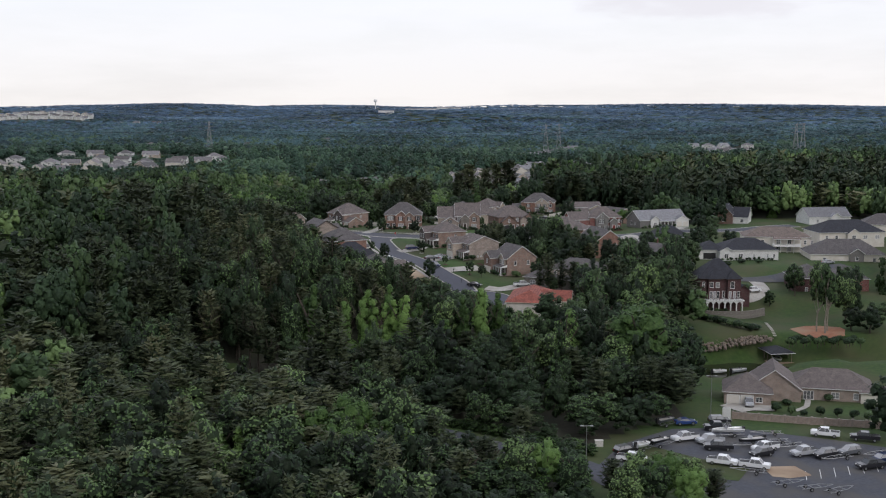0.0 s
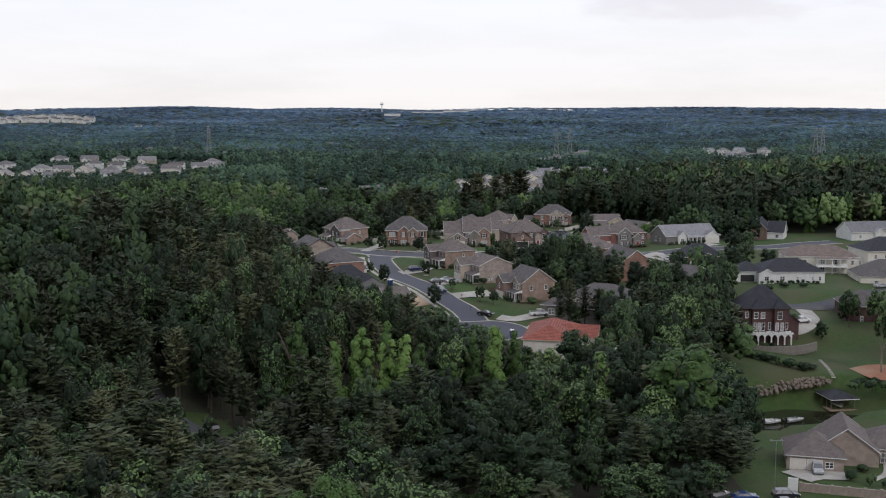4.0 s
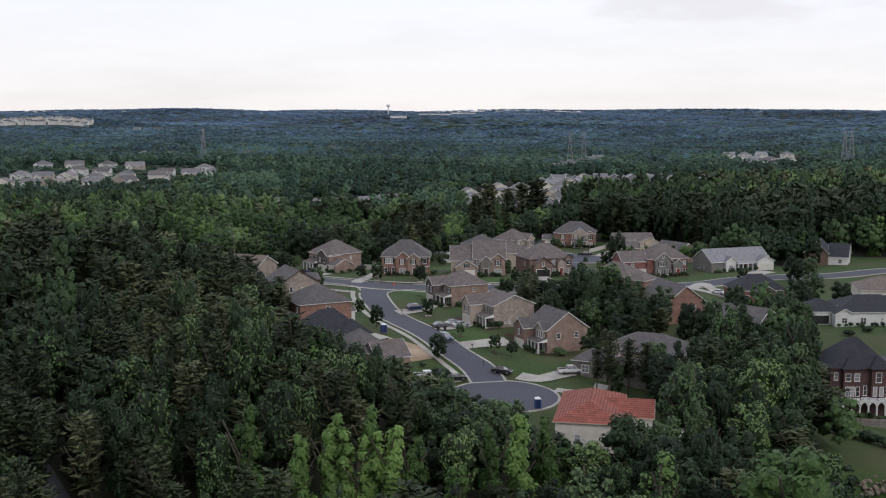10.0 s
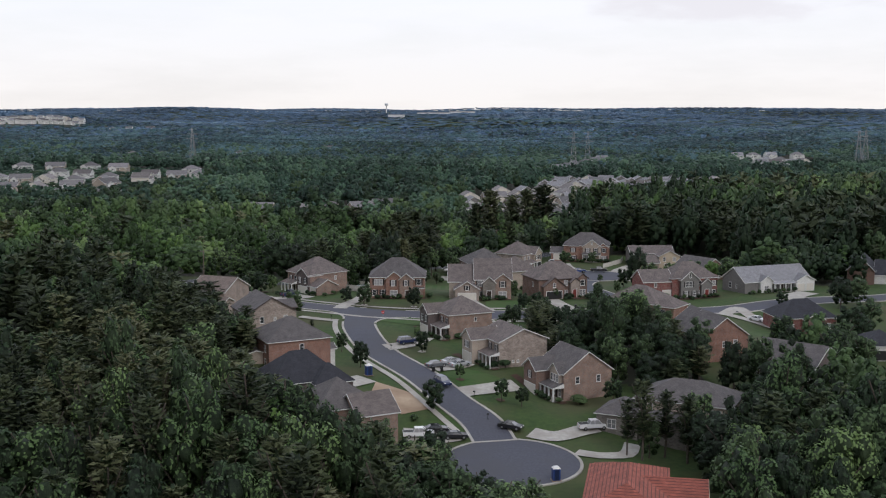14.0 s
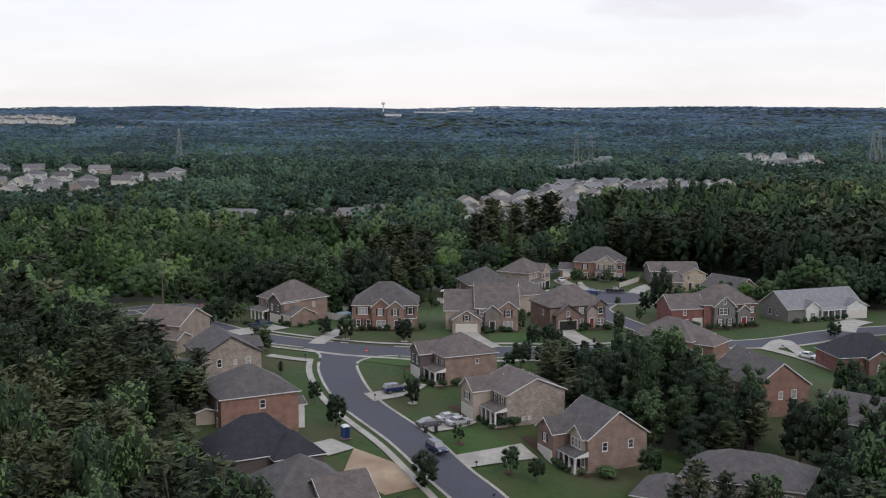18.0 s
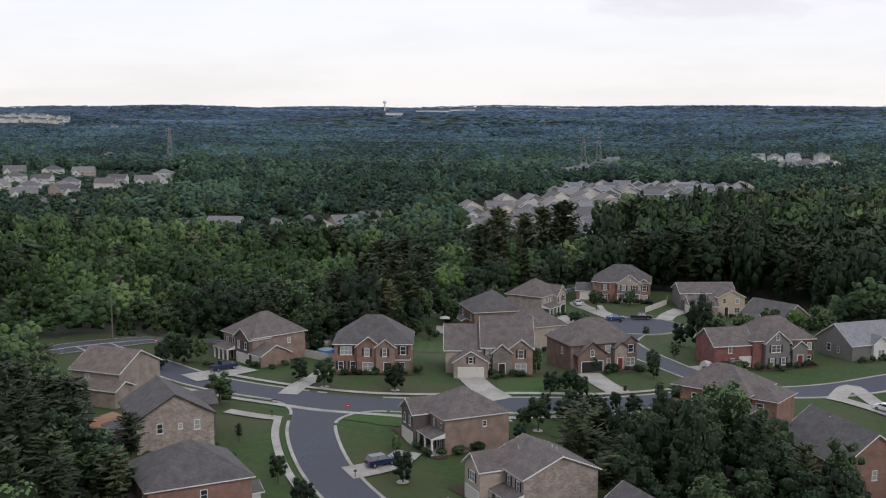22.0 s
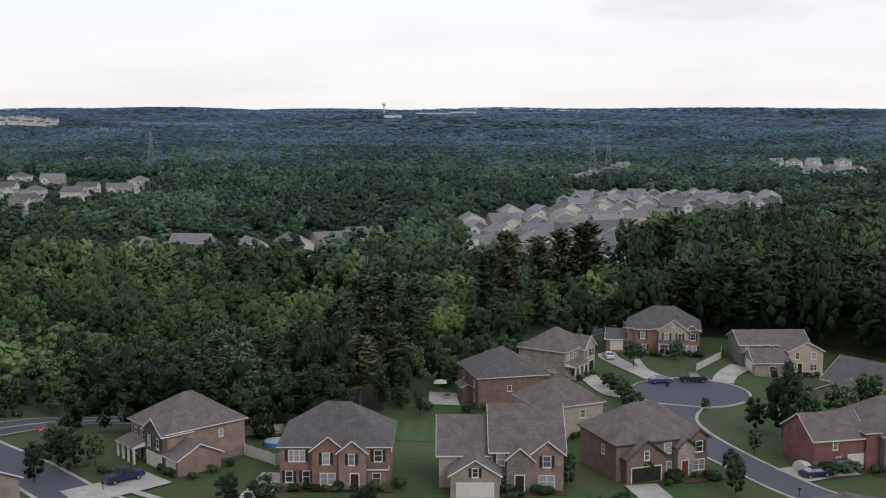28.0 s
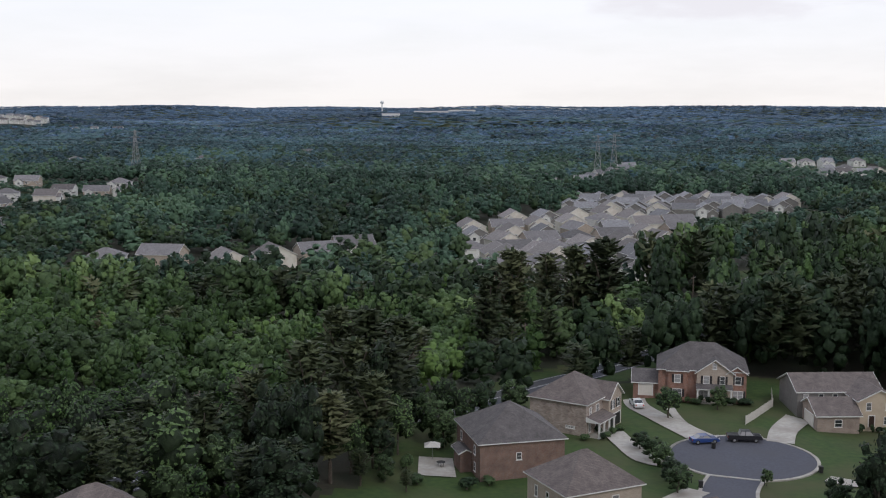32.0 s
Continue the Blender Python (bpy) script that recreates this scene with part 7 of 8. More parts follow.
# young trees on the grass in front of the car park
slab("grass_verge", ((28.3, 176), (28.3, 191), (33, 195.5), (42, 195), (50, 190), (52, 180), (47, 174)), "grass", "rough grass verge in front of the car park", "grass", 0.2)
for i, (x, y, h, r) in enumerate(((31, 187, 8.2, 3.0), (35.5, 189.5, 8.6, 3.2), (40, 187, 9.6, 3.6), (44.5, 188.5, 8.0, 3.2), (48, 184.5, 7.2, 3.0), (37, 182, 9.4, 3.4), (43, 181, 9.0, 3.2), (32, 179, 9.0, 3.2),
                                  (9, 189, 11.5, 3.8), (14.5, 187, 12, 4.0), (20, 190, 10.5, 3.6), (24, 184, 10, 3.4), (5, 183, 11, 3.8))):
    tree(x, y, h, r, ("pine", "oak", "bright", "oak")[i % 4], i % 4, n=1300, size=0.24, group="woodland trees", label="young green tree beside the car park")
# big trees that half hide the tiled house
for x, y, h, r, kd, sd in ((31.0, 293, 15, 4.6, "shade", 1), (38, 299, 12, 4.2, "shade", 2), (44.5, 310, 16.5, 4.6, "oak", 3), (24, 290, 11, 4, "oak", 0), (20, 293, 9, 3.6, "oak", 1), (46, 322, 14, 4.2, "shade", 0), (50, 334, 13, 4.4, "oak", 2),
                           (50, 267, 21.5, 9.2, "bright", 0), (58, 276, 16, 6.0, "oak", 2), (44, 262, 14, 5, "oak", 1), (63, 268, 15, 4.2, "shade", 1), (60, 318, 19, 5.0, "oak", 2), (72, 331, 25, 4.6, "shade", 3), (67, 324, 20, 5, "shade", 0),
                           (55, 306, 14, 4.6, "oak", 3), (76, 344, 20, 4.4, "shade", 2), (38, 282, 12, 4.4, "shade", 3), (66, 300, 12, 4.4, "oak", 1), (62, 352, 20, 4.4, "oak", 0), (57, 346, 15, 4.2, "shade", 2)):
    tree(x, y, h, r, kd, sd, n=1500, size=0.25, group="woodland trees", label="large green tree near the tiled roof house")
for x, y, h, r, kd, sd in ((-6, 531, 9, 3.0, "shade", 1), (-3.5, 539, 10, 3.2, "oak", 0), (2, 546, 9, 3.0, "shade", 2), (7, 551, 9, 3.0, "oak", 3), (-8.5, 523.5, 6, 2.2, "pine", 0), (-1.5, 521.5, 3.6, 1.5, "pine", 1), (4, 543, 7, 2.4, "shade", 3), (11, 555, 9, 3.0, "shade", 0),
                           (-10.5, 529, 10, 3.0, "oak", 2), (-5, 526, 4.5, 1.8, "shade", 1), (17, 562, 8, 3.0, "shade", 2), (-2, 552, 10, 3.2, "shade", 1), (4, 558, 9, 3.0, "oak", 0)):
    tree(x, y, h, r, kd, sd, n=1000, size=0.27, group="woodland trees", label="dark green tree screening a back patio")
# ragged pines and thin trees among the houses of the hollow
for x, y, h, r, kd, sd in ((36.5, 350.5, 15.5, 3.0, "pine", 0), (41, 353, 13, 2.8, "pine", 1), (44.5, 350, 13, 3.0, "pine", 2), (34, 352, 11, 2.2, "pine", 3), (47.5, 356, 12, 3.2, "oak", 1), (60, 380, 12, 3.6, "shade", 2), (53, 386, 12, 3.2, "shade", 0), (38, 402, 17, 3.6, "shade", 1),
                           (41, 412, 14, 3.6, "shade", 2), (45.5, 417, 14.5, 5.0, "oak", 1), (33, 408, 12, 3.2, "shade", 0), (47, 405, 13, 2.8, "pine", 1), (30, 418, 10, 3.0, "shade", 3), (51, 395, 12, 2.6, "pine", 2), (66, 383, 13, 3.8, "shade", 3), (72, 376, 12, 3.6, "shade", 1), (78, 400, 11, 3.6, "shade", 2),
                           (86, 402, 12, 4.0, "shade", 1), (92, 408, 11, 4.0, "shade", 3), (84, 392, 13, 4.0, "oak", 0), (93, 398, 10, 3.6, "shade", 0), (79, 412, 10, 3.0, "oak", 2), (102, 432, 9, 3.8, "shade", 2), (108, 436, 10, 4.2, "shade", 1), (116, 434, 8, 3.6, "shade", 0)):
    tree(x, y, h, r, kd, sd, n=1000, size=0.27, group="woodland trees", label=WOOD_LABEL[kd])
# tall slender trees on the clay bank
for x, y, h, r in ((111.0, 318, 19, 2.6), (112.6, 315.5, 21, 2.9), (114.2, 318.5, 18, 2.5)):
    tree(x, y, h, r, "slender", 1, n=1000, size=0.27, label="slender pale-trunked tree on the clay bank")
for x, y, h, r, kd in ((122, 326, 15, 3.4, "oak"), (125.5, 331, 17, 3.6, "shade"), (121, 318, 7, 3.2, "shade"), (125, 314, 7.5, 3.4, "shade"), (129, 320, 8, 3.6, "shade"), (108, 354, 5.5, 2.0, "shade"), (118, 366, 6, 1.6, "shade")):
    tree(x, y, h, r, kd, 2, n=1000, size=0.27, label="dark green tree on the slope above the cove")
stones = thing("stepping_stones", pose(0, 0, 0), "pale stepping stones leading down the lawn to the dock", "path")
for i in range(13):
    u = i / 12
    x, y = 101.2 - 3.4 * u, 334.5 - 20.0 * u
    g = Geo(); g.box(-.45, .45, -.3, .3, -.1, .12)
    part("stone", g, "concrete", stones, at=pose(x, y, gz(x, y), 0, 0, 8 * math.sin(i * 2.1)))
for i in range(11):
    tree(80 + i * 1.25 + (i % 2) * .5, 331 - i * 1.15, 2.2, 1.5, "bush", i % 3, n=260, size=0.17, group="bank shrubs", label="rough green shrub on the bank above the cove")
for x, y, h, r in ((-16, 466.6, 1.5, 0.8), (-11.5, 466.5, 1.6, 0.9), (-6.5, 466.7, 1.7, 1.0), (-3.2, 467.5, 1.9, 1.1), (13.4, 464.4, 1.1, 0.9), (17.2, 465.8, 1.1, 1.5), (12.3, 463, 1.3, 0.9), (37, 474.4, 1.3, 1.0), (42.8, 476.2, 1.3, 1.6), (35.6, 473, 1.1, 0.8),
                   (-33, 472, 1.2, 0.8), (-30.6, 475, 1.2, 1.0), (-28.8, 478.5, 1.1, 1.0), (24.5, 378.8, 1.2, 1.0), (21.5, 383.5, 1.3, 0.9), (19, 388, 1.2, 0.9), (28.5, 377.6, 2.2, 1.8), (12, 396.5, 1.5, 1.4), (14.5, 396.5, 2.0, 1.7), (8.5, 402, 1.2, 0.9), (6, 405.5, 1.2, 0.9),
                   (1.8, 421, 1.3, 1.0), (4.5, 421.6, 1.6, 1.4), (7.5, 422.8, 1.8, 1.6), (-2, 425.5, 1.2, 0.8), (-5.5, 421.5, 3.2, 1.0), (70, 483, 1.2, 0.9), (74, 481.6, 1.2, 0.9), (78, 484.6, 1.2, 0.9), (82, 486, 1.2, 0.9), (62, 482.4, 2.0, 2.4), (65, 482.8, 2.0, 2.0), (93, 486.4, 1.2, 0.9), (98, 488.4, 1.2, 0.9),
                   (48, 570.6, 1.3, 1.0), (52, 568.4, 1.3, 1.0), (58, 568, 1.5, 1.6), (61, 567.6, 1.5, 1.6), (28, 546.4, 1.3, 1.0), (31, 551, 1.2, 0.9), (35, 552, 1.2, 0.8), (0, 525, 1.8, 1.4), (7.5, 523, 2.0, 1.6), (3, 541.5, 2.4, 1.4), (11, 524.5, 1.6, 1.2), (-1.8, 532, 2.6, 1.2),
                   (77.8, 247.5, 2.2, 1.5), (80.3, 244.2, 2.2, 1.2), (83, 243.4, 1.4, 1.0), (86.8, 243.9, 2.2, 1.2), (90.1, 242.4, 2.2, 1.2), (92.8, 240.3, 2.2, 1.2), (95.6, 238.8, 2.2, 1.2), (82, 252.5, 1.6, 1.3), (86, 257, 1.4, 1.3), (93, 256.5, 2.0, 1.6), (100, 256, 1.8, 1.4),
                   (106, 399, 1.6, 1.8), (112, 402, 1.6, 1.8), (118, 402, 1.6, 1.8), (101.8, 362, 2.6, 2.0), (-47, 474.5, 1.2, 0.8), (-45.6, 472.6, 1.3, 0.8), (-34, 414, 1.7, 1.8), (-37.5, 412.6, 1.8, 2.0), (-42, 411.6, 1.9, 2.0), (-31, 416, 1.5, 1.5),
                   (86, 330, 1.6, 2.2), (90, 327, 1.6, 2.2), (82, 333, 1.6, 2.2), (94, 322, 1.6, 2.4), (-15.5, 367, 1.2, .8), (-4.5, 365, 1.4, 1.0)):
    tree(x, y, h, r, "bush", int(x * 3 + y) % 3, n=260, size=0.17, group="garden shrubs")
# shrubs of mixed size along the house fronts
rsh = random.Random(12)
for hx, hy, a, x0, x1, yf in ((21, 389.8, -66, 5.6, 11, -3.0), (8.6, 406, -66, 5.4, 11, -2.8), (-2.2, 431, -66, 5.4, 11, -2.8), (-19.9, 468.3, 0, 0, 15, -2.2), (3, 467.7, 0, 8, 16.5, -2.0), (29.6, 473.5, 20, 6.8, 14, -0.6), (45.5, 573, -11, 0.5, 16, -2.6),
                              (60, 483, 12, 9, 23, -2.0), (90.6, 487, 19, 0, 16, -2.6), (-45.2, 484.6, -48, 11.4, 15.4, -1.2), (20, 500, 25, 0, 11, -1.0), (28.5, 548.4, 57, 0, 6, -3.2), (69, 562, 2, 9, 16, -7.0), (-2.2, 431, 24, 0, 11, -1.0), (21, 389.8, 24, -0.5, 11, 0),
                              (-45.2, 415.7, 26, 12.6, 14, 1), (98.7, 410, 0, 8, 28, -1.2), (84.2, 349, 0, 0, 13, -4.4)):
    c, sn = math.cos(radians(a)), math.sin(radians(a))
    u = x0
    while u < x1:
        r = rsh.uniform(0.45, 1.0)
        px, py = hx + c * u - sn * yf, hy + sn * u + c * yf
        tree(px, py, rsh.uniform(0.8, 1.7), r, "bush", rsh.randrange(3), n=260, size=0.17, group="garden shrubs", label="rounded shrub in a bed along a house front")
        u += r * rsh.uniform(1.6, 3.0)
# reeds on the shore
for i in range(16):
    tree(99.5 + i * 1.25, 306.6 + (i % 3) * 1.1 - i * 0.22, 2.2, 1.4, "bush", i % 3, n=260, size=0.17, group="shore plants", label="low pale reedy plant on the shore")
# clipped hedge along the cross street
for i in range(13):
    tree(44 + i * 1.75, 444.0 + i * 0.52, 1.3, 1.25, "bush", i % 3, n=260, size=0.17, group="hedge plants", label="clipped dark hedge plant beside the street")


# ---- vehicles ----
def wheel_mesh(r, w):
    g = Geo()
    n = 16
    for i in range(n):
        a0, a1 = 6.2832 * i / n, 6.2832 * (i + 1) / n
        p = [(r * math.cos(a), r * math.sin(a)) for a in (a0, a1)]
        q = [(0.62 * r * math.cos(a), 0.62 * r * math.sin(a)) for a in (a0, a1)]
        for s in (-1, 1):
            g.poly([(p[0][0], s * w / 2, p[0][1]), (p[1][0], s * w / 2, p[1][1]), (q[1][0], s * w / 2, q[1][1]), (q[0][0], s * w / 2, q[0][1])])
        g.poly([(p[0][0], -w / 2, p[0][1]), (p[1][0], -w / 2, p[1][1]), (p[1][0], w / 2, p[1][1]), (p[0][0], w / 2, p[0][1])])
    rim = Geo()
    for i in range(n):
        a0, a1 = 6.2832 * i / n, 6.2832 * (i + 1) / n
        for s in (-1, 1):
            rim.poly([(0, s * w * 0.42, 0), (0.62 * r * math.cos(a0), s * w * 0.47, 0.62 * r * math.sin(a0)), (0.62 * r * math.cos(a1), s * w * 0.47, 0.62 * r * math.sin(a1))])
    return g.mesh("tyre", "tyre"), rim.mesh("rim", "steel")


WHEEL = wheel_mesh(0.36, 0.24)
# side outlines, front at +x: (length, width, body profile, cabin profile (x bottom, x top pairs), heights)
SHAPE = {"sedan": (4.8, 1.82, ((-2.4, .55), (-2.35, .95), (-1.5, 1.02), (1.0, .98), (2.1, .85), (2.4, .6), (2.35, .32), (-2.35, .32)), (-1.75, 1.15, -1.0, 0.35, 1.45), 0.98),
         "suv": (4.8, 1.92, ((-2.4, .6), (-2.38, 1.1), (-1.5, 1.14), (1.0, 1.1), (2.2, 1.0), (2.4, .7), (2.35, .4), (-2.35, .4)), (-2.3, 1.25, -1.95, 0.45, 1.78), 1.1),
         "pickup": (5.8, 2.0, ((-2.9, .62), (-2.9, 1.15), (-0.9, 1.17), (1.1, 1.17), (2.7, 1.1), (2.9, .8), (2.85, .45), (-2.85, .45)), (-0.95, 1.6, -0.75, 0.85, 1.88), 1.15)}
CARS = {}


def car(x, y, rz, kind, paint, label, group="parked vehicles", covered=False):
    key = (kind, paint)
    if key not in CARS:
        L, W_, prof, (cb0, cb1, ct0, ct1, ch), belt = SHAPE[kind]
        b = Geo()
        h = W_ / 2
        for s in (-1, 1):
            b.poly([(px, s * h * (0.94 if pz > 0.9 else 1.0), pz) for px, pz in (prof if s > 0 else prof[::-1])])
        for (x0, z0), (x1, z1) in zip(prof, prof[1:] + prof[:1]):
            k0, k1 = h * (0.94 if z0 > 0.9 else 1.0), h * (0.94 if z1 > 0.9 else 1.0)
            b.poly([(x0, -k0, z0), (x0, k0, z0), (x1, k1, z1), (x1, -k1, z1)])
        rw = h * 0.78
        b.poly([(ct0, -rw, ch), (ct1, -rw, ch), (ct1, rw, ch), (ct0, rw, ch)])
        b.poly([(ct0, -rw, ch - .06), (ct0, -rw, ch), (ct0, rw, ch), (ct0, rw, ch - .06)])
        if kind == "pickup":
            b.box(-2.84, -1.0, -h * .94, -h * .86, 1.1, 1.22); b.box(-2.84, -1.0, h * .86, h * .94, 1.1, 1.22)
        for f in (ct0 * 0.98, (ct0 + ct1) / 2, ct1 * 0.98):
            for s in (-1, 1):
                b.bar((f + (0.1 if f == ct0 * 0.98 else 0), s * rw * 1.01, ch), (f + (cb0 - ct0 if f < -0.3 else (cb1 - ct1 if f > (ct0 + ct1) / 2 + .1 else 0)) * 0.9, s * h * 0.93, belt), 0.05, n=4)
        gl = Geo()
        lo = [(cb0, -h * .92, belt - .02), (cb1, -h * .92, belt - .02), (cb1, h * .92, belt - .02), (cb0, h * .92, belt - .02)]
        hi_ = [(ct0, -rw, ch - .03), (ct1, -rw, ch - .03), (ct1, rw, ch - .03), (ct0, rw, ch - .03)]
        for i in range(4):
            j = (i + 1) % 4
            gl.poly([lo[i], lo[j], hi_[j], hi_[i]])
        bed = None
        if kind == "pickup":
            bed = Geo(); bed.box(-2.82, -1.02, -h * .85, h * .85, 1.15, 1.19)
            bed = bed.mesh("load_bed", "black")
        lt, tl = Geo(), Geo()
        for s in (-1, 1):
            lt.box(L / 2 - .12, L / 2 + .01, s * h * .7 - .18, s * h * .7 + .18, belt - .34, belt - .18); tl.box(-L / 2 - .01, -L / 2 + .08, s * h * .78 - .1, s * h * .78 + .1, belt - .35, belt - .1)
        CARS[key] = (b.mesh("body", "paint_" + paint), gl.mesh("cabin_glass", "pane"), bed, lt.mesh("headlight", "trim_white"), tl.mesh("tail_light", "sign_red"), L * 0.31, h - .1)
    bm_, gm_, bed, lt, tl, wx, wy = CARS[key]
    c = thing("car" if kind != "pickup" else "pickup_truck", pose(x, y, gz(x, y) + 0.2, 0, 0, rz), label, "car" if kind != "pickup" else "truck", group)
    part("body", bm_, None, c); part("cabin_glass", gm_, None, c); part("headlight", lt, None, c); part("tail_light", tl, None, c)
    if bed:
        part("load_bed", bed, None, c)
    for sx_ in (-1, 1):
        for sy_ in (-1, 1):
            w_ = part("wheel", WHEEL[0], None, c, at=pose(sx_ * wx, sy_ * wy, 0.36)); part("rim", WHEEL[1], None, w_)
    return c


for x, y, a, kd, pt, lb in ((0.8, 383, -62, "suv", "navy", "dark blue SUV parked at the kerb"), (-0.6, 395.4, 30, "sedan", "grey", "grey saloon car on a concrete drive"), (2.8, 398.8, 30, "sedan", "silver", "silver saloon car on a concrete drive"),
                            (4.6, 396.6, 30, "sedan", "silver", "silver car near the stone house"), (-7.6, 415.8, 30, "suv", "navy", "dark blue SUV on a concrete drive"), (-42.6, 470.8, 42, "pickup", "navy", "dark blue pickup in front of the garage"),
                            (13.8, 363.6, -25, "sedan", "black", "black saloon car beside the turning circle"), (-3.6, 358.0, 5, "pickup", "white", "white pickup on the parking pad"), (-0.4, 361, 8, "sedan", "black", "black car behind the white pickup"), (3.2, 358.8, 8, "sedan", "black", "long black saloon car on the pad"),
                            (14.2, 328.5, 70, "sedan", "white", "white car on the gravel track"), (29.4, 363.2, 10, "pickup", "white", "white pickup by the grey stone house"), (48.0, 544.6, 10, "sedan", "blue", "small blue car at the turning circle"), (55.0, 545.6, -4, "pickup", "black", "black pickup at the turning circle"),
                            (40.6, 568.5, 95, "sedan", "white", "white car on the long driveway"), (59.2, 480.4, 18, "sedan", "navy", "dark blue car on the drive"), (65.0, 484.4, 18, "suv", "black", "black SUV beside the red brick house"),
                            (104.6, 361.5, 20, "pickup", "white", "white van-like truck on the lake house drive"), (73, 252, -100, "suv", "silver", "silver SUV before the garages"), (-48, 275.5, 128, "suv", "black", "dark car beside the narrow road"), (85, 453, -50, "sedan", "white", "white car on the curving drive"),
                            (144, 404, 20, "sedan", "silver", "silver car near the grey roofed house")):
    car(x, y, a, kd, pt, lb)
# the car park
for x, y, a, kd, pt, lb in ((81.6, 226, 160, "pickup", "white", "white pickup parked along the verge"), (88.6, 222.6, 162, "pickup", "black", "black pickup parked along the verge"), (51.7, 223, 200, "pickup", "white", "white pickup on the car park"), (56.5, 221.5, 195, "pickup", "silver", "silver pickup towing a boat"),
                            (57, 216.8, 172, "pickup", "black", "black pickup on the car park"), (66.2, 216.2, 205, "pickup", "white", "white pickup with a trailer"), (64.4, 212.6, 205, "suv", "black", "black SUV on the car park"), (73, 213, 200, "pickup", "silver", "silver pickup on the car park"),
                            (76.6, 211.6, 200, "suv", "black", "black SUV among parked trucks"), (61.0, 205.2, -22, "pickup", "white", "white pickup facing the trees"), (55.4, 207.4, -22, "pickup", "white", "white pickup half hidden by shrubs"), (82, 213.4, 200, "suv", "grey", "grey SUV on the car park"),
                            (54.7, 236, 8, "sedan", "blue", "bright blue saloon car at the end"), (62.4, 237.2, 4, "suv", "black", "black SUV near the lamp post"), (38, 214.6, 30, "suv", "black", "black SUV under the trees"), (38.4, 209.4, -20, "pickup", "white", "white truck under the trees"),
                            (86.5, 208.5, 200, "suv", "navy", "dark blue SUV on the car park"), (90.5, 205.5, 200, "sedan", "grey", "grey saloon car on the car park"), (83, 205, 195, "pickup", "black", "black pickup on the car park"), (60.6, 231.8, 178, "pickup", "black", "black pickup towing a boat")):
    car(x, y, a, kd, pt, lb)


def boat(x, y, rz, hull, label, L=6.2, tower=False):
    b = thing("boat", pose(x, y, gz(x, y) + 0.2, 0, 0, rz), label, "boat", "boats on trailers")
    g = Geo()
    n = 10
    secs = []
    for i in range(n + 1):
        u = i / n
        w = 1.15 * math.sqrt(max(0.0, 1 - u ** 3.2)) + 0.02
        secs.append((-L / 2 + L * u, w, 0.75 + 0.35 * u ** 3))
    for (x0, w0, k0), (x1, w1, k1) in zip(secs, secs[1:]):
        for s in (-1, 1):
            g.poly([(x0, 0, k0), (x1, 0, k1), (x1, s * w1 * .75, k1 + .35), (x0, s * w0 * .75, k0 + .35)])
            g.poly([(x0, s * w0 * .75, k0 + .35), (x1, s * w1 * .75, k1 + .35), (x1, s * w1, 1.65), (x0, s * w0, 1.65)])
            g.poly([(x0, s * w0, 1.65), (x1, s * w1, 1.65), (x1, s * w1 * .8, 1.66), (x0, s * w0 * .8, 1.66)])
    g.poly([(-L / 2, -1.15, 1.65), (-L / 2, 1.15, 1.65), (-L / 2, .86, 1.1), (-L / 2, 0, .75), (-L / 2, -.86, 1.1)])
    part("hull", g, hull, b)
    g = Geo()
    for (x0, w0, k0), (x1, w1, k1) in zip(secs, secs[1:]):
        g.poly([(x0, -w0 * .8, 1.45), (x1, -w1 * .8, 1.45), (x1, w1 * .8, 1.45), (x0, w0 * .8, 1.45)])
    part("deck", g, "canvas", b)
    g = Geo(); g.box(-L / 2 - .4, -L / 2 + .1, -.22, .22, .8, 2.0); part("outboard_motor", g, "black", b)
    g = Geo(); g.poly([(.5, -.8, 1.65), (.5, .8, 1.65), (.1, .7, 2.15), (.1, -.7, 2.15)]); part("windscreen", g, "pane", b)
    if tower:
        g = Geo()
        for s in (-1, 1):
            g.bar((-.6, s, 1.65), (-.2, s * .8, 3.0), .05); g.bar((.6, s, 1.65), (-.2, s * .8, 3.0), .05)
        g.bar((-.2, -.8, 3.0), (-.2, .8, 3.0), .05)
        part("tow_tower", g, "steel", b)
    trailer(b, L)
    return b


def trailer(parent, L):
    g = Geo()
    for s in (-1, 1):
        g.bar((-L / 2, s * .8, .55), (L * .3, s * .8, .55), .06); g.bar((L * .3, s * .8, .55), (L / 2 + 1.2, 0, .55), .06)
    for u in (-.4, -.1, .2):
        g.bar((L * u, -.8, .55), (L * u, .8, .55), .05)
    fr = part("trailer_frame", g, "steel", parent)
    for s in (-1, 1):
        w_ = part("wheel", WHEEL[0], None, parent, at=pose(-L * .18, s * 1.02, .34)); part("rim", WHEEL[1], None, w_)


boat(61.4, 226.8, 186, "paint_white", "white motor boat with a tow tower on a trailer", 6.8, True)
boat(64.4, 219.6, 196, "paint_black", "dark bass boat on a trailer", 5.8)
boat(45.8, 218.8, 28, "paint_black", "dark fishing boat on a trailer", 5.0)
boat(41.8, 216.2, 28, "paint_white", "white watercraft on a trailer", 3.4)
boat(50.2, 234.4, 30, "paint_grey", "covered grey boat near the trees", 4.6)
boat(77.6, 296.4, 12, "paint_white", "small white boat on the cove", 4.2).location.z = LAKE_Z - 0.75
boat(83.2, 297.6, 20, "paint_silver", "pale grey boat moored on the cove", 4.8).location.z = LAKE_Z - 0.75
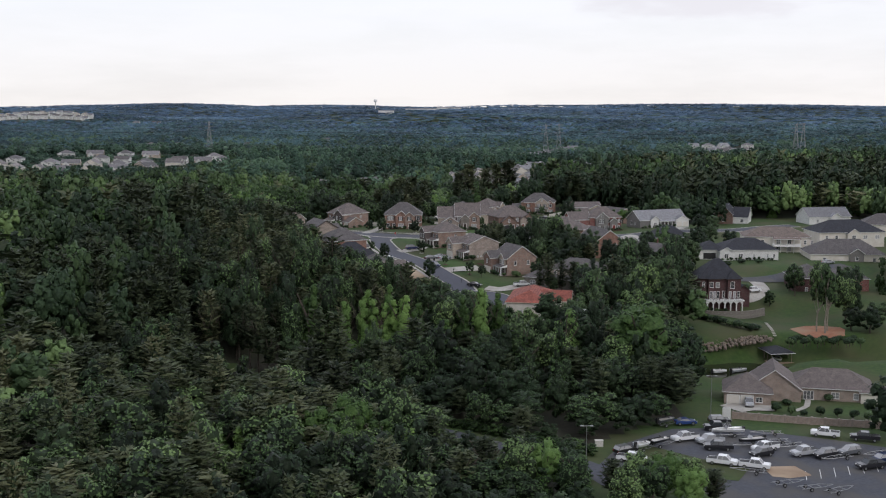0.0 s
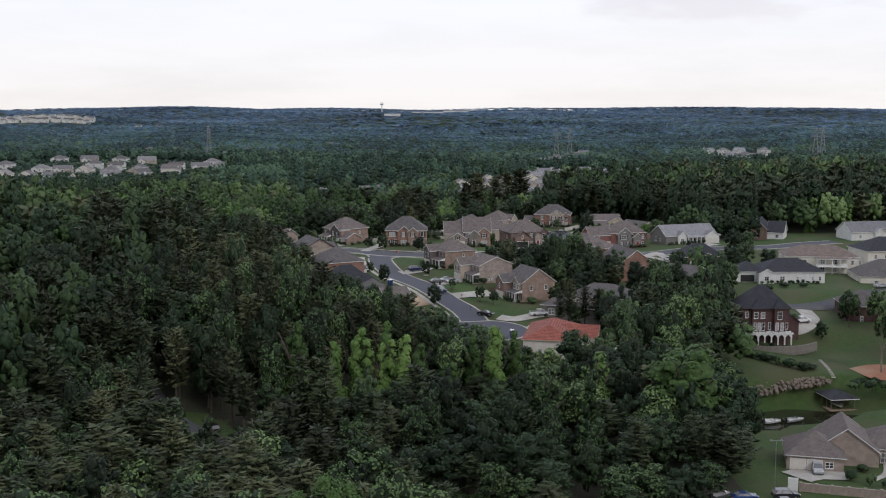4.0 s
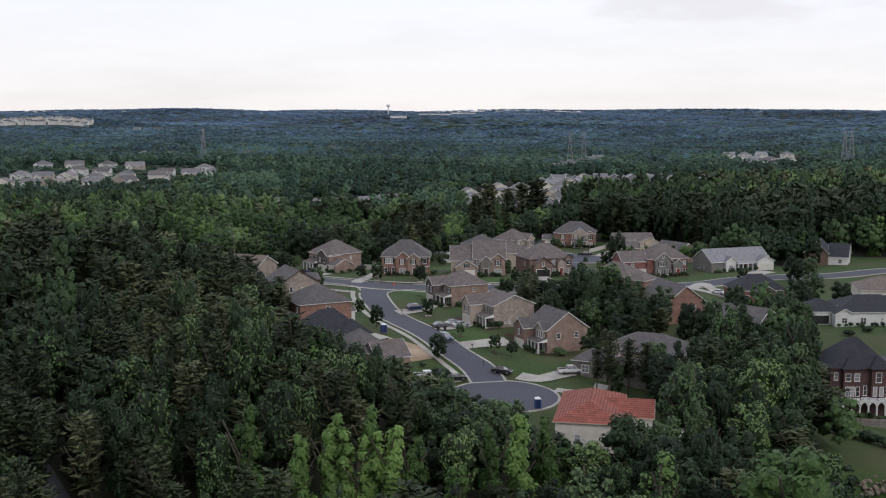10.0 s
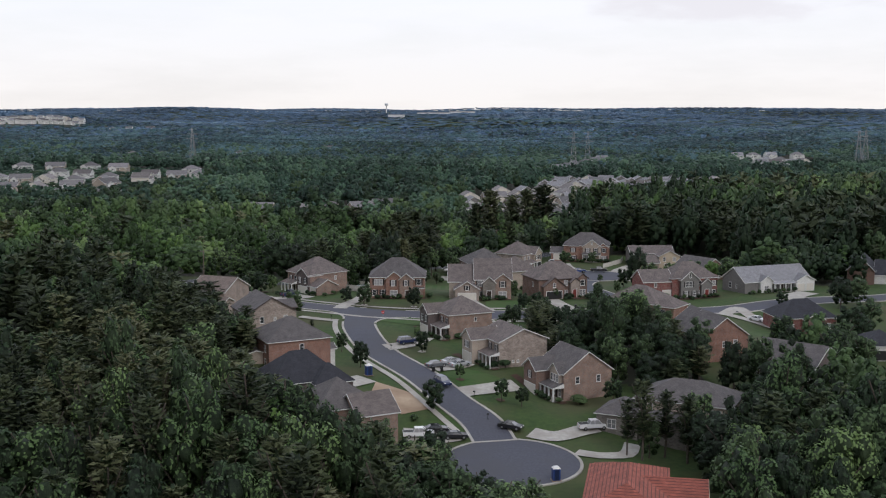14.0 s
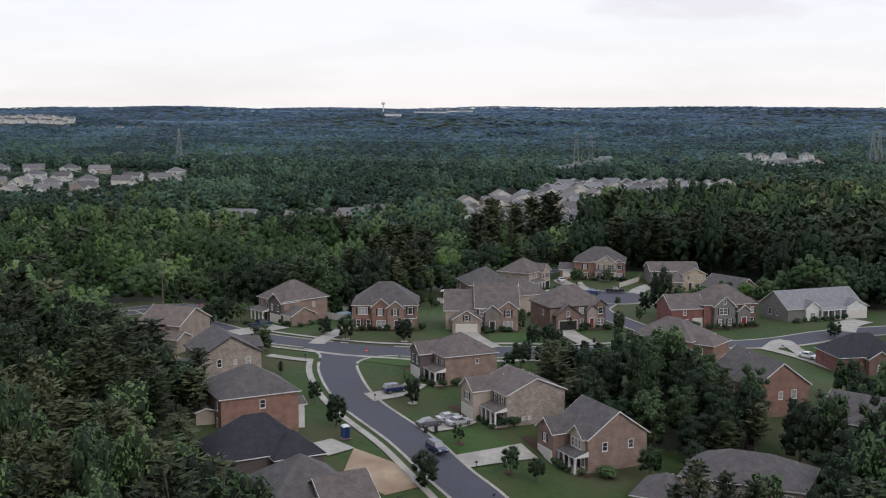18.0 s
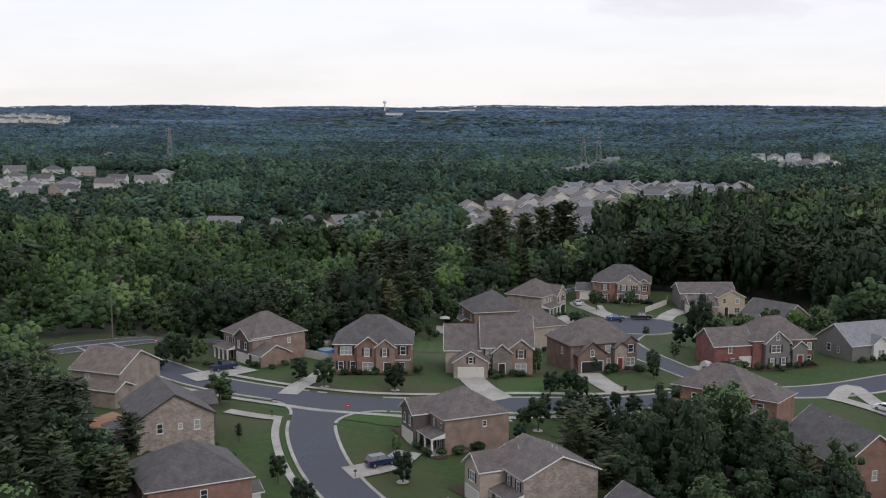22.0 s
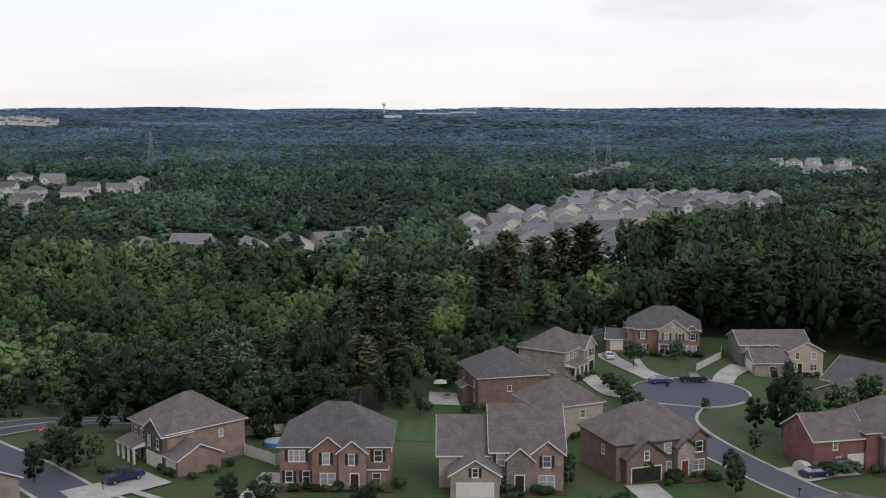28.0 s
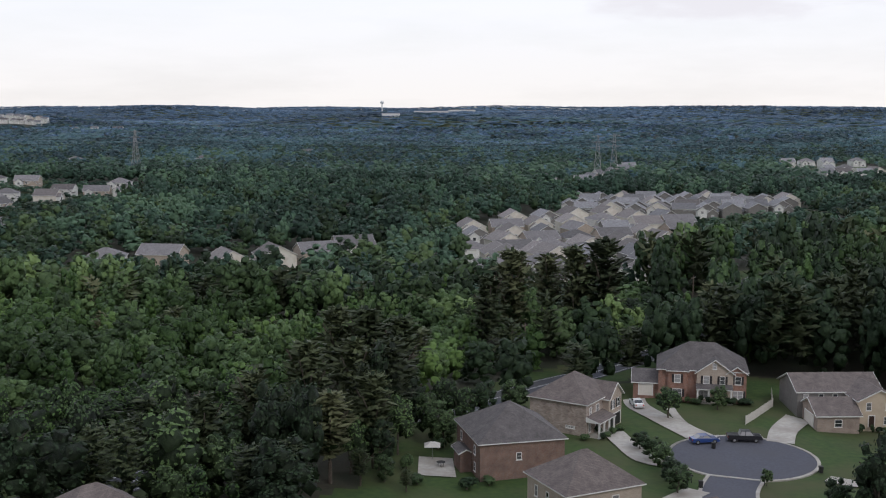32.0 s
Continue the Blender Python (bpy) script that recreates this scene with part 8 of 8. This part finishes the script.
for x, y, a in ((70.5, 228, 178), (70, 221.5, 184), (72.4, 218.4, 200), (59.6, 202.4, 158), (79, 210.5, 200), (64, 195.8, 20), (68.2, 193.4, 15), (72, 191.8, 30), (88, 213, 198)):
    t_ = thing("boat_trailer", pose(x, y, gz(x, y) + 0.2, 0, 0, a), "empty galvanised boat trailer on the car park", "trailer", "empty trailers")
    trailer(t_, 5.6)
g = Geo()
for i in range(7):
    x_, y_ = 70 + i * 3.0, 203.5 + i * 0.9
    g.poly([(x_, y_, gz(x_, y_) + .16), (x_ + .14, y_, gz(x_, y_) + .16), (x_ - 1.26, y_ - 5, gz(x_, y_ - 5) + .16), (x_ - 1.4, y_ - 5, gz(x_, y_ - 5) + .16)])
solid("parking_lines", g, "road_paint", "painted white parking bay lines", "marking", "structure")
for x, y, a in ((58.2, 482.4, 100), (63.6, 488.0, 20)):
    g = Geo()
    for i in range(8):
        u0, u1 = i / 8, (i + 1) / 8
        for s in (-1, 1):
            w0, w1 = (0.95 * math.sin(math.pi * (0.12 + 0.76 * u)) ** .4 for u in (u0, u1))
            h0, h1 = (1.5 * math.sin(math.pi * (0.1 + 0.8 * u)) ** .6 for u in (u0, u1))
            g.poly([(-2.6 + 5.2 * u0, s * w0, .25), (-2.6 + 5.2 * u1, s * w1, .25), (-2.6 + 5.2 * u1, s * w1 * .6, h1), (-2.6 + 5.2 * u0, s * w0 * .6, h0)])
            g.poly([(-2.6 + 5.2 * u0, 0, h0 + .15), (-2.6 + 5.2 * u1, 0, h1 + .15), (-2.6 + 5.2 * u1, s * w1 * .6, h1), (-2.6 + 5.2 * u0, s * w0 * .6, h0)])
    g.box(-2.4, 2.4, -.8, .8, -0.1, .3)
    solid("covered_car", g, "canvas", "car under a pale grey fabric cover", "car", m=pose(x, y, gz(x, y) + .2, 0, 0, a))


# ---- poles, wires, signs ----
def utility_pole(x, y, h, label="tall wooden utility pole beside the road", arm=True, rz=0):
    p = thing("utility_pole", pose(x, y, gz(x, y), 0, 0, rz), label, "pole", "utility poles")
    g = Geo(); g.cyl(0, 0, 0.17, -0.5, h, 8, top=0.7); part("post", g, "wood_pole", p)
    if arm:
        g = Geo(); g.box(-1.1, 1.1, -.06, .06, h - .7, h - .55); part("crossarm", g, "wood_pole", p)
        for s in (-1, 0, 1):
            g = Geo(); g.cyl(s * .95, 0, .05, h - .55, h - .3, 6); part("insulator", g, "steel", p)
    return Vector((x, y, gz(x, y) + h - .35))


def wire(a, b, sag, n=14, r=0.022):
    g = Geo()
    pts = [a.lerp(b, i / n) - Vector((0, 0, sag * 4 * (i / n) * (1 - i / n))) for i in range(n + 1)]
    for p in pts:
        g.v += [tuple(p + Vector((0, 0, r))), tuple(p + Vector((r, 0, -r * .5))), tuple(p + Vector((-r, 0, -r * .5)))]
    for i in range(n):
        for j in range(3):
            g.f.append((3 * i + j, 3 * i + (j + 1) % 3, 3 * i + 3 + (j + 1) % 3, 3 * i + 3 + j)); g.m.append(0)
    solid("overhead_wire", g, "black", "thin dark overhead wire between poles", "wire", group="overhead wires")


tops = [utility_pole(x, y, h, rz=45) for x, y, h in ((-118, 452, 11), (-72.5, 496, 9.6), (-36, 540, 10), (-2, 576, 10.5), (22, 606, 11), (70, 655, 11))]
for a, b in zip(tops, tops[1:]):
    for k in (-0.7, 0.7):
        d = (b - a).normalized()
        o = Vector((-d.y, d.x, 0)) * k
        wire(a + o, b + o, 1.2)
    wire(a - Vector((0, 0, 1.8)), b - Vector((0, 0, 1.8)), 1.4, r=0.03)
utility_pole(-36.5, 259, 7.5, "short wooden pole by the narrow road", False)


def lamp_post(x, y, h):
    p = thing("street_lamp", pose(x, y, gz(x, y)), "thin metal lamp post with a small head", "lamp", "street lamps")
    g = Geo(); g.cyl(0, 0, .09, 0, h, 8, top=.6); part("post", g, "steel", p)
    g = Geo(); g.box(-.9, .9, -.05, .05, h - .1, h); part("arm", g, "steel", p)
    for s in (-1, 1):
        g = Geo(); g.box(s * .9 - .3, s * .9 + .3, -.16, .16, h - .12, h + .06); part("lamp_head", g, "steel", p)


lamp_post(28.7, 203.0, 9.2); lamp_post(60.8, 238.5, 10.5); lamp_post(38.0, 392.0, 7.0)
for x, y, a in ((-14.5, 437.2, 0), (-60.9, 489.0, 40)):
    p = thing("stop_sign", pose(x, y, gz(x, y), 0, 0, a), "red octagonal road sign seen from its face", "sign", "road signs")
    g = Geo(); g.cyl(0, 0, .04, 0, 2.2, 6); part("post", g, "steel", p)
    g = Geo()
    oct_ = [(.4 * math.cos(math.pi / 8 + i * math.pi / 4), .4 * math.sin(math.pi / 8 + i * math.pi / 4)) for i in range(8)]
    for yy, sg in ((-.06, 1), (-.04, -1)):
        g.poly([(q[0], yy, 2.2 + q[1]) for q in oct_[::sg]])
    for (ax_, az), (bx, bz) in zip(oct_, oct_[1:] + oct_[:1]):
        g.poly([(ax_, -.06, 2.2 + az), (bx, -.06, 2.2 + bz), (bx, -.04, 2.2 + bz), (ax_, -.04, 2.2 + az)])
    pl = part("sign_plate", g, "sign_red", p)
    g = Geo(); g.box(-.26, .26, -.068, -.062, 2.14, 2.26); part("lettering_bar", g, "trim_white", pl)
for x, y in ((-11.2, 411.2), (0.4, 391.0), (7.2, 378.0), (9.6, 343 + 24.5), (5.0, 342.4), (40.8, 530), (41.4, 524.2), (53.4, 469.6), (52.2, 523.4), (-27.6, 436.8), (-44.4, 467.0)):
    p = thing("mailbox", pose(x, y, gz(x, y)), "dark mailbox on a post at the kerb", "mailbox", "mailboxes")
    g = Geo(); g.box(-.05, .05, -.05, .05, 0, 1.1); part("post", g, "black", p)
    g = Geo(); g.prism([(-.25, -.1), (.25, -.1), (.25, .1), (-.25, .1)], 1.05, 1.3, top=.8); part("box", g, "black", p)
for x, y, a in ((-1.2, 391.6, 20), (0.6, 392.4, 0), (3.2, 345, 10), (48.8, 541.4, 0), (42.2, 521.5, 0), (62.5, 529, 0), (37, 459.4, 0)):
    p = thing("wheeled_bin", pose(x, y, gz(x, y) + .15, 0, 0, a), "dark wheeled rubbish bin at the kerb", "bin", "wheeled bins")
    g = Geo(); g.prism([(-.26, -.28), (.26, -.28), (.26, .28), (-.26, .28)], 0.05, 1.0, top=1.15); part("body", g, "black", p)
    g = Geo(); g.prism([(-.32, -.34), (.32, -.34), (.32, .34), (-.32, .34)], 1.0, 1.1, top=.9); part("lid", g, "black", p)
    for s in (-1, 1):
        g = Geo(); g.bar((s * .3, .25, .1), (s * .36, .25, .1), .1, n=8); part("wheel", g, "tyre", p)
for x, y, a in ((-14.8, 387.6, 27), (19.9, 338.0, 10)):
    p = thing("portable_toilet", pose(x, y, gz(x, y) + .15, 0, 0, a), "dark blue portable toilet with a white roof", "toilet", "portable toilets")
    g = Geo(); g.box(-.62, .62, -.62, .62, 0.1, 2.1); part("cabin", g, "toilet_blue", p)
    g = Geo(); g.prism([(-.66, -.66), (.66, -.66), (.66, .66), (-.66, .66)], 2.1, 2.4, top=.6); part("roof", g, "trim_white", p)
    g = Geo(); g.box(-.36, .36, -.66, -.62, .2, 1.95); part("door", g, "paint_navy", p)
    g = Geo(); g.box(-.8, .8, -.8, .8, 0, .1); part("skid", g, "wood_deck", p)


# ---- fences, walls and small structures ----
def board_fence(pts, h, material, label, name="fence", panel=2.4):
    f = thing(name, pose(0, 0, 0), label, "fence")
    for (x0, y0), (x1, y1) in zip(pts, pts[1:]):
        L = math.hypot(x1 - x0, y1 - y0)
        n = max(1, round(L / panel))
        a = math.degrees(math.atan2(y1 - y0, x1 - x0))
        for i in range(n):
            px, py = x0 + (x1 - x0) * i / n, y0 + (y1 - y0) * i / n
            g = Geo()
            w = L / n
            k = max(1, round(w / 0.16))
            for j in range(k):
                g = Geo(); g.box(w * j / k, w * (j + 1) / k - .015, -.012, .012, .05, h)
                part("board", g, material, f, at=pose(px, py, gz(px, py), 0, 0, a))
            for zz in (.4, h - .4):
                g = Geo(); g.box(0, w, .012, .05, zz, zz + .1); part("rail", g, material, f, at=pose(px, py, gz(px, py), 0, 0, a))
            g = Geo(); g.box(-.06, .06, -.06, .06, -.3, h + .08); part("post", g, material, f, at=pose(px, py, gz(px, py), 0, 0, a))


board_fence(((-28, 486), (-31, 499), (-23, 501.5), (-20.5, 480.5)), 1.8, "fence", "pale board fence enclosing a back yard pool")
board_fence(((-27.8, 484.5), (-22, 478), (-20.3, 478.5)), 1.8, "fence", "pale board fence between two brick houses")
board_fence(((58, 556), (61, 560), (66, 567), (68, 575)), 1.6, "fence", "pale fence beside the driveway")
wl_ = thing("garden_wall", pose(0, 0, 0), "tan brick garden wall with piers", "wall")
W0, W1 = Vector((66.5, 241.6)), Vector((98, 231.0))
for i in range(12):
    a, b = W0.lerp(W1, i / 12), W0.lerp(W1, (i + 1) / 12)
    ang_ = math.degrees(math.atan2(b.y - a.y, b.x - a.x))
    g = Geo(); g.box(0, (b - a).length, -.12, .12, -.6, 1.5); g.box(0, (b - a).length, -.16, .16, 1.5, 1.6)
    part("panel", g, "brick_buff", wl_, at=pose(a.x, a.y, gz(a.x, a.y), 0, 0, ang_))
    g = Geo(); g.box(-.25, .25, -.25, .25, -.6, 1.75)
    part("pier", g, "brick_buff", wl_, at=pose(a.x, a.y, gz(a.x, a.y), 0, 0, ang_))
g = Geo(); g.box(-.9, .9, -.12, .12, -.4, 2.4)
solid("wall_gate", g, "trim_white", "white gate panel at the end of the garden wall", "gate", m=pose(65.2, 241.9, gz(65.2, 241.9), 0, 0, -18))
rw_ = thing("retaining_wall", pose(0, 0, 0), "curved grey block retaining wall below the lawn", "wall")
RP = resample(((79, 345), (84, 340.5), (91, 338.6), (98, 340), (103.6, 344.5)), 1.6)
for a, b in zip(RP, RP[1:]):
    for k in range(4):
        g = Geo(); L_ = (b - a).length
        g.box(0.01, L_ - .01, -.2 + .03 * k, .2 + .03 * k, -0.9 + .6 * k, -.32 + .6 * k)
        part("block", g, "stone_grey", rw_, at=pose(a.x, a.y, gz(91, 341) + 0.1, 0, 0, math.degrees(math.atan2(b.y - a.y, b.x - a.x))))
# boat dock with a covered lift
dk = thing("boat_dock", pose(96.5, 312.5, LAKE_Z, 0, 0, -82), "covered boat dock with a dark canopy roof", "dock")
g = Geo(); g.box(-1, 7, -3.6, -2.4, .4, .6); g.box(-1, 7, 2.4, 3.6, .4, .6); g.box(6, 7, -2.4, 2.4, .4, .6); part("deck", g, "wood_deck", dk)
for i in range(4):
    for s in (-1, 1):
        g = Geo(); g.cyl(-.6 + i * 2.3, s * 3, .1, -2, 3.2, 6); part("post", g, "wood_pole", dk)
g = Geo(); hip(g, -1, 7, -3.2, 3.2, 3.2, .35); part("roof", g, [SK, "trim_white"], dk)
g = Geo(); g.box(-9, -1, 2.6, 3.4, .5, .65); part("gangway", g, "wood_deck", dk)
boat(97.0, 309.3, -82, "paint_white", "white boat under the dock canopy", 5.6).location.z = LAKE_Z - .2
# shore rocks
RK = []
for s in range(6):
    r_ = np.random.RandomState(s)
    v, f = blob(r_, (.8, .8, .6))
    me = fast_mesh(bpy.data.meshes.new("rock"), v, f); me.materials.append(M["rock"]); RK.append(me)
bank = thing("rock_bank", pose(0, 0, 0), "bank of rough tan boulders along the shore", "rocks")
r_ = random.Random(3)
for i in range(150):
    u, v = r_.random(), r_.random()
    x_, y_ = 76 + 21 * u, 307.6 + 4.6 * u + 4.2 * v
    o = part("rock", RK[i % 6], None, bank, at=pose(x_, y_, max(gz(x_, y_) - .6, LAKE_Z - .1) + .2 * v, r_.uniform(0, 90), r_.uniform(0, 90), r_.uniform(0, 90)))
    o.scale = (r_.uniform(.35, .85),) * 3
# back garden furniture
p = thing("swing_frame", pose(22.8, 427.5, gz(22.8, 427.5), 0, 0, 10), "pale wooden garden swing frame on the grass", "swing")
for x_ in (-1.6, 1.6):
    for y_ in (-.8, .8):
        g = Geo(); g.bar((x_, y_, 0), (x_ * .9, 0, 2.4), .06); part("leg", g, "wood_deck", p)
g = Geo(); g.bar((-1.6, 0, 2.4), (1.6, 0, 2.4), .07); part("beam", g, "wood_deck", p)
p = thing("paddling_pool", pose(-24, 491, gz(-24, 491)), "blue inflatable pool in a fenced yard", "pool")
g = Geo(); g.cyl(0, 0, 1.8, 0, .8, 18); part("rim", g, "pool_blue", p)
g = Geo(); g.cyl(-.1, 0, 1.5, .8, .82, 18); part("water", g, "pane_pale", p)
p = thing("garden_umbrella", pose(2.2, 536.5, gz(2.2, 536.5) + .2), "pale square garden umbrella on the patio", "umbrella")
g = Geo(); g.cyl(0, 0, .04, 0, 2.4, 6); part("pole", g, "steel", p)
g = Geo(); g.prism([(-1.3, -1.3), (1.3, -1.3), (1.3, 1.3), (-1.3, 1.3)], 2.3, 2.8, top=.3); part("canopy", g, "canvas", p)
p = thing("patio_table", pose(3.6, 533, gz(3.6, 533) + .2), "dark patio table on the paving", "table")
g = Geo(); g.cyl(0, 0, .7, .7, .75, 14); part("tabletop", g, "black", p)
for a in range(4):
    g = Geo(); g.bar((.45 * math.cos(a * 1.57), .45 * math.sin(a * 1.57), 0), (.4 * math.cos(a * 1.57), .4 * math.sin(a * 1.57), .7), .03); part("leg", g, "black", p)
p = thing("deck_frame", pose(38.5, 304.5, gz(41.5, 306), 0, 0, -11), "unfinished raised wooden deck beside the stucco house", "deck")
g = Geo(); g.box(0, 6, 0, 5, 3.2, 3.4); part("floor", g, "wood_deck", p)
for x_ in (.2, 5.8):
    for y_ in (.2, 4.8):
        g = Geo(); g.box(x_ - .12, x_ + .12, y_ - .12, y_ + .12, -3, 6.2); part("post", g, "trim_white", p)
g = Geo(); g.box(-.3, 6.3, -.3, 5.3, 6.2, 6.4); part("roof", g, "trim_white", p)
p = thing("utility_box", pose(33.6, 219.7, gz(33.6, 219.7)), "pale green utility cabinet by the road", "cabinet")
g = Geo(); g.box(-.8, .8, -.5, .5, 0, 1.2); part("body", g, "fence", p)
g = Geo(); g.box(-.84, .84, -.54, .54, 1.2, 1.28); part("lid", g, "fence", p)


# ---- power line and far landmarks ----
def pylon(x, y, h, rz):
    p = thing("power_pylon", pose(x, y, gz(x, y), 0, 0, rz), "grey steel lattice power pylon above the forest", "pylon", "power pylons")
    g = Geo()
    def w(z): return 3.2 * (1 - z / h) ** 1.2 + .6
    lv = [h * i / 7 for i in range(8)]
    for z0, z1 in zip(lv, lv[1:]):
        a, b = w(z0), w(z1)
        c0, c1 = ((-a, -a), (a, -a), (a, a), (-a, a)), ((-b, -b), (b, -b), (b, b), (-b, b))
        for i in range(4):
            j = (i + 1) % 4
            g.bar((*c0[i], z0), (*c1[i], z1), .16, n=3); g.bar((*c0[i], z0), (*c1[j], z1), .09, n=3); g.bar((*c0[j], z0), (*c1[i], z1), .09, n=3)
    part("tower", g, "steel", p)
    for k, z in enumerate((h * .72, h * .84, h * .96)):
        g = Geo()
        for s in (-1, 1):
            g.bar((0, 0, z + .8), (s * (6.5 - k), 0, z), .12, n=3); g.bar((0, 0, z - .6), (s * (6.5 - k), 0, z), .12, n=3)
        part("crossarm", g, "steel", p)


PY = ((-640, 1560), (-262, 1330), (130, 1290), (420, 1300), (560, 1330), (800, 1380))
for i, (x, y) in enumerate(PY):
    pylon(x, y, 38, -8)
    if i in (2, 3):
        pylon(x + 18, y + 30, 38, -8)
for (x0, y0), (x1, y1) in zip(PY, PY[1:]):
    for k, z in ((-6, .72), (6, .72), (-5, .84), (5, .84)):
        wire(Vector((x0, y0 + k, gz(x0, y0) + 38 * z)), Vector((x1, y1 + k, gz(x1, y1) + 38 * z)), 6, 16, .08)
p = thing("water_tower", pose(-215, 4300, gz(-215, 4300)), "pale water tower far off on the skyline", "tower")
g = Geo(); g.cyl(0, 0, 2.2, 0, 34, 10); part("shaft", g, "trim_white", p)
g = Geo(); g.cyl(0, 0, 5, 34, 38, 14, top=1.5); g.cyl(0, 0, 7.5, 38, 44, 14, top=.5); part("tank", g, "trim_white", p)
for x, y, w, d, h in ((-40, 4000, 110, 30, 6), (60, 4150, 90, 30, 5), (330, 4250, 140, 30, 6), (-120, 2950, 40, 20, 5)):
    p = thing("warehouse", pose(x, y, gz(x, y) + 8), "long pale warehouse far off among the trees", "warehouse", "distant sheds")
    g = Geo(); g.box(-w / 2, w / 2, -d / 2, d / 2, -8, h); part("wall", g, "siding_white", p)
    g = Geo(); gable(g, -w / 2, w / 2, -d / 2, d / 2, h, .12, "x"); part("roof", g, [SL, "trim_white"], p)
